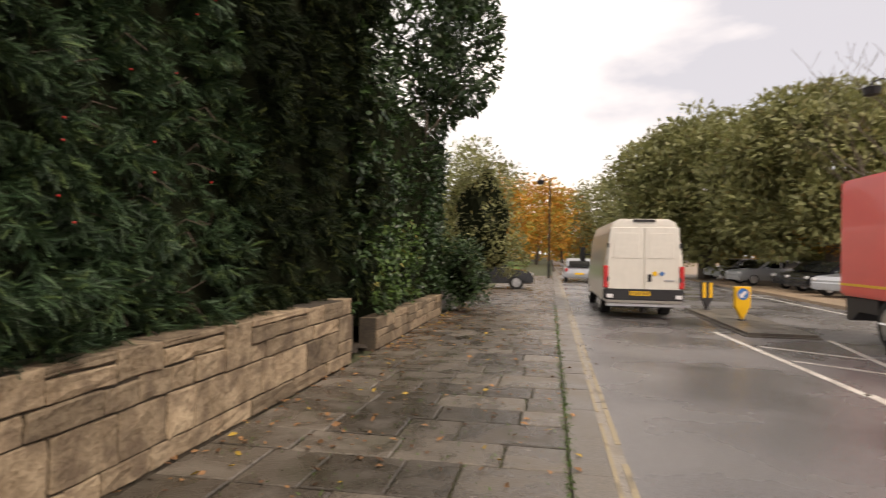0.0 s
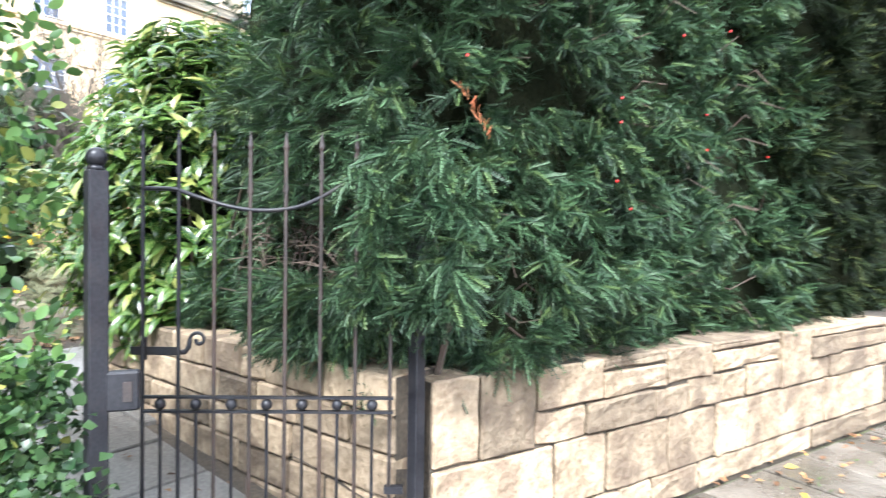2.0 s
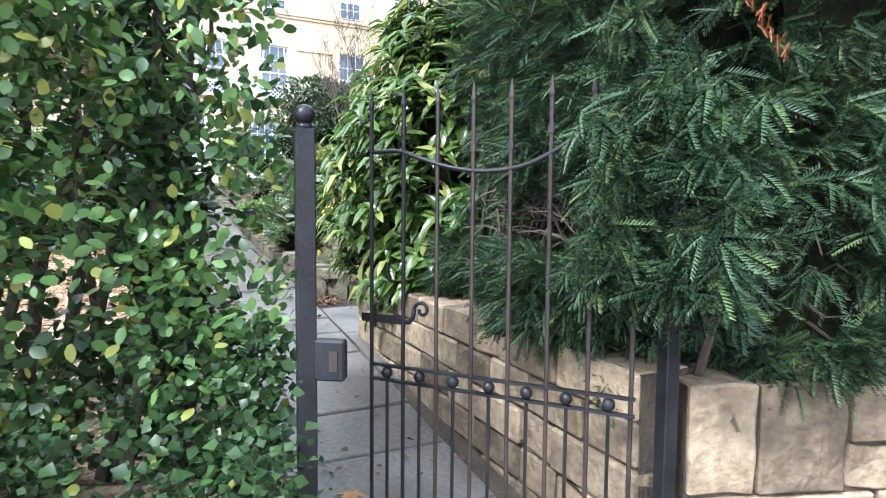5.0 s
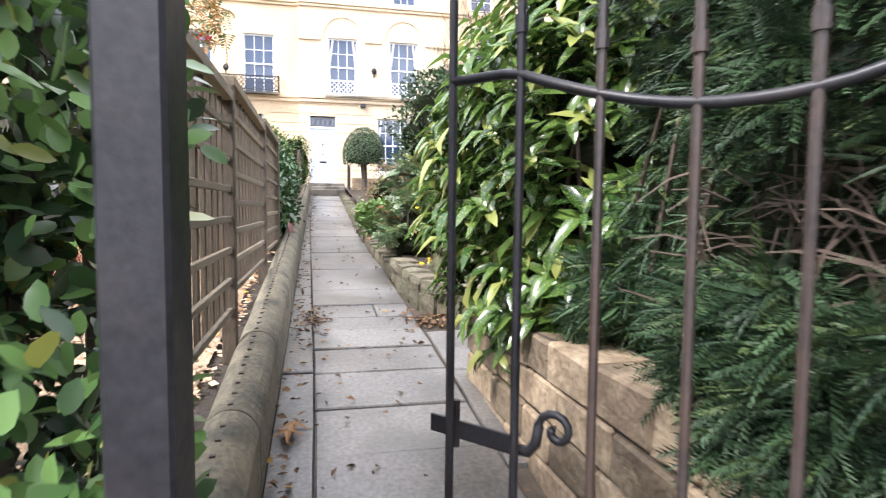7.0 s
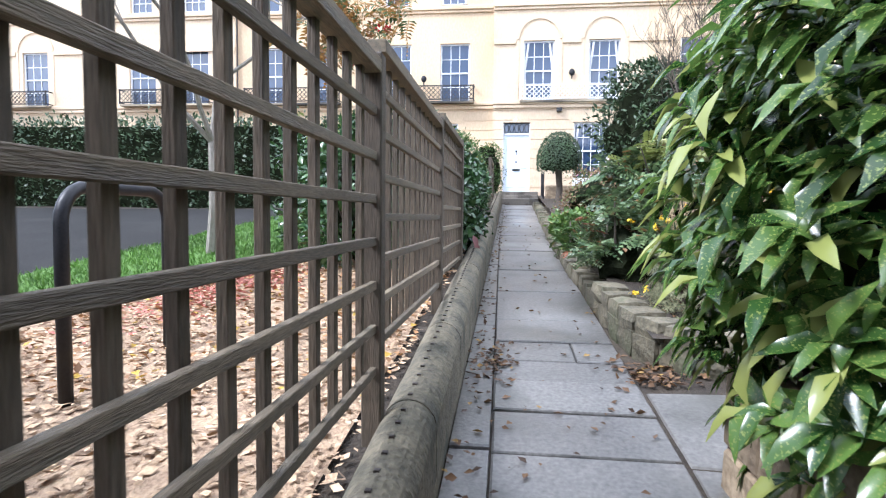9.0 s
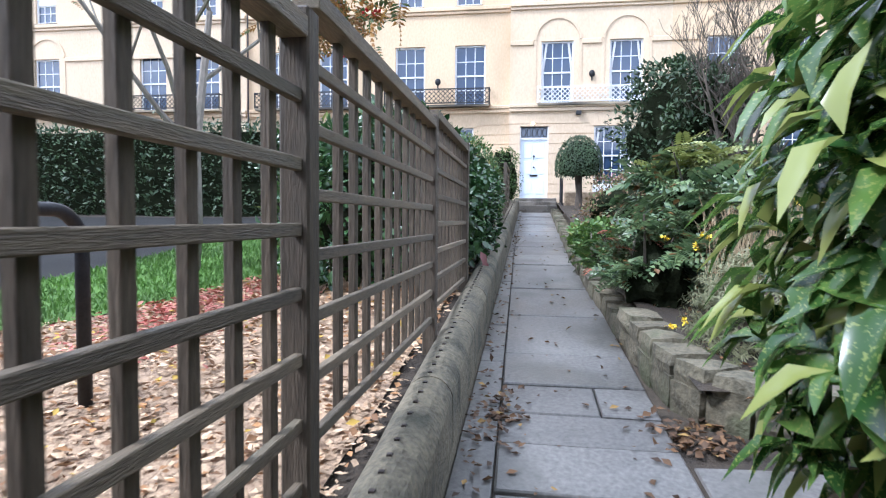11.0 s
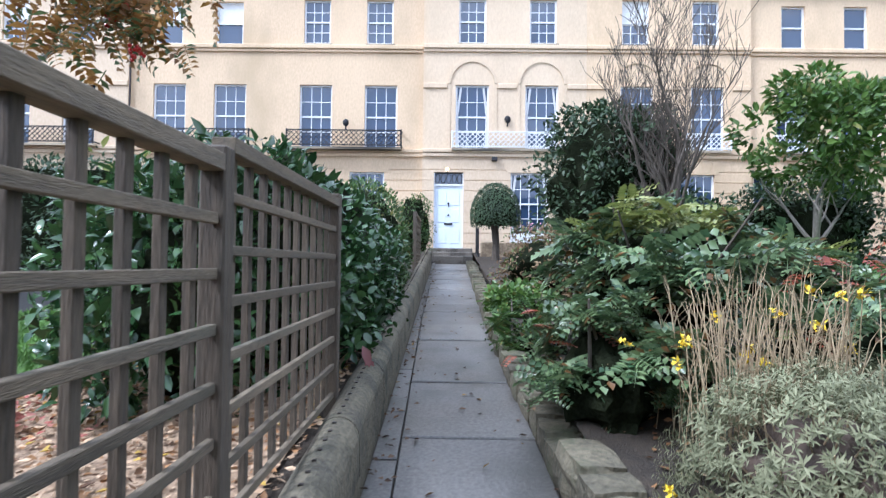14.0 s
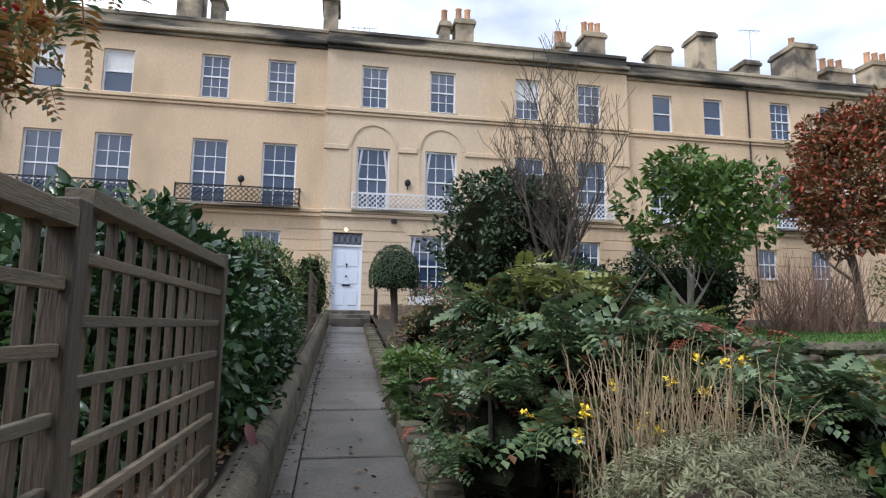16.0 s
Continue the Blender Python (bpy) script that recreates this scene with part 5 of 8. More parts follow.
# ---- trellis fence ----
def trellis(posts, y, bases, rise, count=8):
    """Panels stand level and step up from post to post: rails on the path side, slats behind them."""
    f = thing("trellis_fence", "weathered brown timber trellis fence with square posts", "fence")
    rnd = random.Random(2)
    for i, x in enumerate(posts):
        zb, zt = bases[min(i, len(bases) - 1)], bases[max(0, i - 1)] + rise
        b = bmesh.new()
        box(b, x - 0.036, x + 0.036, y - 0.038, y + 0.036, zb - 0.4, zt + 0.05)
        soften(b, 0.006, 1)
        part("post", b, M["timber_up"], f)
    for i in range(len(posts) - 1):
        xa, xb, z0 = posts[i] - 0.036, posts[i + 1] + 0.036, bases[i]
        for k in range(10):
            x = posts[i + 1] + 0.13 + 0.156 * k + rnd.uniform(-0.004, 0.004)
            b = bmesh.new()
            box(b, x - 0.0165, x + 0.0165, y - 0.028, y - 0.005, z0 - 0.015, z0 + rise - 0.01)
            soften(b, 0.002, 1)
            part("slat", b, M["timber_up"], f)
        for k in range(count):
            b = bmesh.new()
            z = z0 + rise * k / (count - 1) + rnd.uniform(-0.004, 0.004)
            hh, back, front = (0.0155, -0.003, 0.02) if k < count - 1 else (0.024, -0.036, 0.036)
            tip = rnd.uniform(-0.006, 0.006)
            prism(b, [(xa, z - hh + tip), (xb, z - hh), (xb, z + hh), (xa, z + hh + tip)], "y", y + back, y + front)
            soften(b, 0.0025, 1)
            part("rail", b, M["timber"], f)
    return f


trellis((-3.205, -4.965, -6.82, -8.5), 0.9, (0.977, 1.062, 1.13), 1.09)
trellis((-16.6, -18.4), 0.9, (1.75,), 1.1)

# ---- cycle stand beyond the trellis ----
stand = thing("cycle_stand", "black steel hoop cycle stand in the wood chips", "cycle stand")
b = bmesh.new()
zb = left_z(-5.2, -0.5)
pts = [(-5.15, -0.5, zb - 0.05), (-5.15, -0.5, zb + 0.80)]
pts += [(-5.15 - 0.16 * (1 - math.cos(a)), -0.5 - 0.0 * a, zb + 0.80 + 0.16 * math.sin(a)) for a in [math.pi / 2 * k / 6 for k in range(1, 7)]]
pts += [(-5.75 - 0.16 * math.sin(a), -0.5, zb + 0.80 + 0.16 * math.cos(a)) for a in [math.pi / 2 * k / 6 for k in range(0, 7)]]
pts += [(-5.91, -0.5, zb - 0.05)]
tube(b, pts, 0.03, 12)
part("hoop", b, M["iron"], stand, smooth=True)


# ---- hedges and shrubs ----
YEW = yew_shape(12, 0.25)
OVAL = round_leaf(0.62)
BROAD = leaf_shape(0.44, 0.22, 0.2, True)
SMALL = leaf_shape(0.5)
PINNATE = spray_shape(6, 0.34, 0.13, 0.25, 0.3, 0.02)
ROWAN = spray_shape(6, 0.36, 0.1, 0.4, 0.25, 0.015)


def patch(k, origin, along, up, la, lu, bulge, seed):
    """Random points on an upright uneven face, with their outward directions. origin, along and up span it; bulge(a, u) pushes it out."""
    along, up = Vector(along).normalized(), Vector(up).normalized()
    out = np.array(along.cross(up))
    kc = max(1, k // 7)   # tufts: several tips round each of many centres
    which = rng.integers(0, kc, k)
    oa, ou = 0.038 * rng.normal(size=k), 0.038 * rng.normal(size=k)
    a, u = rng.uniform(0, la, kc)[which] + oa, rng.uniform(0, lu, kc)[which] + ou
    f = np.array([noise.noise(Vector((x * 1.1, y * 1.1, seed))) + 0.5 * noise.noise(Vector((x * 3.1, y * 3.1, seed + 4))) for x, y in zip(a, u)])
    g = 0.5 * np.array([noise.noise(Vector((x * 3.1 + 0.3, y * 3.1, seed + 4))) - noise.noise(Vector((x * 3.1 - 0.3, y * 3.1, seed + 4))) for x, y in zip(a, u)])
    h = 0.5 * np.array([noise.noise(Vector((x * 3.1, y * 3.1 + 0.3, seed + 4))) - noise.noise(Vector((x * 3.1, y * 3.1 - 0.3, seed + 4))) for x, y in zip(a, u)])
    push = bulge(a, u) + 0.30 * f - rng.exponential(0.10, kc)[which] - 0.02 * rng.random(k) + 0.05 * (1 - (oa ** 2 + ou ** 2) / 0.003)
    p = np.array(origin)[None] + a[:, None] * np.array(along) + u[:, None] * np.array(up) + push[:, None] * out
    n = out[None] + (oa * 11 - g * 1.2)[:, None] * np.array(along) + (ou * 11 - h * 1.2)[:, None] * np.array(up)
    return p, n / np.linalg.norm(n, axis=1, keepdims=True)


# added solid block whose near-black colour stands for a hedge's inner shade
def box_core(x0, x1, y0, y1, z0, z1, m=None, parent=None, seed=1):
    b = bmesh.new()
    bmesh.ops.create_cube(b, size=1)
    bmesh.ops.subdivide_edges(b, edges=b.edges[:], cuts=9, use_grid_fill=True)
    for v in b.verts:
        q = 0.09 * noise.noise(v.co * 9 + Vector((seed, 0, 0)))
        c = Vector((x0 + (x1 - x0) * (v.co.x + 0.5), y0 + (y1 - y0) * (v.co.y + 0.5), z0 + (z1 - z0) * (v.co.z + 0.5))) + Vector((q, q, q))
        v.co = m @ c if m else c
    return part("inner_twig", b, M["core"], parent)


# big yew behind the street wall: street face, gate end, and the face over the path wall
yew = thing("yew_hedge", "tall dark green yew hedge hanging over the stone wall", "hedge")
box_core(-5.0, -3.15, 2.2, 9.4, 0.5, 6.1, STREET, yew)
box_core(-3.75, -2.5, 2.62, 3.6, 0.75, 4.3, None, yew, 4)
un, uu = np.array(N), np.array(U)
up3 = np.array([0, 0, 1.0])


def add_sprays(name, parts, size, material, parent, lift, label="", fan=4):
    """Tufts of flat sprays: each tip carries a fan of them."""
    p = np.concatenate([q[0] for q in parts])
    n = np.concatenate([q[1] for q in parts])
    k = len(p)
    side = np.cross(n, up3)
    axis = n * 0.9 + side * rng.uniform(-0.6, 0.6, k)[:, None] + up3 * rng.uniform(-0.9, 0.3, k)[:, None] * lift
    axis /= np.linalg.norm(axis, axis=1, keepdims=True)
    face_up = up3 * 0.7 + n * 0.6 + 0.5 * rng.normal(size=(k, 3))
    across = np.cross(axis, face_up)
    across /= np.linalg.norm(across, axis=1, keepdims=True)
    ps, ds, us = [], [], []
    for j in range(fan):
        w = (j - (fan - 1) / 2) / ((fan - 1) / 2)
        ps.append(p - axis * (0.55 * size * abs(w)) + 0.012 * rng.normal(size=(k, 3)))
        ds.append(axis + across * (w * 0.95) + 0.15 * rng.normal(size=(k, 3)))
        us.append(face_up + 0.2 * rng.normal(size=(k, 3)))
    return cloud(name, YEW, np.concatenate(ps), np.concatenate(ds), np.concatenate(us), size * rng.uniform(0.65, 1.2, k * fan), material, parent, label)


def over(a, u):   # the lower skirt hangs forward over the wall
    return 0.10 * np.sin(a * 1.7) + 0.12 * np.clip(1.2 - np.abs(u - 1.2), 0, 1)


face = patch(6000, street(-2.95, 1.35, 0.80), U, (0, 0, 1), 3.8, 3.2, over, 2.0)
face_b = patch(5800, street(-2.98, 4.9, 0.9), U, (0, 0, 1), 4.6, 5.4, lambda a, u: 0.06 * np.sin(a * 2), 5.0)
face_c = patch(1500, street(-2.98, 1.0, 3.8), U, (0, 0, 1), 4.2, 2.7, lambda a, u: 0.1 * np.sin(a * 2), 5.0)
# gate end, leaning out over the gate as it rises
p, n = patch(2800, (-3.95, 2.5, 0.95), (1, -0.06, 0), (0, 0, 1), 2.0, 3.3, lambda a, u: 0.0 * a, 8.0)
n = -n if n[:, 1].mean() > 0 else n
rise = np.clip((p[:, 2] - 1.0) / 1.5, 0, 1.3) * np.clip((p[:, 0] + 3.9) / 1.2, 0.1, 1)
p[:, 1] -= 0.30 * rise
p[:, 2] += 0.1 * rng.normal(size=len(p))
hollow = (p[:, 2] < 1.75 + 0.15 * np.sin(p[:, 0] * 5)) & (p[:, 0] > -3.25) & (rng.random(len(p)) < 0.85)   # bare old wood low at the gate end
end = (p[~hollow], n[~hollow])
add_sprays("yew_foliage", [face], 0.118, M["yew"], yew, 1.0, "flat dark green yew sprays")
fringe = patch(800, (-4.1, 2.43, 1.02), (1, -0.06, 0), (0, 0, 1), 1.75, 0.32, lambda a, u: 0.0 * a, 9.0)
fringe = (fringe[0], -fringe[1] if fringe[1][:, 1].mean() > 0 else fringe[1])
add_sprays("yew_foliage", [end, fringe, patch(420, (-2.18, 2.09, 1.25), (0.7, 0.7, 0), (0, 0, 1), 0.5, 0.62, lambda a, u: 0.0 * a, 3.0)], 0.115, M["yew"], yew, 1.0)
# far street face and top take the needle colour with painted-in shade
add_sprays("yew_foliage", [face_b, face_c], 0.17, M["yew_shaded"], yew, 1.0)
top_d = rng.uniform(0, 1, (700, 2))
tp = np.array([street(-5.4 + 2.4 * a, 1.6 + 7.8 * c, 6.25 + 0.3 * noise.noise(Vector((a * 4, c * 9, 0)))) for a, c in top_d])
add_sprays("yew_foliage", [(tp, np.tile(up3, (len(tp), 1)))], 0.2, M["yew_shaded"], yew, 1.0)
b = bmesh.new()
rnd = random.Random(11)
for i in range(60):
    a, u = rnd.uniform(0.1, 3.2), rnd.uniform(0, 2.2)
    q = street(-3.1, 1.5 + a, 0.85 + u)
    tube(b, [q, q + N * 0.12 + Vector((0, 0, rnd.uniform(-0.05, 0.1))), q + N * 0.24 + U * rnd.uniform(-0.15, 0.15) + Vector((0, 0, rnd.uniform(-0.12, 0.12)))], [0.008, 0.006, 0.003], 4)
for i in range(240):   # bare brown twigs of the hollow end
    q = Vector((rnd.uniform(-3.4, -2.3), rnd.uniform(2.42, 2.62), rnd.uniform(0.95, 1.8)))
    d1 = Vector((rnd.gauss(0, 0.12), rnd.uniform(-0.16, 0.0), rnd.gauss(0.02, 0.1)))
    tube(b, [q, q + d1 * 0.5 + Vector((0, 0, 0.02)), q + d1], [0.005, 0.004, 0.002], 3)
for i in range(9):
    q = Vector((-4.6 + 0.3 * i, 2.62, 0.8))
    tube(b, [q, q + Vector((rnd.uniform(-0.2, 0.2), -0.05, 0.5)), q + Vector((rnd.uniform(-0.4, 0.4), -0.1, 1.1))], [0.02, 0.014, 0.008], 5)
tagged(part("branch", b, M["twig"], yew), kind="stuff")
twig_q = street(-2.72, 1.92, 2.02)
dead = []
for i in range(14):
    dead.append(twig_q + Vector((0, 0, 0.016 * i)) - U * 0.012 * i)
dp = np.array(dead)
cloud("dead_spray", YEW, dp, np.tile(np.array(-U * 0.3 + Vector((0, 0, 0.6)) + N * 0.5), (14, 1)) + 0.5 * rng.normal(size=(14, 3)), np.tile(un, (14, 1)), 0.055, leafy("dead_yew", (0.42, 0.13, 0.05), (0.6, 0.24, 0.1), 0.7, 0.2), yew, "dead orange-brown yew twig")
for i in range(16):
    b = bmesh.new()
    a, u = rnd.uniform(0, 3), rnd.uniform(0.8, 2.9)
    ball(b, street(-2.68, 1.5 + a, 0.8 + u), 0.008, 6, 5)
    part("berry", b, M["berry"], yew)

# privet and ivy hedge on the other side of the gate
privet = thing("privet_hedge", "leggy green privet hedge with bare stems and ivy", "hedge")
rnd = random.Random(5)
b = bmesh.new()
for i in range(60):
    s, n_ = rnd.uniform(-2.8, -0.12), rnd.uniform(-3.15, -2.72)
    q = street(n_, s, 0.55)
    lean = Vector((rnd.uniform(-0.2, 0.2), rnd.uniform(-0.25, 0.25), 1))
    r = rnd.uniform(0.009, 0.03)
    tube(b, [q, q + lean * 0.8, q + lean * 1.6 + Vector((rnd.uniform(-0.15, 0.15), rnd.uniform(-0.15, 0.15), 0)), q + lean * 2.15], [r, r * 0.85, r * 0.7, r * 0.3], 6)
part("stem", b, M["bark"], privet)


def bushy(name, shape, centres, radius, k, size, material, parent, lift=0.25, wild=0.6, label="", shell=0.55):
    """Leaves in clumps round many centres."""
    c = np.array(centres, float)
    pick = rng.integers(0, len(c), k)
    n = unit(k)
    p = c[pick] + n * (radius * rng.uniform(shell, 1.1, k))[:, None]
    d, up = leaf_dirs(n, lift, wild)
    return cloud(name, shape, p, d, up, size * rng.uniform(0.6, 1.25, k), material, parent, label)


cs = []
for i in range(420):
    s = rnd.uniform(-3.2, 0.36)
    z = rnd.uniform(0.75, 2.85)
    cs.append(street(rnd.uniform(-2.75, -2.45) + 0.08 * math.sin(3 * s + 2 * z), s, z))
for i in range(200):
    y = rnd.uniform(0.35, 0.98) if rnd.random() < 0.4 else rnd.uniform(0.78, 0.98)
    cs.append(Vector((rnd.uniform(-3.1, -2.45), y - 0.06, rnd.uniform(0.55, 2.8))))
cs = [c for c in cs if not (c.x > -2.42 and c.y > 0.7)]
cs = [c for c in cs if noise.noise(Vector((c.x * 2.2, c.y * 2.2, c.z * 1.8))) > -0.2]
cs += [street(rnd.uniform(-2.8, -2.64), rnd.uniform(0.1, 0.32), rnd.uniform(0.7, 2.75)) for _ in range(90)]
cs = [c for c in cs if not (c.x > -2.8 and c.y > 1.1)]
cs = [c for i, c in enumerate(cs) if not (c.x > -2.95 and c.y > 0.66) or i % 3 == 0]
bushy("privet_foliage", OVAL, cs, 0.12, 24000, 0.047, M["privet"], privet, label="oval green privet leaves")
# path-side privet ovals, shade painted in with the darker ivy green
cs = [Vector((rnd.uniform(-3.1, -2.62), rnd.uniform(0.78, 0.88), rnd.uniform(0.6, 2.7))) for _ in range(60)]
bushy("ivy_foliage", OVAL, cs, 0.10, 2400, 0.045, M["ivy"], privet, label="privet leaves in a darker green that stands for shade")
# inner privet layer: the ivy green stands in for shade at depth
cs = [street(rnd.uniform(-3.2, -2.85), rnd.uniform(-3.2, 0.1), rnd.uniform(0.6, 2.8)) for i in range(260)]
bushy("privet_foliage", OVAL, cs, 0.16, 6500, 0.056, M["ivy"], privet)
cs = [street(rnd.uniform(-2.62, -2.42), rnd.uniform(-3.0, 0.36), 0.58 + 0.42 * rnd.random() ** 2) for i in range(120)] + [street(rnd.uniform(-2.7, -2.6), rnd.uniform(0.1, 0.3), rnd.uniform(0.55, 1.1)) for i in range(25)]
bushy("ivy_foliage", leaf_shape(0.9, 0.15, 0.1), cs, 0.10, 4500, 0.042, M["ivy"], privet, label="dark lobed ivy leaves")
# plain filler block, dark in place of shade between the stems
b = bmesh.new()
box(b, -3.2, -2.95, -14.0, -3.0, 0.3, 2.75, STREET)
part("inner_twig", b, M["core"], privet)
cs = [street(-2.88 + 0.1 * rnd.random(), rnd.uniform(-14, -3), rnd.uniform(0.5, 2.8)) for i in range(160)] + [street(rnd.uniform(-3.3, -2.9), rnd.uniform(-14, -3), rnd.uniform(2.7, 2.95)) for i in range(60)] + [street(-3.28, rnd.uniform(-14, -3), rnd.uniform(0.5, 2.8)) for i in range(120)]
bushy("privet_foliage", SMALL, cs, 0.25, 9000, 0.09, M["privet"], privet)

# aucuba beside the path
aucuba = thing("aucuba_bush", "large spotted laurel with glossy yellow-flecked leaves", "shrub")
b = bmesh.new()
core(b, (-4.95, 3.05, 1.75), (0.55, 0.55, 0.9), seed=3)
part("inner_twig", b, M["core"], aucuba)
b = bmesh.new()
for i in range(26):
    q = Vector((rnd.uniform(-5.2, -4.3), rnd.uniform(2.7, 3.3), right_z(-4.8, 3.0) - 0.1))
    e = Vector((rnd.uniform(-5.5, -4.0), rnd.uniform(2.4, 3.4), rnd.uniform(1.4, 2.8)))
    tube(b, [q, (q + e) / 2 + Vector((0, 0, 0.15)), e], [0.014, 0.011, 0.006], 6)
part("stem", b, M["hedge"], aucuba)
tips = []
for i in range(640):
    a, t = rnd.uniform(0, 2 * math.pi), rnd.random()
    z = 0.6 + 2.5 * t
    r = 0.45 + 0.55 * math.sin(math.pi * min(1, 0.12 + t * 0.88)) + rnd.uniform(-0.14, 0.08)
    tips.append((Vector((-4.92 + r * 0.98 * math.cos(a), 3.0 + r * 1.0 * math.sin(a), z)), Vector((math.cos(a), math.sin(a), 0.25 + 0.9 * t))))
for i in range(90):
    a, r = rnd.uniform(0, 2 * math.pi), 0.62 * math.sqrt(rnd.random())
    tips.append((Vector((-4.92 + r * math.cos(a), 3.0 + r * math.sin(a), 3.12 - 0.5 * r * r + rnd.uniform(-0.1, 0.08))), Vector((0.5 * math.cos(a), 0.5 * math.sin(a), 1))))
pts, ds, us = [], [], []
for q, d in tips:   # rosettes of long leaves at the shoot tips
    d = d.normalized()
    side = d.orthogonal().normalized()
    for k in range(9):
        a = 2.4 * k + rnd.random()
        e = side * math.cos(a) + d.cross(side) * math.sin(a)
        pts.append(q - d * 0.035 * (k % 4))
        ds.append(d * rnd.uniform(0.15, 0.8) + e + Vector((0, 0, 0.12)))
        us.append(d + Vector((0, 0, 0.6)))
for i in range(0, len(pts), 2):
    c_ = Vector((-4.92, 3.0, pts[i].z))
    pts.append(c_ + (pts[i] - c_) * rnd.uniform(0.68, 0.85))
    ds.append(ds[i] + Vector((rnd.gauss(0, 0.4), rnd.gauss(0, 0.4), rnd.gauss(0, 0.3))))
    us.append(us[i])
cloud("aucuba_foliage", leaf_shape(0.35, 0.3, 0.3, True), np.array(pts), np.array(ds), np.array(us), 0.165 * rng.uniform(0.6, 1.25, len(pts)), M["aucuba"], aucuba, "long glossy leaves flecked with yellow")

# laurel-like shrub and clipped hedge along the coping wall
bush = thing("laurel_hedge", "glossy dark laurel hedge growing over the coping wall", "hedge")
b = bmesh.new()
core(b, (-10.4, 0.15, 1.75), (1.5, 0.62, 0.95), seed=5)
part("inner_twig", b, M["core"], bush)
cs = []
for i in range(380):
    x = rnd.uniform(-12.3, -8.75)
    a = rnd.uniform(-0.3, math.pi + 0.2)
    cs.append((x, 0.25 + 0.62 * math.cos(a), 1.55 + 0.98 * math.sin(a) + 0.05 * math.sin(4 * x)))
bushy("laurel_foliage", BROAD, cs, 0.13, 5200, 0.11, M["laurel"], bush)
cs = [(rnd.uniform(-12.2, -8.8), rnd.uniform(0.85, 1.0), rnd.uniform(1.2, 2.2)) for i in range(110)]
bushy("ivy_foliage", OVAL, cs, 0.1, 1500, 0.075, M["laurel"], bush)
clip = thing("clipped_hedge", "rounded clipped green hedge beside the coping wall", "hedge")
b = bmesh.new()
core(b, (-14.0, 0.3, 2.0), (1.85, 0.52, 0.95), 0.08, 7)
part("inner_twig", b, M["core"], clip)
d = unit(9000)
d = d[d[:, 2] > -0.7]
pt = np.array([-14.0, 0.3, 2.0]) + d * np.array([2.0, 0.63, 1.05]) * (1 + 0.05 * rng.normal(size=(len(d), 1)))
dd, uu_ = leaf_dirs(d, 0.3, 0.7)
cloud("hedge_foliage", SMALL, pt, dd, uu_, 0.06 * rng.uniform(0.6, 1.3, len(d)), M["hedge"], clip)
red_p = np.array([(-9.05, 1.02, 1.25), (-9.1, 1.05, 1.15), (-9.0, 1.0, 1.33), (-9.12, 1.03, 1.22)])
cloud("red_leaf", BROAD, red_p, np.array([(0.3, 0.3, -1)] * 4) + 0.2 * rng.normal(size=(4, 3)), np.array([(1.0, 0.5, 0.3)] * 4), 0.15, M["pink_leaf"], bush, "drooping pinkish red leaves")

# shrub behind the trellis
rhodo = thing("evergreen_shrub", "dark glossy evergreen shrub behind the trellis", "shrub")
b = bmesh.new()
limbs(b, (-9.7, -0.7, 0.85), 0.004, 0.7, 0.9, 5, 0.03, 4, levels=2)
part("stem", b, M["bark_grey"], rhodo)
cs = [(-9.7 + 1.05 * math.cos(a) * r, -0.6 + 0.7 * math.sin(a) * r, 1.15 + 1.2 * t) for a, r, t in ((rnd.uniform(0, 6.28), rnd.random() ** 0.5, rnd.random()) for _ in range(170))]
bushy("shrub_foliage", BROAD, cs, 0.16, 3000, 0.1, M["laurel"], rhodo)
gold = [(rnd.uniform(-10.6, -9.0), rnd.uniform(-1.0, 0.1), rnd.uniform(2.15, 2.55)) for _ in range(30)]
bushy("shrub_foliage", BROAD, gold, 0.12, 320, 0.1, M["mahonia_gold"], rhodo)


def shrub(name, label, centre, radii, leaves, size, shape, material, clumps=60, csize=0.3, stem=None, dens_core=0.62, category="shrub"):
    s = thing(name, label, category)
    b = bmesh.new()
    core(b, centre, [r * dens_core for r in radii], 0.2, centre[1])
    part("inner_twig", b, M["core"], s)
    if stem:
        b = bmesh.new()
        for k in range(7):
            e = Vector(centre) + Vector((rnd.uniform(-0.5, 0.5) * radii[0], rnd.uniform(-0.5, 0.5) * radii[1], 0))
            tube(b, [(centre[0] + 0.1 * k - 0.3, centre[1] + 0.05 * k, stem), (Vector((centre[0], centre[1], stem)) + e) / 2, e], [0.035, 0.03, 0.015], 6)
        part("stem", b, M["bark"], s)
    p, n = lumps(centre, radii, clumps, csize, leaves)
    d, u_ = leaf_dirs(n, 0.25, 0.6)
    cloud("foliage", shape, p, d, u_, size * rng.uniform(0.6, 1.25, len(p)), material, s)
    return s


for c_, r_, k_ in (((-8.85, -0.05, 1.6), (0.85, 0.62, 0.95), 3600),):
    shrub("evergreen_shrub", "dark broad-leaved evergreen shrub pressed against the trellis", c_, r_, k_, 0.11, BROAD, M["laurel"], 60, 0.24, 0.9, 0.62)


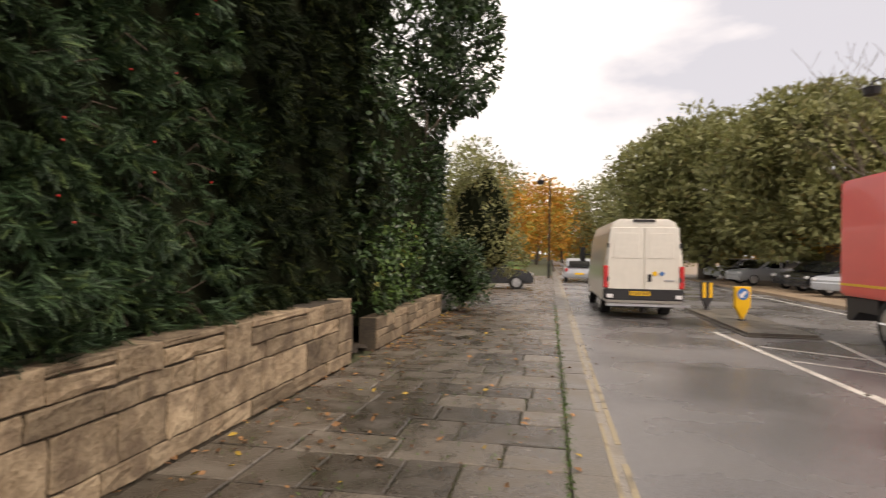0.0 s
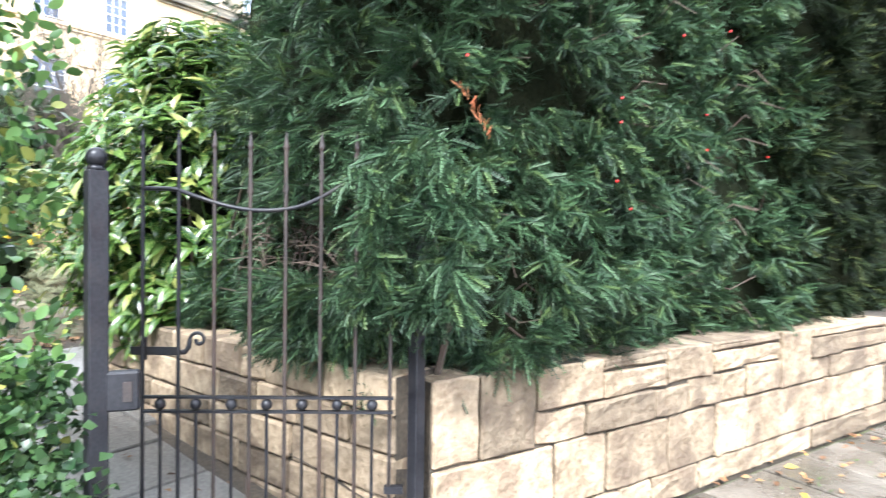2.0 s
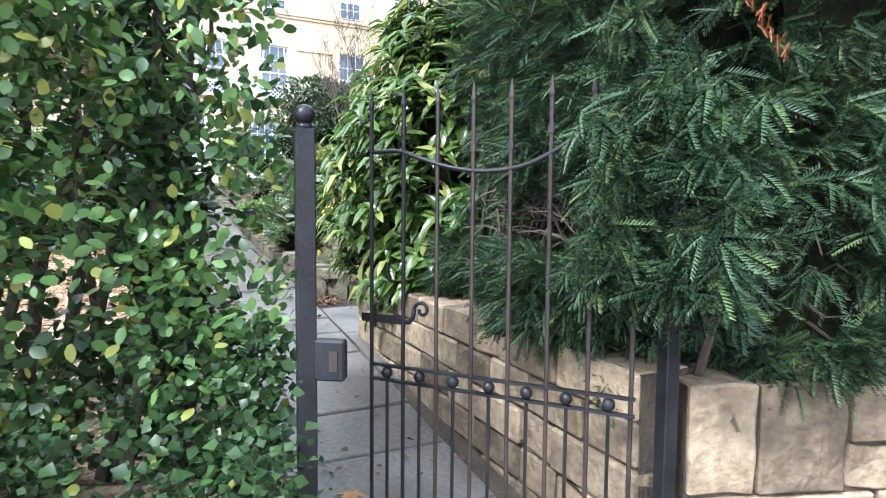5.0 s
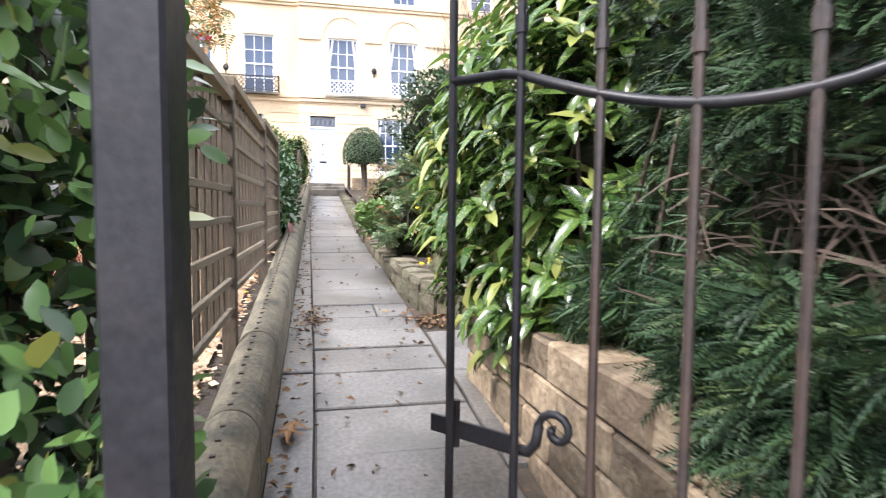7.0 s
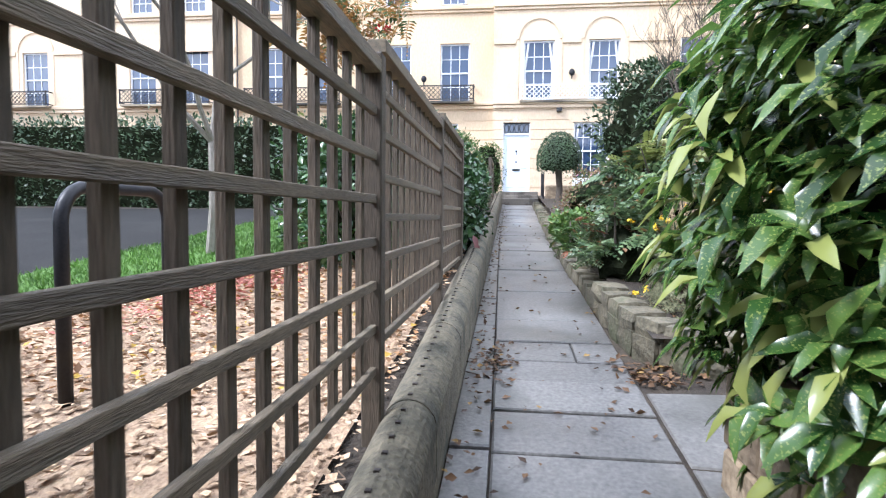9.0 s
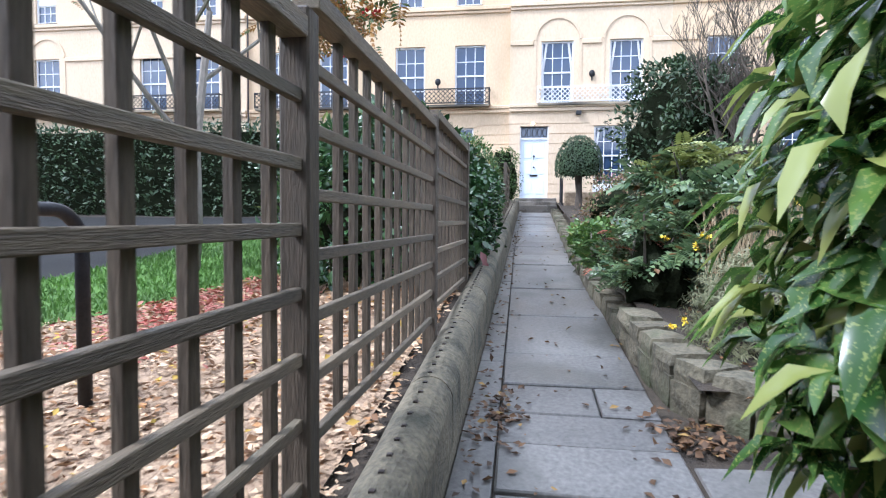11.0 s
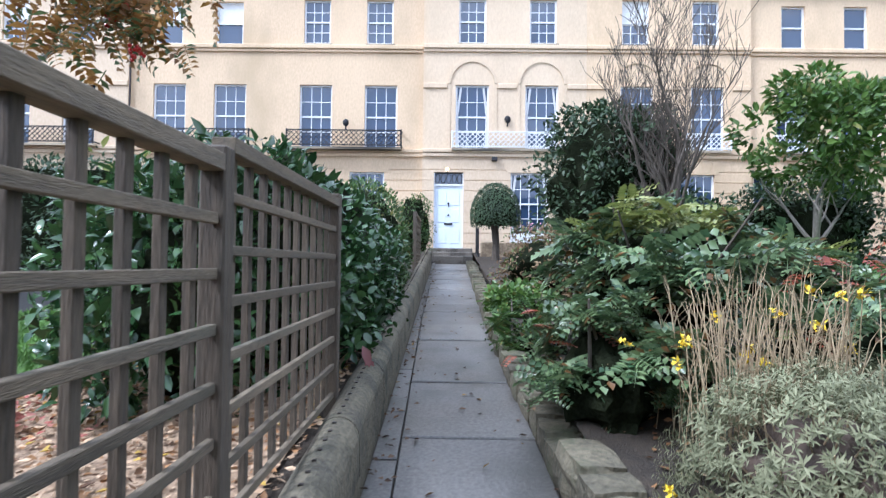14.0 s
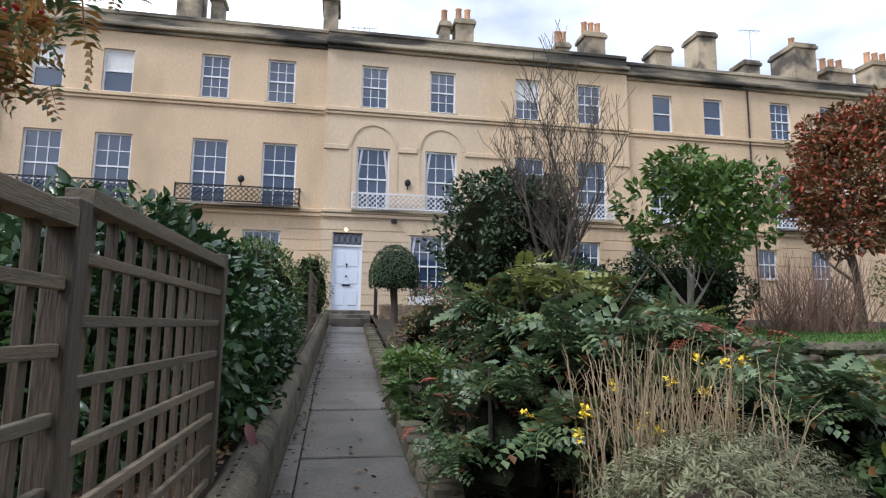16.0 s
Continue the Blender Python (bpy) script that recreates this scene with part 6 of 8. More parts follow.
# mahonia bed beside the path
def pinnate_bush(name, label, centre, radii, count, size, material, gold_share=0.1, red=0):
    s = thing(name, label, "shrub")
    b = bmesh.new()
    core(b, (centre[0], centre[1], centre[2] - 0.1), [r * 0.6 for r in radii], 0.25, centre[0])
    part("inner_twig", b, M["core"], s)
    b = bmesh.new()
    for k in range(9):
        e = Vector(centre) + Vector((rnd.uniform(-0.8, 0.8) * radii[0], rnd.uniform(-0.8, 0.8) * radii[1], rnd.uniform(0.2, 0.9) * radii[2]))
        q = Vector((centre[0] + rnd.uniform(-0.3, 0.3), centre[1] + rnd.uniform(-0.3, 0.3), centre[2] - radii[2]))
        tube(b, [q, (q + e) / 2 + Vector((0, 0, 0.1)), e], [0.018, 0.014, 0.008], 5)
    part("stem", b, M["bark"], s)
    whorls = max(8, count // 11)
    pts, ds, us, gold_i = [], [], [], []
    for k in range(whorls):
        dv = Vector((rnd.gauss(0, 1), rnd.gauss(0, 1), rnd.gauss(0.35, 0.8))).normalized()
        q = Vector(centre) + Vector([dv[i] * radii[i] * rnd.uniform(0.7, 1.05) for i in range(3)])
        top = dv.z > 0.75 and rnd.random() < gold_share * 3
        for j in range(11):
            a = 2.4 * j + rnd.random()
            pts.append(q - Vector((0, 0, 0.02 * (j % 5))))
            ds.append(Vector((math.cos(a), math.sin(a), rnd.uniform(-0.35, 0.8))))
            us.append(Vector((rnd.gauss(0, 0.45), rnd.gauss(0, 0.45), 1)) + dv * 0.4)
            gold_i.append(top)
    pts, ds, us, gold_i = np.array(pts), np.array(ds), np.array(us), np.array(gold_i)
    cloud("foliage", PINNATE, pts[~gold_i], ds[~gold_i], us[~gold_i], size * rng.uniform(0.6, 1.2, (~gold_i).sum()), material, s)
    if gold_i.any():
        cloud("young_foliage", PINNATE, pts[gold_i], ds[gold_i], us[gold_i], size * 0.85, M["mahonia_gold"], s, "yellow-green young leaves")
    if red:
        rp = np.array([Vector(centre) + Vector((rnd.uniform(-1, 1) * radii[0], rnd.uniform(-1, 1) * radii[1], rnd.uniform(-0.7, 0.7) * radii[2])) for _ in range(red)])
        cloud("red_foliage", PINNATE, rp, unit(red) * np.array([1, 1, 0.4]), np.tile(up3, (red, 1)), size * 0.8, M["red_leaf"], s, "orange-red turning leaves")
    return s


pinnate_bush("mahonia_bush", "tall spiny-leaved mahonia beside the path", (-9.9, 3.35, 1.7), (1.15, 0.95, 0.85), 620, 0.34, M["mahonia"], 0.3, 4)
pinnate_bush("mahonia_bush", "spreading mahonia with reddened lower leaves at the path edge", (-8.9, 2.56, 1.24), (0.85, 0.42, 0.5), 400, 0.24, M["mahonia"], 0.0, 8)
pinnate_bush("mahonia_bush", "dark low mahonia among the dry stems", (-8.9, 4.2, 1.3), (0.9, 0.9, 0.55), 520, 0.28, M["mahonia"], 0.05, 4)
pinnate_bush("mahonia_bush", "spreading mahonia at the edge of the lawn", (-9.2, 5.4, 1.25), (1.0, 0.9, 0.5), 420, 0.3, M["mahonia"], 0.1, 4)
pinnate_bush("mahonia_bush", "leggy mahonia with yellow-green young leaves", (-12.2, 5.6, 1.75), (0.9, 0.9, 0.5), 330, 0.36, M["mahonia"], 0.3, 0)
pinnate_bush("mahonia_bush", "low green mahonia along the path edge", (-11.3, 2.52, 1.2), (1.3, 0.42, 0.38), 420, 0.22, M["hedge"], 0.0, 3)
rs = thing("red_sumac", "bright orange-red leafed shrub above the mahonia", "shrub")
b = bmesh.new()
for k in range(4):
    tube(b, [(-9.6, 4.35, 1.0), (-9.6, 4.3 + 0.12 * k, 1.5), (-9.5 + 0.1 * k, 4.1 + 0.28 * k, 1.85)], [0.012, 0.01, 0.005], 5)
part("stem", b, M["twig"], rs)
rp = np.array([(-9.5 + rnd.uniform(-0.15, 0.2), 4.1 + 0.09 * k + rnd.uniform(-0.05, 0.05), 1.83 + rnd.uniform(-0.07, 0.12)) for k in range(11)])
cloud("foliage", PINNATE, rp, unit(11) * np.array([1, 1, 0.4]), np.tile(up3, (11, 1)), 0.24, M["red_leaf"], rs)

# silver shrub and dry flower stems
silver = thing("silver_shrub", "rounded silver-grey shrub with small pale rosettes", "shrub")
b = bmesh.new()
base = Vector((-7.5, 3.0, right_z(-7.5, 3.0)))
ros = []
for i in range(1150):
    a, t = rnd.uniform(0, 2 * math.pi), math.acos(rnd.uniform(-0.12, 1))
    dv = Vector((math.sin(t) * math.cos(a), math.sin(t) * math.sin(a), math.cos(t)))
    r = rnd.uniform(0.8, 1.05) if i % 4 else rnd.uniform(0.5, 0.85)
    q = base + Vector((0.58 * dv.x, 0.58 * dv.y, 0.62 * dv.z)) * r + Vector((0, 0, 0.05))
    ros.append((q, dv))
    if i % 4 == 0:
        tube(b, [base + Vector((rnd.uniform(-0.1, 0.1), rnd.uniform(-0.1, 0.1), 0)), base + (q - base) * 0.55 + Vector((rnd.uniform(-0.06, 0.06), rnd.uniform(-0.06, 0.06), 0.0)), q], [0.006, 0.005, 0.003], 4)
part("stem", b, M["dry"], silver)
pts, ds, us = [], [], []
for q, dv in ros:
    side = dv.orthogonal().normalized()
    for k in range(12):
        a = 2.4 * k
        e = side * math.cos(a) + dv.cross(side) * math.sin(a)
        pts.append(q - dv * 0.012 * (k % 6))
        ds.append(e + dv * (0.15 + 0.09 * (k % 6)))
        us.append(dv)
cloud("foliage", leaf_shape(0.2, 0.2, 0.05), np.array(pts), np.array(ds), np.array(us), 0.047 * rng.uniform(0.7, 1.2, len(pts)), M["silver"], silver, "narrow silver-grey leaves")
bmc = bmesh.new()
core(bmc, base + Vector((0, 0, 0.18)), (0.3, 0.3, 0.25), 0.2, 2)
part("inner_twig", bmc, M["twig"], silver)
small_silver = copy_thing(silver, Matrix.Translation((-0.55, 0.6, -0.06)))
small_silver["label"] = "smaller silver-grey shrub among dry stems"

drystems = thing("dry_flower_stems", "clump of dry straw-coloured flower stems with yellow blooms", "plant")
b = bmesh.new()
blooms = []
for i in range(170):
    q = Vector((rnd.uniform(-8.6, -7.7), rnd.uniform(2.75, 3.6), 0))
    q.z = right_z(q.x, q.y)
    h = rnd.uniform(0.5, 0.95)
    dx, dy = rnd.gauss(0, 0.09), rnd.gauss(0, 0.09)
    e = q + Vector((dx, dy, h))
    tube(b, [q, q + Vector((dx * 0.3, dy * 0.3, h * 0.5)), e, e + Vector((dx * 0.4, dy * 0.4, h * 0.1))], [0.0035, 0.003, 0.0025, 0.001], 4)
    for k in range(3):
        w = q + (e - q) * rnd.uniform(0.5, 0.95)
        tube(b, [w, w + Vector((rnd.uniform(-0.07, 0.07), rnd.uniform(-0.07, 0.07), rnd.uniform(0.02, 0.1)))], [0.0018, 0.001], 3, False)
    if i % 21 == 0:
        blooms.append(e)
part("stem", b, M["dry"], drystems)
blooms += [Vector((-7.5, 2.45, 0.98)), Vector((-7.45, 2.35, 0.95)), Vector((-7.7, 2.55, 1.45)), Vector((-8.0, 2.42, 1.5)), Vector((-8.1, 2.9, 1.62)), Vector((-7.9, 3.4, 1.75)), Vector((-7.8, 2.62, 1.52))]
for e in blooms:
    pts = np.array([np.array(e) + 0.014 * rng.normal(size=3) for _ in range(14)])
    cloud("bloom", leaf_shape(0.7, 0.1, 0.1), pts, unit(14) + up3 * 0.6, np.tile(up3, (14, 1)), 0.031, M["petal"], drystems)


# ---- trees and shrubs of the front gardens ----
def tree(name, label, base, height, r0, crown_c, crown_r, leaves, size, shape, material, seed, bark="bark", clumps=60, csize=0.6, spread=0.8, levels=2, count=4, lean=(0, 0)):
    t = thing(name, label, "tree")
    b = bmesh.new()
    limbs(b, base, 0.006, height, spread, count, r0, seed, lean, levels)
    part("trunk", b, M[bark], t)
    if leaves:
        p, n = lumps(crown_c, crown_r, clumps, csize, leaves)
        d, u_ = leaf_dirs(n, 0.2, 0.6)
        cloud("crown", shape, p, d, u_, size * rng.uniform(0.6, 1.3, len(p)), material, t)
    return t


shrub("evergreen_bush", "large dark evergreen bush before the terrace", (-15.6, 4.5, 3.35), (1.25, 1.3, 1.5), 9000, 0.12, BROAD, M["dark_hedge"], 70, 0.38, 1.5, 0.75)
bare = thing("bare_tree", "leafless grey-brown tree with a dense mass of twigs", "tree")
b = bmesh.new()
limbs(b, (-14.4, 5.05, 1.5), 0.0045, 1.75, 0.75, 6, 0.13, 6, (0.0, -0.28), 4, 7, 0.9)
part("trunk", b, M["bark"], bare)
b = bmesh.new()
limbs(b, (-14.2, 4.95, 1.6), 0.0045, 2.1, 0.6, 6, 0.08, 17, (0.0, 0.05), 4, 6, 1.0)
part("limb", b, M["bark"], bare)
b = bmesh.new()
limbs(b, (-14.5, 5.0, 1.6), 0.004, 2.0, 0.65, 6, 0.07, 23, (0.0, -0.12), 4, 7, 1.0)
part("limb", b, M["bark"], bare)
tree("magnolia_tree", "small evergreen magnolia with drooping green leaves", (-14.9, 7.7, 1.5), 1.5, 0.09, (-15.0, 7.9, 4.1), (1.1, 1.35, 0.95), 4600, 0.17, BROAD, M["magnolia"], 8, "bark_grey", 24, 0.40, 0.9, 2, 4)
tree("photinia_tree", "photinia tree with bronze and red autumn leaves", (-18.0, 14.5, 1.9), 2.4, 0.12, (-18.0, 15.2, 5.6), (2.0, 2.6, 2.2), 34000, 0.15, BROAD, M["photinia"], 9, "bark", 90, 0.5, 0.7, 2, 4)
shrub("dark_shrub", "dark green shrubs below the terrace windows", (-16.8, 8.6, 2.6), (1.0, 1.9, 1.0), 7000, 0.12, SMALL, M["dark_hedge"], 50, 0.35)
shrub("dark_shrub", "dark green rounded shrub beside the magnolia", (-16.2, 6.1, 2.3), (0.8, 0.9, 0.85), 5200, 0.11, SMALL, M["ivy"], 40, 0.3)
shrub("dark_shrub", "dark evergreen shrub near the front window", (-18.8, 4.7, 2.6), (0.8, 0.9, 0.7), 2600, 0.08, SMALL, M["dark_hedge"], 40, 0.3)
shrub("olive_bush", "olive-brown rounded bush at the lawn edge", (-16.6, 15.6, 2.9), (1.4, 1.7, 1.3), 5200, 0.1, SMALL, M["olive"], 60, 0.4)
twiggy = thing("twiggy_shrub", "reddish-brown leafless twiggy shrub before the terrace", "shrub")
b = bmesh.new()
rnd = random.Random(31)
for i in range(420):
    q = Vector((-16.6 + rnd.gauss(0, 0.3), 11.9 + rnd.gauss(0, 0.6), 1.7))
    d = Vector((rnd.gauss(0, 0.3), rnd.gauss(0, 0.42), 1)).normalized() * rnd.uniform(1.2, 2.1)
    tube(b, [q, q + d * 0.5, q + d + Vector((rnd.gauss(0, 0.1), rnd.gauss(0, 0.1), 0))], [0.012, 0.008, 0.003], 3, False)
tagged(part("stem", b, surface("red_twig", (0.16, 0.09, 0.065), (0.30, 0.19, 0.14), 0.9, 6, 50, 0.2), twiggy), kind="stuff")
shrub("brown_bush", "low brown autumn bush beside the path", (-14.6, 3.15, 1.78), (1.3, 0.85, 0.6), 5200, 0.075, SMALL, M["brown_bush"], 60, 0.25, None, 0.7)
shrub("green_edging_plant", "light green leafy plants along the path edge", (-12.9, 2.5, 1.28), (0.7, 0.4, 0.28), 1500, 0.085, OVAL, M["magnolia"], 30, 0.14, None, 0.6)
shrub("dark_shrub", "dark foliage between the lawn and the mahonia", (-12.6, 4.3, 1.8), (1.1, 1.1, 0.65), 3600, 0.085, SMALL, M["ivy"], 50, 0.3)
shrub("hellebore", "green leafy clump at the lawn edge", (-7.6, 4.7, 0.95), (0.6, 0.6, 0.32), 1500, 0.1, BROAD, M["privet"], 30, 0.18, None, 0.55, "plant")

# mushroom topiary and column bush by the door
top = thing("topiary_tree", "dark clipped dome topiary on a short trunk", "tree")
b = bmesh.new()
tube(b, [(-20.3, 2.8, 1.7), (-20.3, 2.82, 2.4), (-20.3, 2.78, 2.95)], [0.12, 0.09, 0.1], 8)
part("trunk", b, M["bark"], top)
b = bmesh.new()
core(b, (-20.3, 2.8, 3.15), (0.56, 0.56, 0.72), 0.04, 2)
for v in b.verts:
    v.co.z = max(v.co.z, 2.9 + 0.03 * noise.noise(v.co * 5))
part("inner_twig", b, M["core"], top)
d = unit(9000)
d = d[d[:, 2] > -0.32]
pt = np.array([-20.3, 2.8, 3.12]) + d * np.array([0.64, 0.64, 0.86]) * (1 + 0.02 * rng.normal(size=(len(d), 1)))
dd, uu_ = np.cross(d, unit(len(d))) + 0.25 * d, d + 0.5 * rng.normal(size=d.shape)
cloud("crown", SMALL, pt, dd, uu_, 0.06 * rng.uniform(0.7, 1.2, len(d)), M["dark_hedge"], top)
shrub("column_bush", "upright green and yellow bush beside the front steps", (-19.2, 0.72, 2.75), (0.45, 0.42, 0.85), 3600, 0.065, SMALL, M["hedge"], 45, 0.2, None, 0.8)
rail = thing("step_railing", "short black iron railing beside the front steps", "railing")
b = bmesh.new()
for z in (2.15, 2.95):
    tube(b, [(-22.9, 2.42, z + 0.1), (-21.3, 2.42, z - 0.1)], 0.018, 5)
part("rail", b, M["iron"], rail)
for k in range(9):
    b = bmesh.new()
    x = -22.9 + 0.2 * k
    tube(b, [(x, 2.42, 1.95), (x, 2.42, 3.0 - 0.022 * k)], 0.012, 5)
    part("bar", b, M["iron"], rail)
b = bmesh.new()
box(b, -21.9, -21.6, 2.5, 3.6, 1.6, 2.5)
soften(b, 0.03, 1)
setting("wall_basement", b, M["stone"], "low pale stone wall before the front window", "wall")
b = bmesh.new()
box(b, -23.3, -23.05, 3.5, 4.75, 2.55, 2.78)
planter = thing("window_box", "white window box of pink and white flowers", "planter")
part("trough", b, M["sash"], planter)
p = np.array([(-23.15 + rnd.gauss(0, 0.05), rnd.uniform(3.5, 4.75), 2.82 + rnd.uniform(0, 0.25)) for _ in range(260)])
cloud("foliage", SMALL, p, unit(260), unit(260), 0.08, M["hedge"], planter)
p = np.array([(-23.1 + rnd.gauss(0, 0.05), rnd.uniform(3.5, 4.75), 2.9 + rnd.uniform(0, 0.25)) for _ in range(90)])
cloud("bloom", SMALL, p, unit(90), unit(90), 0.07, plain("pink_petal", (0.75, 0.4, 0.45), 0.6), planter)

# rubble terrace wall on the lawn
rub = thing("rubble_wall", "tumbledown rubble stone terrace wall on the lawn", "wall", kind="structure")
for i in range(90):
    b = bmesh.new()
    bmesh.ops.create_icosphere(b, subdivisions=2, radius=1)
    y = 6.3 + 12 * (i // 3) / 30 + rnd.uniform(-0.1, 0.1)
    s = Vector((rnd.uniform(0.14, 0.22), rnd.uniform(0.17, 0.27), rnd.uniform(0.09, 0.14)))
    for v in b.verts:
        q = 1 + 0.35 * noise.noise(v.co * 1.7 + Vector((i, 0, 0)))
        v.co = Vector([a * c * q for a, c in zip(v.co, s)])
    part("stone", b, M["mossy"], rub, at=Matrix.Translation((-13.25 + rnd.uniform(-0.06, 0.06), y, right_z(-13.0, y) + 0.08 + 0.17 * (i % 3))))
bench = thing("stone_bench", "weathered grey stone slab bench among the mahonia", "bench")
b = bmesh.new()
box(b, -10.9, -10.5, 6.0, 7.1, 1.48, 1.56)
soften(b, 0.015, 1)
part("slab", b, M["kerb"], bench)
for y in (6.15, 6.9):
    b = bmesh.new()
    box(b, -10.85, -10.55, y - 0.06, y + 0.06, 0.8, 1.479)
    part("leg", b, M["kerb"], bench)

# rowan on the left lawn, with its hanging leaves and berries
rowan = thing("rowan_tree", "slender grey rowan with sparse orange autumn leaves", "tree")
b = bmesh.new()
ends = limbs(b, (-9.3, -2.1, 0.85), 0.006, 3.0, 0.75, 5, 0.075, 12, (0.05, 0.06), 3, 7, 0.5, 0.1)
part("trunk", b, M["bark_grey"], rowan)
c = [e for e, _ in ends]
c += [Vector((-7.8 + rnd.uniform(-0.4, 0.35), 0.05 + rnd.uniform(-0.4, 0.3), 3.12 + rnd.uniform(-0.22, 0.3))) for _ in range(7)]
b = bmesh.new()
for e in c[-7:]:
    tube(b, [Vector((-9.1, -1.9, 3.6)), Vector((-8.4, -1.2, 3.75)), e + Vector((0, 0, 0.12))], [0.02, 0.014, 0.005], 5)
part("branch", b, M["bark_grey"], rowan)
cc = np.array([tuple(v) for v in c])
pick = rng.integers(0, len(cc), 420)
pick[:190] = rng.integers(len(cc) - 7, len(cc), 190)
pp = cc[pick] + 0.12 * rng.normal(size=(420, 3))
cloud("crown", ROWAN, pp, unit(420) + np.array([0, 0, -0.5]), np.tile(up3, (420, 1)) + 0.4 * rng.normal(size=(420, 3)), 0.2 * rng.uniform(0.7, 1.2, 420), M["rowan"], rowan)
for i in range(5):
    b = bmesh.new()
    q = cc[len(cc) - 1 - i] + np.array([0, 0, -0.12])
    for k in range(14):
        ball(b, Vector(q) + Vector((rnd.gauss(0, 0.025), rnd.gauss(0, 0.025), rnd.gauss(0, 0.02))), 0.011, 6, 4)
    part("berry_cluster", b, M["berry"], rowan)

# tall dark hedge before the houses on the left, on a low wall
far_hedge = thing("tall_hedge", "tall dark clipped hedge before the terrace", "hedge")
box_core(-18.2, -17.1, -27, -2.6, 1.2, 3.75, None, far_hedge, 6)
k = 14000
y = rng.uniform(-27, -2.4, k)
z = rng.uniform(1.35, 3.95, k)
p = np.stack([-16.95 + 0.12 * rng.normal(size=k), y, z], 1)
n = np.tile(np.array([1.0, 0, 0.2]), (k, 1))
topm = rng.random(k) < 0.25
p[topm, 0] = rng.uniform(-18.2, -17, topm.sum())
p[topm, 2] = 3.85 + 0.12 * rng.normal(size=topm.sum())
n[topm] = (0, 0, 1)
d_, u_ = leaf_dirs(n, 0.2, 0.8)
cloud("hedge_foliage", SMALL, p, d_, u_, 0.13 * rng.uniform(0.6, 1.3, k), M["dark_hedge"], far_hedge)
b = bmesh.new()
box(b, -17.0, -16.75, -27, -2.4, 0.7, 1.5)
setting("wall_drive", b, M["mossy"], "low grey stone wall under the tall hedge", "wall")
shrub("evergreen_shrub", "dark shrub at the corner of the tall hedge", (-15.6, -2.2, 2.2), (1.3, 1.1, 1.3), 4200, 0.1, BROAD, M["laurel"], 50, 0.35)


# ---- the street: hedges, trees, traffic ----
def at_street(n, s, z=0.0, turn=0.0):
    """A thing's place: local y runs along the street, local x towards the road."""
    return Matrix.Translation(street(n, s, z)) @ pose(0, 0, 0, 0, 0, ANG + turn)


laurel_2 = thing("laurel_hedge", "ivy-clad laurel hedge above the far stone wall", "hedge")
box_core(-4.6, -3.1, 9.2, 16.5, 0.3, 4.6, STREET, laurel_2, 9)
f_ = patch(5200, street(-2.95, 8.2, 0.5), U, (0, 0, 1), 8.6, 4.6, lambda a, u: 0.15 * np.sin(a * 1.3), 12.0)
d_, u_ = leaf_dirs(f_[1], 0.1, 0.7)
cloud("hedge_foliage", BROAD, f_[0], d_, u_, 0.15 * rng.uniform(0.6, 1.2, len(d_)), M["ivy"], laurel_2)
iv = patch(900, street(-2.75, 8.9, 0.6), U, (0, 0, 1), 3.4, 1.6, lambda a, u: 0.05 * np.sin(a * 3), 14.0)
d_, u_ = leaf_dirs(iv[1], -0.3, 0.6)
cloud("ivy_foliage", BROAD, iv[0], d_, u_, 0.12 * rng.uniform(0.6, 1.2, len(d_)), M["hedge"], laurel_2)
q = street(-3.75, 14.5)
tree("evergreen_tree", "tall dark evergreen tree above the street hedge", (q.x, q.y, 0), 4.0, 0.2, (q.x, q.y, 7.3), (2.2, 2.4, 3.4), 20000, 0.2, BROAD, M["ivy"], 41, clumps=70, csize=0.7)
q = street(-2.3, 19.5)
shrub("autumn_shrub", "tall green and yellow street shrub", (q.x, q.y, 2.6), (1.4, 2.6, 2.5), 8000, 0.14, BROAD, M["olive"], 70, 0.55)
q = street(-3.4, 22.5)
shrub("autumn_shrub", "yellowing shrub leaning over the pavement", (q.x, q.y, 3.4), (1.5, 2.2, 2.6), 5000, 0.16, BROAD, M["mahonia_gold"], 60, 0.5, None, 0.4)
q = street(-2.4, 15.8)
shrub("hedge_skirt", "dark low shrub at the end of the far wall", (q.x, q.y, 0.9), (0.6, 1.5, 1.0), 3200, 0.12, BROAD, M["ivy"], 50, 0.3)
for s, n_, h, mat, seed in ((70, -7, 11, "autumn", 1), (84, -2, 13, "autumn", 2), (62, -14, 9, "mahonia_gold", 3), (92, 8, 14, "olive", 4), (100, 2, 12, "autumn", 6), (76, 12, 11, "olive", 8), (108, -12, 13, "autumn", 9)):
    q = street(n_, s)
    tree("autumn_tree", "distant street tree in orange and green autumn colour", (q.x, q.y, 0), h * 0.35, 0.25, (q.x, q.y, h * 0.5), (h * 0.42, h * 0.42, h * 0.44), 9000, 0.5, SMALL, M[mat], 60 + seed, clumps=70, csize=h * 0.13, levels=1)
tree("holm_oak", "massive dark olive-green evergreen oak across the road", (24.5, 37.7, 0), 4.5, 0.6, (25.0, 37.7, 5.7), (6.7, 6.8, 5.1), 60000, 0.42, SMALL, M["olive"], 71, clumps=190, csize=1.6, levels=2)
tree("holm_oak", "tall olive-green evergreen tree across the road", (25.5, 27.5, 0), 4.0, 0.5, (25.5, 28.0, 5.6), (6.0, 5.4, 4.9), 46000, 0.38, SMALL, M["olive"], 72, clumps=160, csize=1.3, levels=2)
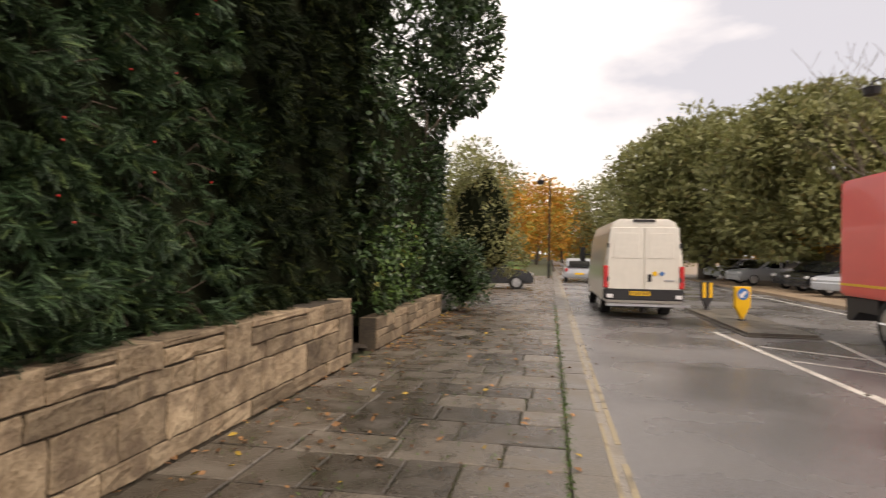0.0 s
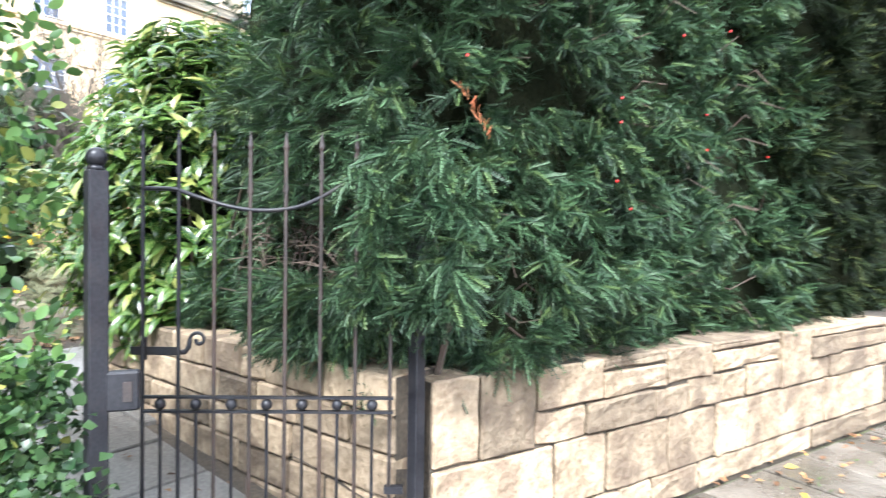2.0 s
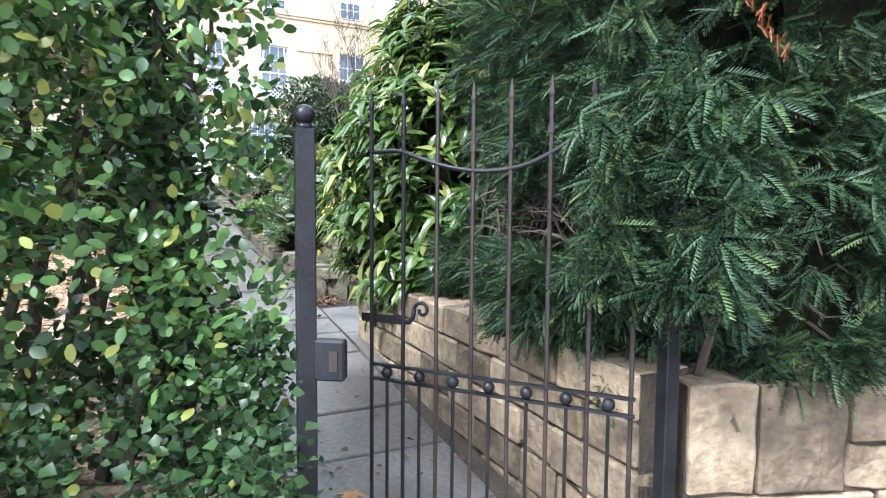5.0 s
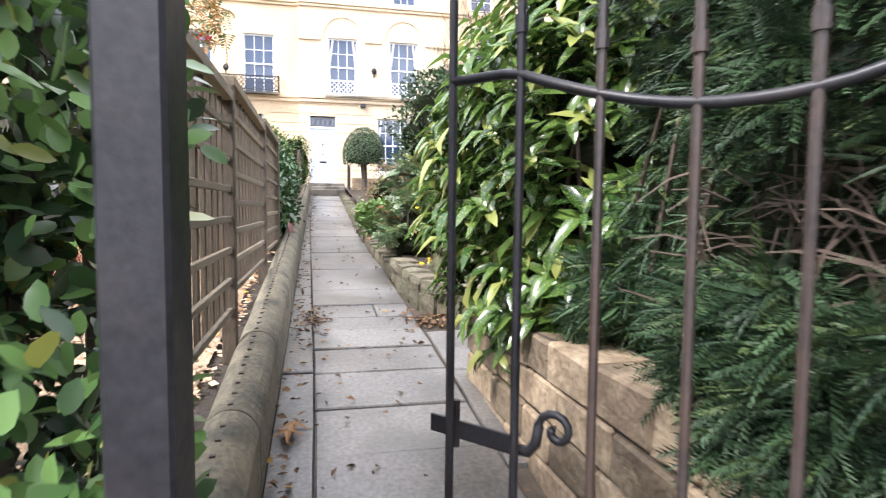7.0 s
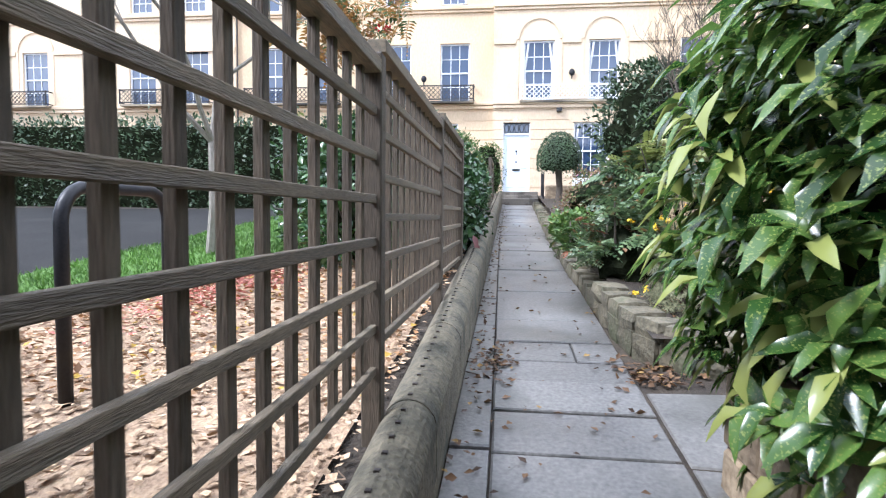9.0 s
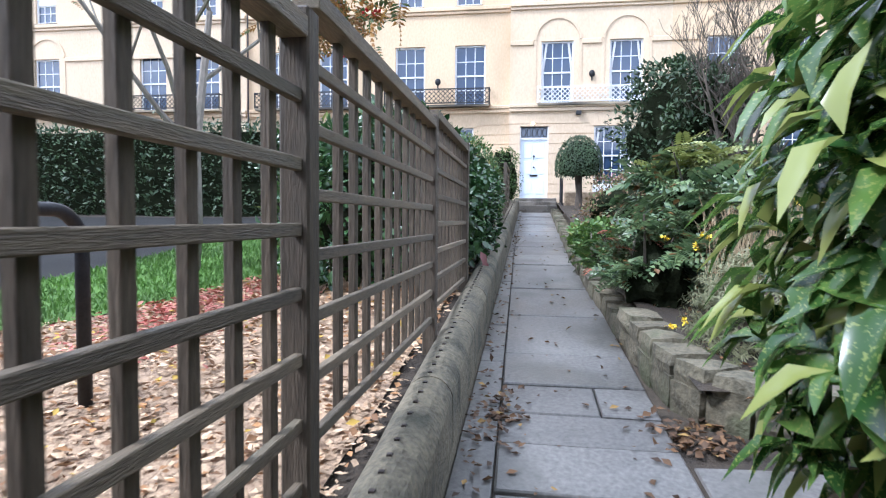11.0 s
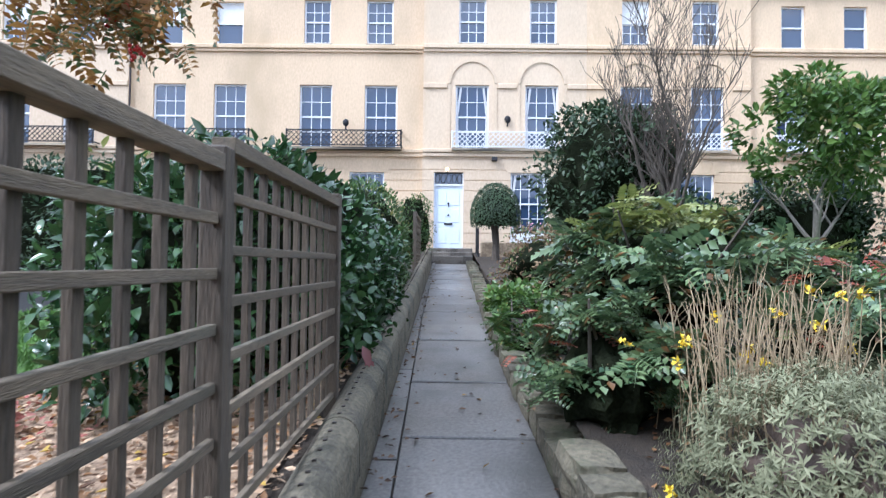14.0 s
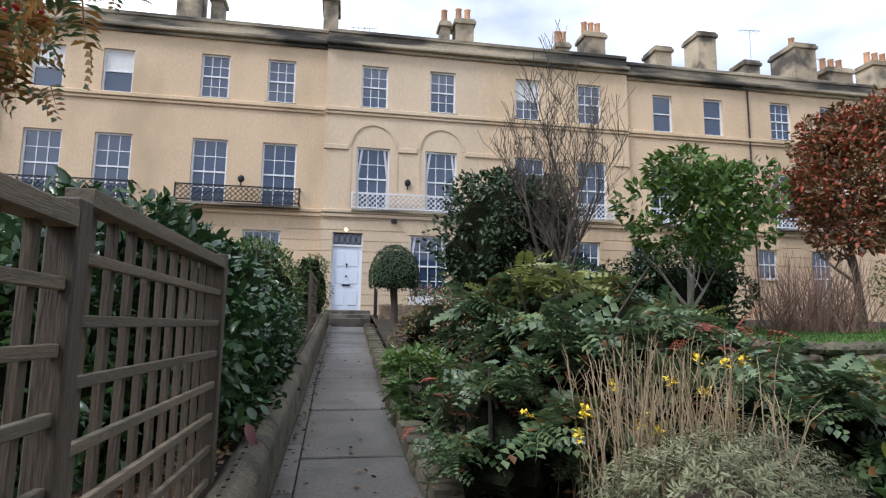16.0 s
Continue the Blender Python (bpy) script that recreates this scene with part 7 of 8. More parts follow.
tree("holm_oak", "tall dark tree above the far car park", (36, 24, 0), 5, 0.5, (36, 24, 9), (7, 7, 7), 26000, 0.5, SMALL, M["olive"], 73, clumps=90, csize=1.6, levels=1)
tree("bare_tree", "leafless tree at the far side of the road", (17.9, 17.2, 0), 4.6, 0.16, None, None, 0, 0, None, None, 74, "bark", levels=4, count=4, spread=0.75)
for s, mat in ((34, "autumn"), (40, "mahonia_gold")):
    q = street(14.5, s)
    tree("autumn_tree", "small orange-leafed tree by the parked cars", (q.x, q.y, 0), 1.2, 0.1, (q.x, q.y, 2.6), (1.4, 1.4, 1.2), 1400, 0.2, SMALL, M[mat], s, clumps=30, csize=0.4, levels=1)
shr = rng.uniform(0, 1, (1, 1))
for i in range(4):   # dark shrubs that close the street behind the far pavement
    q = street(20 + 3 * i, 46 + 9 * i)
    shrub("roadside_shrub", "dark shrubs behind the parked cars", (q.x, q.y, 1.5), (4, 4.5, 1.9), 2600, 0.3, SMALL, M["olive"], 40, 0.9)
sheet("park_grass", -14, 40, 30, 110, 8, 12, lambda x, y: -0.04, M["grass"], "green park grass beyond the side road", "grass", lambda x, y: -14 < (x * N.x + y * N.y) < -3.2 and (x * U.x + y * U.y) > 31)

# far woods that close the view
for i in range(26):
    s_, n_ = 118 + rng.uniform(0, 40), -70 + 7.5 * i
    q = street(n_, s_)
    p_, nn = lumps((q.x, q.y, 4.5), (7, 7, 6), 40, 2.2, 1500)
    d_, u_ = leaf_dirs(nn, 0.2, 0.6)
    tagged(cloud("far_wood", SMALL, p_, d_, u_, 1.3, M["olive"] if i % 3 else M["autumn"]), "distant wood in autumn colour", "trees", kind="stuff")

# lamps
for n_, s, h in ((-0.1, 38, 6.5), (10.2, 19.7, 7.0), (10.2, 48, 6.5)):
    lp = thing("street_lamp", "tall dark street lamp with a hanging lantern", "street lamp", "street lamps", at=at_street(n_, s))
    b = bmesh.new()
    tube(b, [(0, 0, -0.1), (0, 0, 0.9), (0, 0, 1.0), (0, 0, h)], [0.09, 0.09, 0.06, 0.045], 8)
    part("column", b, M["iron"], lp)
    b = bmesh.new()
    tube(b, [(0, 0, h - 0.3), (0.0, 0, h), (-0.3, 0, h + 0.12), (-0.6, 0, h)], 0.025, 6)
    part("arm", b, M["iron"], lp)
    b = bmesh.new()
    tube(b, [(-0.6, 0, h + 0.02), (-0.6, 0, h - 0.1), (-0.6, 0, h - 0.16), (-0.6, 0, h - 0.38), (-0.6, 0, h - 0.42)], [0.03, 0.07, 0.26, 0.22, 0.05], 10)
    part("lantern", b, M["iron"], lp, smooth=False)


def wheel(parent, x, y, r, w, rim="steel"):
    """A wheel whose axle runs along x."""
    b = bmesh.new()
    tube(b, [(x - w / 2, y, r), (x - w / 2 + 0.03, y, r), (x + w / 2 - 0.03, y, r), (x + w / 2, y, r)], [r * 0.9, r, r, r * 0.9], 20)
    tyre = part("wheel", b, M["rubber"], parent, smooth=False)
    for sx in (-1, 1):
        b = bmesh.new()
        tube(b, [(x + sx * (w / 2 - 0.01), y, r), (x + sx * (w / 2 + 0.012), y, r)], [r * 0.66, r * 0.6], 16)
        part("rim", b, M[rim], tyre)
        for k in range(5):
            b = bmesh.new()
            a = 2 * math.pi * k / 5
            tube(b, [(x + sx * (w / 2 + 0.016), y, r), (x + sx * (w / 2 + 0.016), y + 0.6 * r * math.cos(a), r + 0.6 * r * math.sin(a))], 0.03, 5)
            part("spoke", b, M[rim], tyre)
    return tyre


# white van going away
van = thing("delivery_van", "dirty white high-roof panel van on the wet road", "van", at=at_street(2.45, 16.1, -0.11, 1.0))
b = bmesh.new()
prof = [(-1.0, 0.42), (1.0, 0.42), (1.02, 0.9), (1.0, 1.55), (0.9, 2.3), (0.8, 2.58), (0.62, 2.68), (-0.62, 2.68), (-0.8, 2.58), (-0.9, 2.3), (-1.0, 1.55), (-1.02, 0.9)]
prism(b, prof, "y", 0.0, 4.7)
soften(b, 0.05, 2, 0.9)
part("body", b, M["van_white"], van, smooth=False)
b = bmesh.new()
prism(b, [(4.65, 0.4), (6.1, 0.4), (6.15, 1.0), (5.4, 1.3), (4.65, 2.35)], "x", -0.95, 0.95)
soften(b, 0.06, 2)
part("cab", b, M["van_white"], van)
for x0_, x1_ in ((-0.93, -0.012), (0.012, 0.93)):
    b = bmesh.new()
    s_ = -1 if x0_ < 0 else 1
    prism(b, [(x0_ if s_ < 0 else x0_, 0.72), (x1_, 0.72), (x1_, 1.5), (x1_ * (1 if s_ < 0 else 0.95), 2.45), (x0_ * (0.95 if s_ < 0 else 1), 2.45), (x0_, 1.5)], "y", -0.025, 0.005)
    soften(b, 0.012, 1)
    dr = part("rear_door", b, M["van_white"], van)
    b = bmesh.new()
    box(b, s_ * 0.45 - 0.33, s_ * 0.45 + 0.33, -0.034, -0.024, 1.62, 2.3)
    soften(b, 0.01, 1)
    part("door_panel", b, M["van_white"], dr)
    for z in (1.0, 1.9):
        b = bmesh.new()
        box(b, s_ * 0.93 - 0.03, s_ * 0.93 + 0.03, -0.05, -0.02, z, z + 0.12)
        part("hinge", b, M["plastic"], dr)
b = bmesh.new()
box(b, 0.1, 0.2, -0.045, -0.02, 1.0, 1.2)
soften(b, 0.015, 1)
part("door_handle", b, M["plastic"], van)
for s_ in (-1, 1):
    b = bmesh.new()
    box(b, s_ * 0.97 - 0.075, s_ * 0.97 + 0.06, -0.045, 0.12, 0.82, 1.42)
    soften(b, 0.02, 1)
    part("tail_lamp", b, M["tail"], van)
    b = bmesh.new()
    box(b, s_ * 0.88 - 0.08, s_ * 0.88 + 0.08, -0.12, -0.05, 0.56, 0.66)
    part("reflector", b, M["lens"], van)
    b = bmesh.new()
    tube(b, [(s_ * 1.0, 4.9, 1.7), (s_ * 1.25, 4.85, 1.7)], 0.03, 5)
    box(b, s_ * 1.25 - 0.09, s_ * 1.25 + 0.09, 4.78, 4.9, 1.45, 1.95)
    part("mirror", b, M["plastic"], van)
b = bmesh.new()
box(b, -1.02, 1.02, -0.06, 0.3, 0.5, 0.8)
soften(b, 0.03, 2)
part("bumper", b, M["plastic"], van)
b = bmesh.new()
box(b, -0.98, 1.12, -0.3, -0.05, 0.36, 0.42)
part("step_plate", b, M["steel"], van)
b = bmesh.new()
box(b, -0.36, 0.16, -0.075, -0.06, 0.63, 0.74)
plate = part("number_plate", b, M["yellow"], van)
for k in range(7):
    b = bmesh.new()
    x = -0.33 + 0.067 * k + (0.02 if k > 3 else 0)
    box(b, x, x + 0.036, -0.079, -0.074, 0.65, 0.72)
    part("character_bar", b, M["plastic"], plate)
b = bmesh.new()
box(b, -0.28, 0.28, -0.03, 0.03, 2.6, 2.66)
part("brake_lamp", b, M["plastic"], van)
for x, z, mt in ((0.28, 1.22, "yellow"), (0.46, 1.22, "blue")):
    b = bmesh.new()
    bmesh.ops.create_circle(b, cap_ends=True, segments=4 if mt == "blue" else 6, radius=0.07, matrix=Matrix.Translation((x, -0.036, z)) @ pose(0, 0, 0, 90))
    part("sticker", b, M[mt], van)
b = bmesh.new()
box(b, 0.52, 0.78, -0.036, -0.03, 1.02, 1.06)
part("badge_bar", b, M["steel"], van)
for x, y in ((-0.82, 1.5), (0.82, 1.5), (-0.85, 5.2), (0.85, 5.2)):
    wheel(van, x, y, 0.36, 0.3 if y < 2 else 0.22)
b = bmesh.new()
box(b, -0.8, 0.8, 0.1, 5.5, 0.3, 0.45)
part("chassis", b, M["plastic"], van)

# red lorry in the other lane
lorry = thing("box_lorry", "red box lorry with a yellow stripe and dark chassis", "lorry", at=at_street(6.1, 13.7, -0.11))
b = bmesh.new()
box(b, 0.0, 2.45, -6.6, 0.0, 0.92, 3.35)
soften(b, 0.05, 2)
part("box_body", b, M["red_paint"], lorry)
b = bmesh.new()
box(b, -0.006, 0.0, -6.5, -0.03, 1.14, 1.19)
part("stripe", b, M["yellow"], lorry, "thin yellow stripe")
b = bmesh.new()
box(b, 0.3, 2.15, -6.8, -0.3, 0.6, 0.92)
part("chassis", b, M["plastic"], lorry)
b = bmesh.new()
prism(b, [(-0.05, 0.9), (-0.12, 0.42), (-0.32, 0.42), (-0.6, 0.62), (-1.3, 0.62), (-1.3, 0.9)], "x", 0.1, 2.3)
part("underrun_guard", b, M["plastic"], lorry)
b = bmesh.new()
prism(b, [(-6.7, 0.5), (-8.4, 0.5), (-8.45, 1.5), (-8.2, 2.6), (-6.7, 2.7)], "x", 0.08, 2.37)
soften(b, 0.06, 2)
part("cab", b, M["red_paint"], lorry)
for x in (0.22, 2.2):
    for y in (-1.75, -7.6):
        wheel(lorry, x, y, 0.48, 0.3)


def car(name, label, m, paint, length=4.2, estate=False):
    c = thing(name, label, "car", at=m)
    h = 1.45
    b = bmesh.new()
    low = [(-0.5, 0.28), (0.5, 0.28), (0.5, 0.62), (0.46, 0.82), (0.22, 0.92), (-0.40, 0.95), (-0.485, 0.8), (-0.5, 0.55)]
    prism(b, [(p * length, z) for p, z in low], "x", -0.86, 0.86)
    soften(b, 0.07, 2)
    body = part("body", b, paint, c, smooth=False)
    b = bmesh.new()
    back = -0.46 if estate else -0.40
    cab = [(0.24, 0.9), (0.08, h - 0.04), (-0.05, h), (-0.28, h - 0.03), (back, 0.93)]
    prism(b, [(p * length, z) for p, z in cab], "x", -0.72, 0.72)
    soften(b, 0.05, 2)
    roof = part("roof", b, paint, c)
    for s_ in (-1, 1):
        b = bmesh.new()
        prism(b, [(0.18 * length, 0.95), (0.065 * length, h - 0.1), (-0.05 * length, h - 0.07), (-0.06 * length, 0.95)], "x", s_ * 0.722 - 0.004, s_ * 0.722 + 0.004)
        part("window", b, M["car_glass"], roof)
        b = bmesh.new()
        prism(b, [(-0.075 * length, 0.95), (-0.065 * length, h - 0.07), (-0.27 * length, h - 0.1), ((back + 0.04) * length, 0.97)], "x", s_ * 0.722 - 0.004, s_ * 0.722 + 0.004)
        part("window", b, M["car_glass"], roof)
        b = bmesh.new()
        box(b, s_ * 0.72 - 0.12, s_ * 0.72 + 0.08, 0.475 * length, 0.497 * length, 0.64, 0.76)
        soften(b, 0.02, 1)
        part("headlamp", b, M["lens"], c)
        b = bmesh.new()
        box(b, s_ * 0.74 - 0.1, s_ * 0.74 + 0.07, -0.503 * length, -0.47 * length, 0.66, 0.86)
        soften(b, 0.02, 1)
        part("tail_lamp", b, M["tail"], c)
        b = bmesh.new()
        box(b, s_ * 0.92 - 0.08, s_ * 0.92 + 0.08, 0.13 * length, 0.16 * length, 0.9, 1.03)
        soften(b, 0.02, 1)
        part("mirror", b, paint, c)
    b = bmesh.new()
    prism(b, [(0.235 * length, 0.94), (0.09 * length, h - 0.07), (0.1 * length, h - 0.06), (0.245 * length, 0.95)], "x", -0.66, 0.66)
    part("windscreen", b, M["car_glass"], roof)
    b = bmesh.new()
    box(b, -0.62, 0.62, (back - 0.004) * length, (back + 0.03) * length, 1.0, h - 0.14)
    part("rear_window", b, M["car_glass"], roof)
    b = bmesh.new()
    box(b, -0.26, 0.26, -0.508 * length, -0.498 * length, 0.48, 0.59)
    part("number_plate", b, M["yellow"], c)
    for x in (-0.76, 0.76):
        for y in (-0.3, 0.31):
            wheel(c, x, y * length, 0.32, 0.2)
    return c


q = Vector((6.0, 25.4, 0))
car("hatchback_car", "black hatchback car waiting at the side road", Matrix.Translation((5.9, 25.7, -0.02)) @ pose(0, 0, 0, 0, 0, -103), M["black_paint"], 4.0)
car("silver_car", "silver estate car going away along the road", at_street(1.7, 37.5, -0.11), M["silver_paint"], 4.4, True)
k_ = 0
for n_, s, paint, name in ((11.6, 35.5, "silver_paint", "grey parked car"), (12.6, 31.6, "black_paint", "dark parked car"), (12.4, 29.0, "black_paint", "black parked car"), (12.3, 26.4, "silver_paint", "silver parked car"), (12.4, 39.5, "black_paint", "dark parked car"), (12.2, 43, "silver_paint", "grey parked car")):
    tagged(car("parked_car", name + " on the far forecourt", at_street(n_ + 0.6, s, 0.02, 100 + 12 * (k_ % 2)), M[paint], 4.2, k_ % 2 == 0), group="parked cars")
    k_ += 1


# traffic island bollards
def shield(w, h):
    return [(-w / 2, h), (w / 2, h), (w / 2, h * 0.42), (0, 0), (-w / 2, h * 0.42)]


bo = thing("keep_left_bollard", "yellow shield bollard with a blue arrow sign", "bollard", at=at_street(4.8, 15.8, -0.02, 12))
b = bmesh.new()
prism(b, shield(0.4, 0.86), "y", -0.06, 0.06)
soften(b, 0.012, 1)
part("shell", b, M["yellow"], bo)
b = bmesh.new()
bmesh.ops.create_circle(b, cap_ends=True, segments=24, radius=0.15, matrix=Matrix.Translation((0.0, -0.064, 0.67)) @ pose(0, 0, 0, 90))
disc = part("sign_disc", b, M["blue"], bo)
b = bmesh.new()
arrow = [(-0.09, -0.09), (0.03, -0.09), (-0.005, -0.055), (0.09, 0.04), (0.04, 0.09), (-0.055, -0.005), (-0.09, 0.03)]
prism(b, [(p, z + 0.67) for p, z in arrow], "y", -0.07, -0.066)
part("arrow", b, M["white"], disc)
b = bmesh.new()
tube(b, [(0, 0, -0.02), (0, 0, 0.03)], [0.12, 0.1], 10)
part("base", b, M["plastic"], bo)
bo = thing("striped_bollard", "black and yellow striped shield bollard", "bollard", at=at_street(4.66, 18.6, -0.02, 12))
b = bmesh.new()
prism(b, shield(0.36, 0.86), "y", -0.06, 0.06)
soften(b, 0.012, 1)
part("shell", b, M["plastic"], bo)
for x in (-0.1, 0.1):
    b = bmesh.new()
    box(b, x - 0.045, x + 0.045, -0.066, -0.06, 0.36, 0.82)
    part("stripe", b, M["yellow"], bo)
b = bmesh.new()
tube(b, [(0, 0, -0.02), (0, 0, 0.03)], [0.12, 0.1], 10)
part("base", b, M["plastic"], bo)

# villa behind the trees
villa = thing("villa", "pale stone villa behind the far trees", "house")
m_ = at_street(34, 48, 0, 20)
b = bmesh.new()
box(b, 0, 9, 0, 16, 0, 7, m_)
part("wall", b, M["bath_pale"], villa)
b = bmesh.new()
prism(b, [(-0.4, 7), (9.4, 7), (4.5, 9.5)], "y", -0.4, 16.4)
part("roof", b, M["slate"], villa, at=m_)
for y in (2, 5, 8, 11, 14):
    for z in (1.0, 4.2):
        b = bmesh.new()
        box(b, -0.05, 0.02, y - 0.5, y + 0.5, z, z + 1.7, m_)
        part("window", b, M["glass"], villa)


# ---- paving ----
def flagstone(bm, pts, z_of, top, thick, rnd):
    """A stone with a slightly worn edge; pts is its outline in plan."""
    c = sum((Vector(p) for p in pts), Vector((0, 0))) / len(pts)
    inner = [Vector(p) + (c - Vector(p)).normalized() * 0.012 for p in pts]
    tilt = rnd.uniform(-0.004, 0.004)
    lo = [bm.verts.new((p[0], p[1], z_of(p[0]) - thick)) for p in pts]
    mid = [bm.verts.new((p[0], p[1], z_of(p[0]) + top - 0.008 + tilt)) for p in pts]
    hi = [bm.verts.new((p.x, p.y, z_of(p.x) + top + tilt)) for p in inner]
    k = len(pts)
    for i in range(k):
        j = (i + 1) % k
        bm.faces.new((lo[i], lo[j], mid[j], mid[i]))
        bm.faces.new((mid[i], mid[j], hi[j], hi[i]))
    bm.faces.new(hi)
    bmesh.ops.recalc_face_normals(bm, faces=bm.faces[:])


rnd = random.Random(21)


def drift(x):
    """The path bears slightly towards the coping as it climbs."""
    return 0.015 * max(0.0, min(8.0, -x - 5.2))


joints = [-2.32, -2.9, -3.45, -3.98, -4.49, -5.01, -5.54, -6.0, -6.45, -6.82, -7.24, -7.84, -8.95, -10.16, -11.0, -11.8, -12.7, -13.7]
while joints[-1] > -21.2:
    joints.append(joints[-1] - rnd.uniform(0.6, 1.1))
for x, x2 in zip(joints, joints[1:]):
    cut = [1.325, 2.195]
    if abs(x + 6.82) < 0.01 or (x < -14 and rnd.random() < 0.3):
        cut = [1.325, 1.88, 2.195]
    for a, c in zip(cut, cut[1:]):
        b = bmesh.new()
        g, h_ = 0.009, 0.003
        skew = rnd.uniform(-0.012, 0.012)
        flagstone(b, [(x - g + skew, a + h_ - drift(x)), (x2 + g, a + h_ - drift(x2)), (x2 + g + skew, c - h_ - drift(x2)), (x - g, c - h_ - drift(x))], path_z, rnd.uniform(-0.007, 0.007), 0.06, rnd)
        part("slab", b, M["slab"], path)
x = -2.3
while x > -21.3:   # narrow strip beside the coping wall
    L = rnd.uniform(0.7, 1.2)
    b = bmesh.new()
    flagstone(b, [(x - 0.006, 1.12), (x - L + 0.006, 1.12), (x - L + 0.006, 1.319 - drift(x - L)), (x - 0.006, 1.319 - drift(x))], path_z, rnd.uniform(-0.012, -0.002), 0.06, rnd)
    part("slab", b, M["slab"], path)
    x -= L
for pts in ([(-5.5, 2.205), (-6.33, 2.2), (-6.38, 2.95), (-5.45, 2.95)], [(-4.3, 2.205), (-5.485, 2.205), (-5.44, 2.9), (-4.3, 2.36)]):
    b = bmesh.new()
    flagstone(b, pts, path_z, 0.0, 0.06, rnd)
    part("slab", b, M["slab"], path)

# pavement flags: rows across, the nearest as single stones, the rest joined
rnd = random.Random(8)
rest = bmesh.new()
s, made = -6.0, 0
while s < 42:
    depth = rnd.uniform(0.42, 0.68)
    n_ = WALL_N + 0.01
    while n_ < KERB_N - 0.31:
        w_ = rnd.uniform(0.4, 0.95)
        if KERB_N - 0.305 - (n_ + w_) < 0.3:
            w_ = KERB_N - 0.305 - n_
        g = 0.009
        cr = [(n_ + g, s + g), (n_ + w_ - g, s + g + rnd.uniform(-0.01, 0.01)), (n_ + w_ - g, s + depth - g), (n_ + g, s + depth - g + rnd.uniform(-0.01, 0.01))]
        pts = [(q.x, q.y) for q in (street(*c) for c in cr)]
        single = 0.5 < s < 22 and made < 290
        b = bmesh.new() if single else rest
        z = rnd.uniform(-0.007, 0.007)
        c = sum((Vector(p) for p in pts), Vector((0, 0))) / 4
        lo = [b.verts.new((*p, -0.06)) for p in pts]
        hi = [b.verts.new((p[0], p[1], z - 0.008)) for p in pts]
        ins = [b.verts.new((*(Vector(p) + (c - Vector(p)).normalized() * 0.016), z)) for p in pts]
        for i in range(4):
            j = (i + 1) % 4
            b.faces.new((lo[i], lo[j], hi[j], hi[i]))
            b.faces.new((hi[i], hi[j], ins[j], ins[i]))
        b.faces.new(ins)
        if single:
            bmesh.ops.recalc_face_normals(b, faces=b.faces[:])
            part("flagstone", b, M["flag"], pavement)
            made += 1
        n_ += w_
    s += depth
bmesh.ops.recalc_face_normals(rest, faces=rest.faces[:])
tagged(part("flagstones", rest, surface("flagstone_far", (0.06, 0.053, 0.046), (0.15, 0.13, 0.105), 0.34, 2.2, 45, 0.25, vary=0.3, island=True, rough_var=0.2), pavement), kind="stuff")


p = np.array([street(KERB_N - 0.305 + rnd.gauss(0, 0.028), 2 + 16 * rnd.random() ** 1.4, -0.005) for _ in range(1900)] + [street(rnd.uniform(-2.6, 0.1), rnd.uniform(1.5, 9), -0.012) for _ in range(900)])
d_ = np.tile(np.array([0, 0, 1.0]), (len(p), 1)) + 0.8 * rng.normal(size=(len(p), 3))
tagged(cloud("pavement_moss", leaf_shape(0.25, 0.1, 0.3), p, d_, unit(len(p)), 0.035 * rng.uniform(0.5, 1.5, len(p)), M["blade"]), "moss and grass tufts in the pavement joints", "moss", kind="stuff")


# ---- fallen leaves, wood chips, grass ----
def litter(name, label, pts, size, shape, material, category="leaves"):
    k = len(pts)
    d = unit(k) * np.array([1, 1, 0.15])
    up = np.tile(up3, (k, 1)) + 0.35 * rng.normal(size=(k, 3))
    ob = cloud(name, shape, pts, d, up, size * rng.uniform(0.5, 1.3, k), material)
    return tagged(ob, label, category, kind="stuff")


LITTER = leaf_shape(0.6, 0.25, -0.1)
p = np.array([street(WALL_N + 3.05 * rnd.random() ** 1.5, rnd.uniform(1.5, 26), 0.014) for _ in range(1100)])
litter("fallen_leaves", "yellow and brown fallen leaves on the wet pavement", p, 0.07, LITTER, M["fallen"])
p = np.array([street(rnd.uniform(-2.6, 2.2), rnd.uniform(9, 26), 0.02) if rnd.random() < 0.2 else street(WALL_N + 0.1 + abs(rnd.gauss(0, 0.35)), rnd.uniform(9, 17), 0.015) for _ in range(500)])
p[:, 2] = np.where((p @ np.array(N)) > KERB_N, -0.1, p[:, 2])
litter("fallen_leaves", "drift of brown leaves below the far hedge", p, 0.06, LITTER, M["fallen"])
p = []
for _ in range(700):
    x = -3 - 17 * rnd.random() ** 1.6
    y = 1.14 + abs(rnd.gauss(0, 0.09)) if rnd.random() < 0.6 else rnd.uniform(1.15, 2.2)
    if rnd.random() < 0.2:
        x, y = -6.75 + rnd.gauss(0, 0.18), 1.3 + rnd.gauss(0, 0.09)
    p.append((x, y, path_z(x) + 0.012))
litter("fallen_leaves", "curled brown fallen leaves on the garden path", np.array(p), 0.05, LITTER, M["fallen_dark"])
p = []
for _ in range(420):
    x, y = rnd.uniform(-14, -6.4), 2.5 + abs(rnd.gauss(0, 0.5))
    p.append((x, y, right_z(x, y) + 0.012))
litter("fallen_leaves", "brown dead leaves on the soil of the planted bed", np.array(p), 0.055, LITTER, M["fallen"])
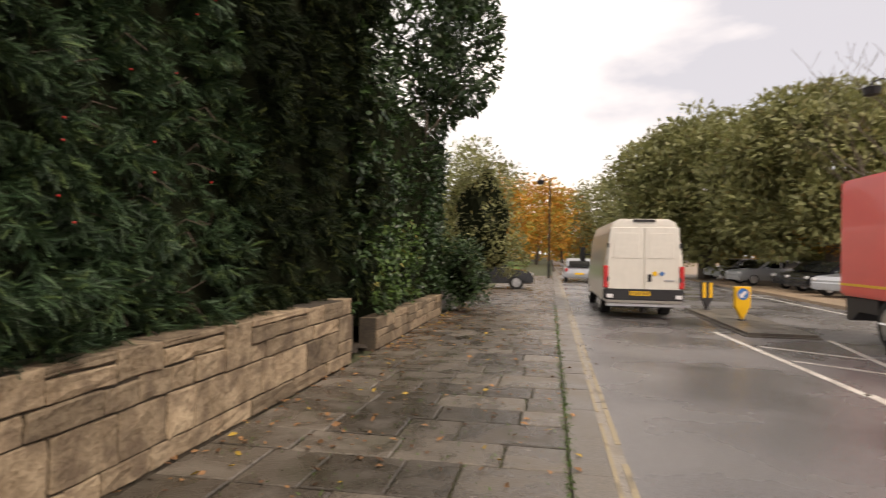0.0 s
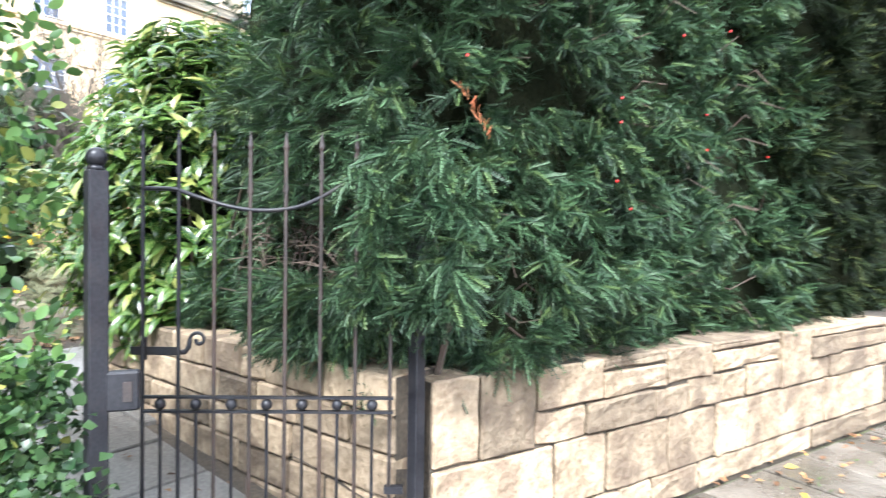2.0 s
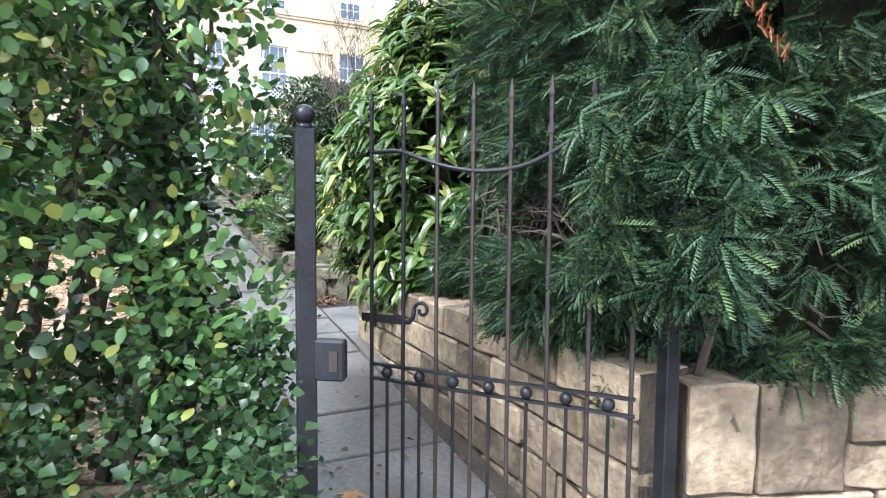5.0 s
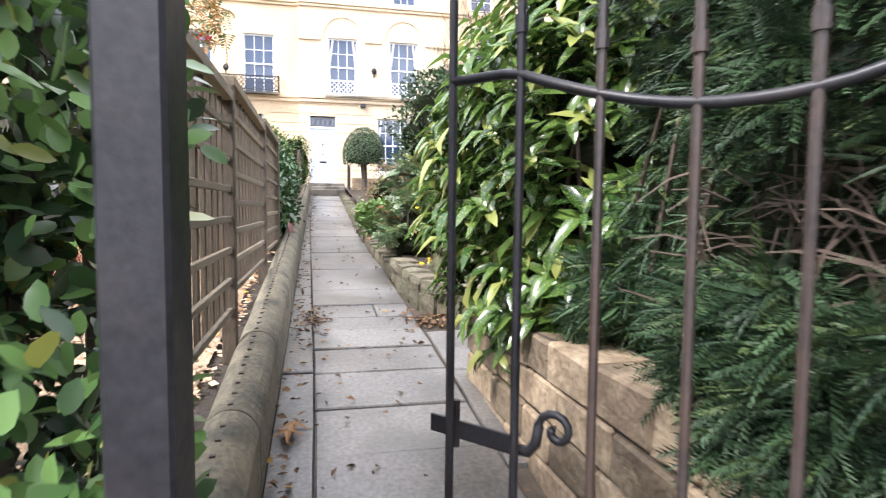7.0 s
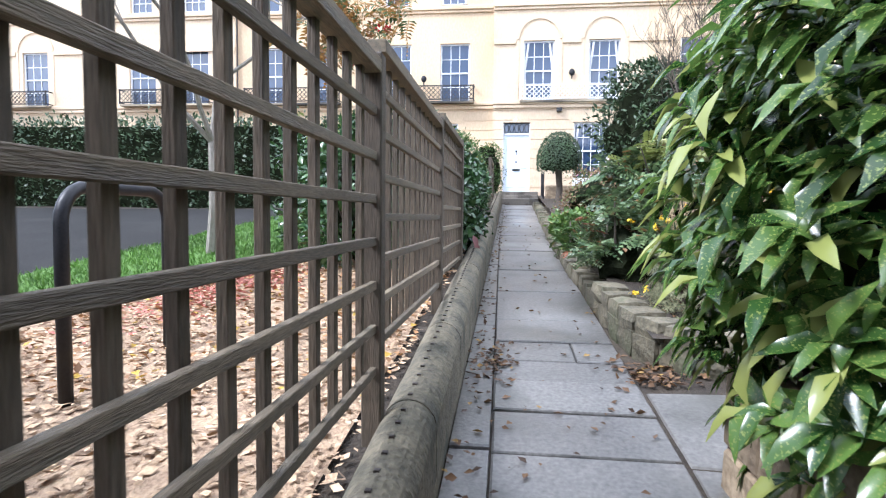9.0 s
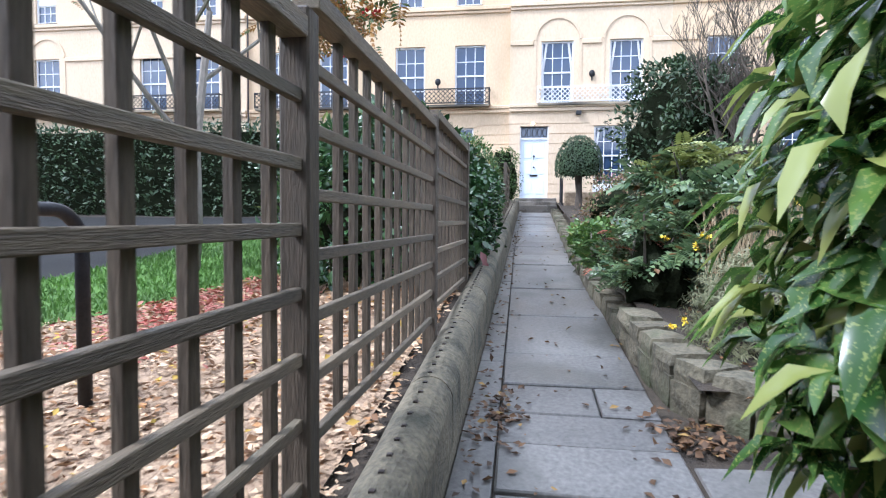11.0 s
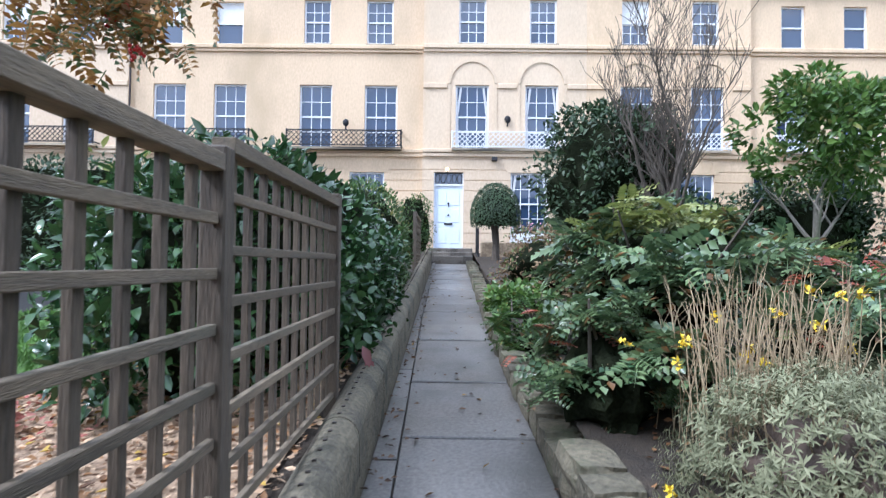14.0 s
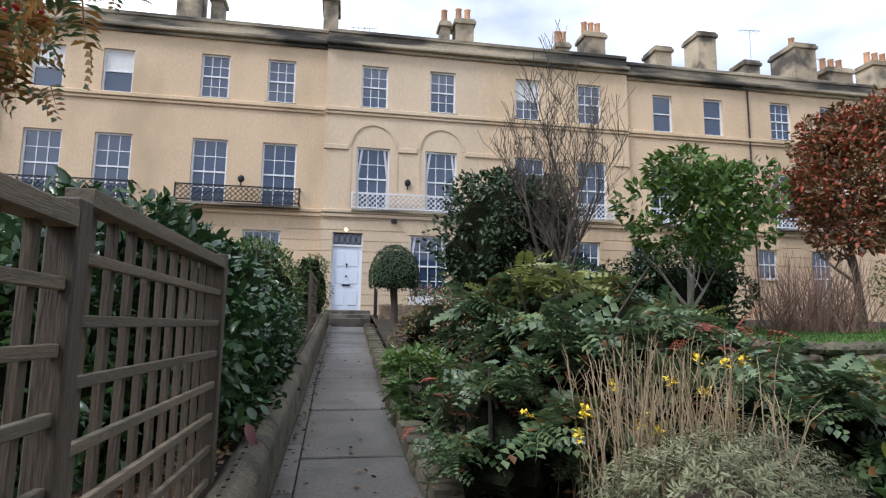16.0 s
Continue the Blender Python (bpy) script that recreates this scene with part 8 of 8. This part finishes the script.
p = np.array([(x, y, path_z(x) + 0.014) for x, y in ((-6.45 - 0.4 * abs(rnd.gauss(0, 0.5)), 2.3 + 0.14 * rnd.gauss(0, 1)) for _ in range(170))])
litter("fallen_leaves", "brown leaves gathered at the bed edging", p, 0.06, LITTER, M["fallen_dark"])
star = [(0.03 * math.cos(a) if i % 2 else 0.1 * math.cos(a), 0.03 * math.sin(a) if i % 2 else 0.1 * math.sin(a)) for i, a in enumerate([2 * math.pi * k / 10 for k in range(10)])]
for x, y in ((-4.75, 1.22), (-4.68, 1.2), (-3.05, 1.55)):
    b = bmesh.new()
    ctr = b.verts.new((x, y, path_z(x) + 0.05))
    ring = [b.verts.new((x + px, y + py, path_z(x) + 0.02 + 0.03 * (i % 2))) for i, (px, py) in enumerate(star)]
    for i in range(10):
        b.faces.new((ctr, ring[i], ring[(i + 1) % 10]))
    tagged(part("maple_leaf", b, M["fallen"]), "large orange-brown fallen leaf on the path", "leaf", "large fallen leaves")
p = np.array([(x, y, left_z(x, y) + 0.035) for x, y in ((rnd.uniform(-10, -3.2), rnd.uniform(-2.1, 0.86)) for _ in range(14000)) if behind_wall(x, y) and not lawn_band(x, y)])
litter("wood_chips", "loose pale wood chips in the bed behind the trellis", p, 0.055, leaf_shape(0.5, 0.0, 0.0), M["chips"], "mulch")
p = np.array([(x, y, left_z(x, y) + 0.05) for x, y in ((rnd.uniform(-10, -5.2), rnd.uniform(-2.2, 0.86)) for _ in range(3200)) if not lawn_band(x, y)])
litter("fallen_leaves", "brown and pinkish leaves lying on the wood chips", p, 0.05, LITTER, M["fallen"])
p = np.array([(x, y, left_z(x, y) + 0.05) for x, y in ((-7.6 + rnd.gauss(0, 0.7), -1.0 + rnd.gauss(0, 0.3)) for _ in range(1500)) if not lawn_band(x, y)])
litter("fallen_leaves", "patch of red leaves by the lawn edge", p, 0.05, LITTER, M["fallen_red"])


def turf(name, label, k, x0, x1, y0, y1, h, keep):
    q = [(x, y) for x, y in zip(rng.uniform(x0, x1, k), rng.uniform(y0, y1, k)) if keep(x, y)]
    p = np.array([(x, y, h(x, y)) for x, y in q])
    d = np.tile(up3, (len(p), 1)) + 0.45 * rng.normal(size=(len(p), 3))
    return tagged(cloud(name, leaf_shape(0.22, 0.1, 0.3), p, d, unit(len(p)), 0.06 * rng.uniform(0.6, 1.4, len(p)), M["blade"]), label, "grass", kind="stuff")


turf("grass", "short green lawn grass", 30000, -14, -6.5, -3.3, 0.3, lambda x, y: left_z(x, y) + 0.02, lawn_band)
turf("grass", "short green lawn grass by the bed", 26000, -13, -6.6, 5, 12, lambda x, y: right_z(x, y) + 0.02, lambda x, y: True)
turf("grass", "short green grass of the raised lawn", 16000, -18.2, -13.6, 4.6, 18, lambda x, y: right_z(x, y) + 0.02, lambda x, y: True)
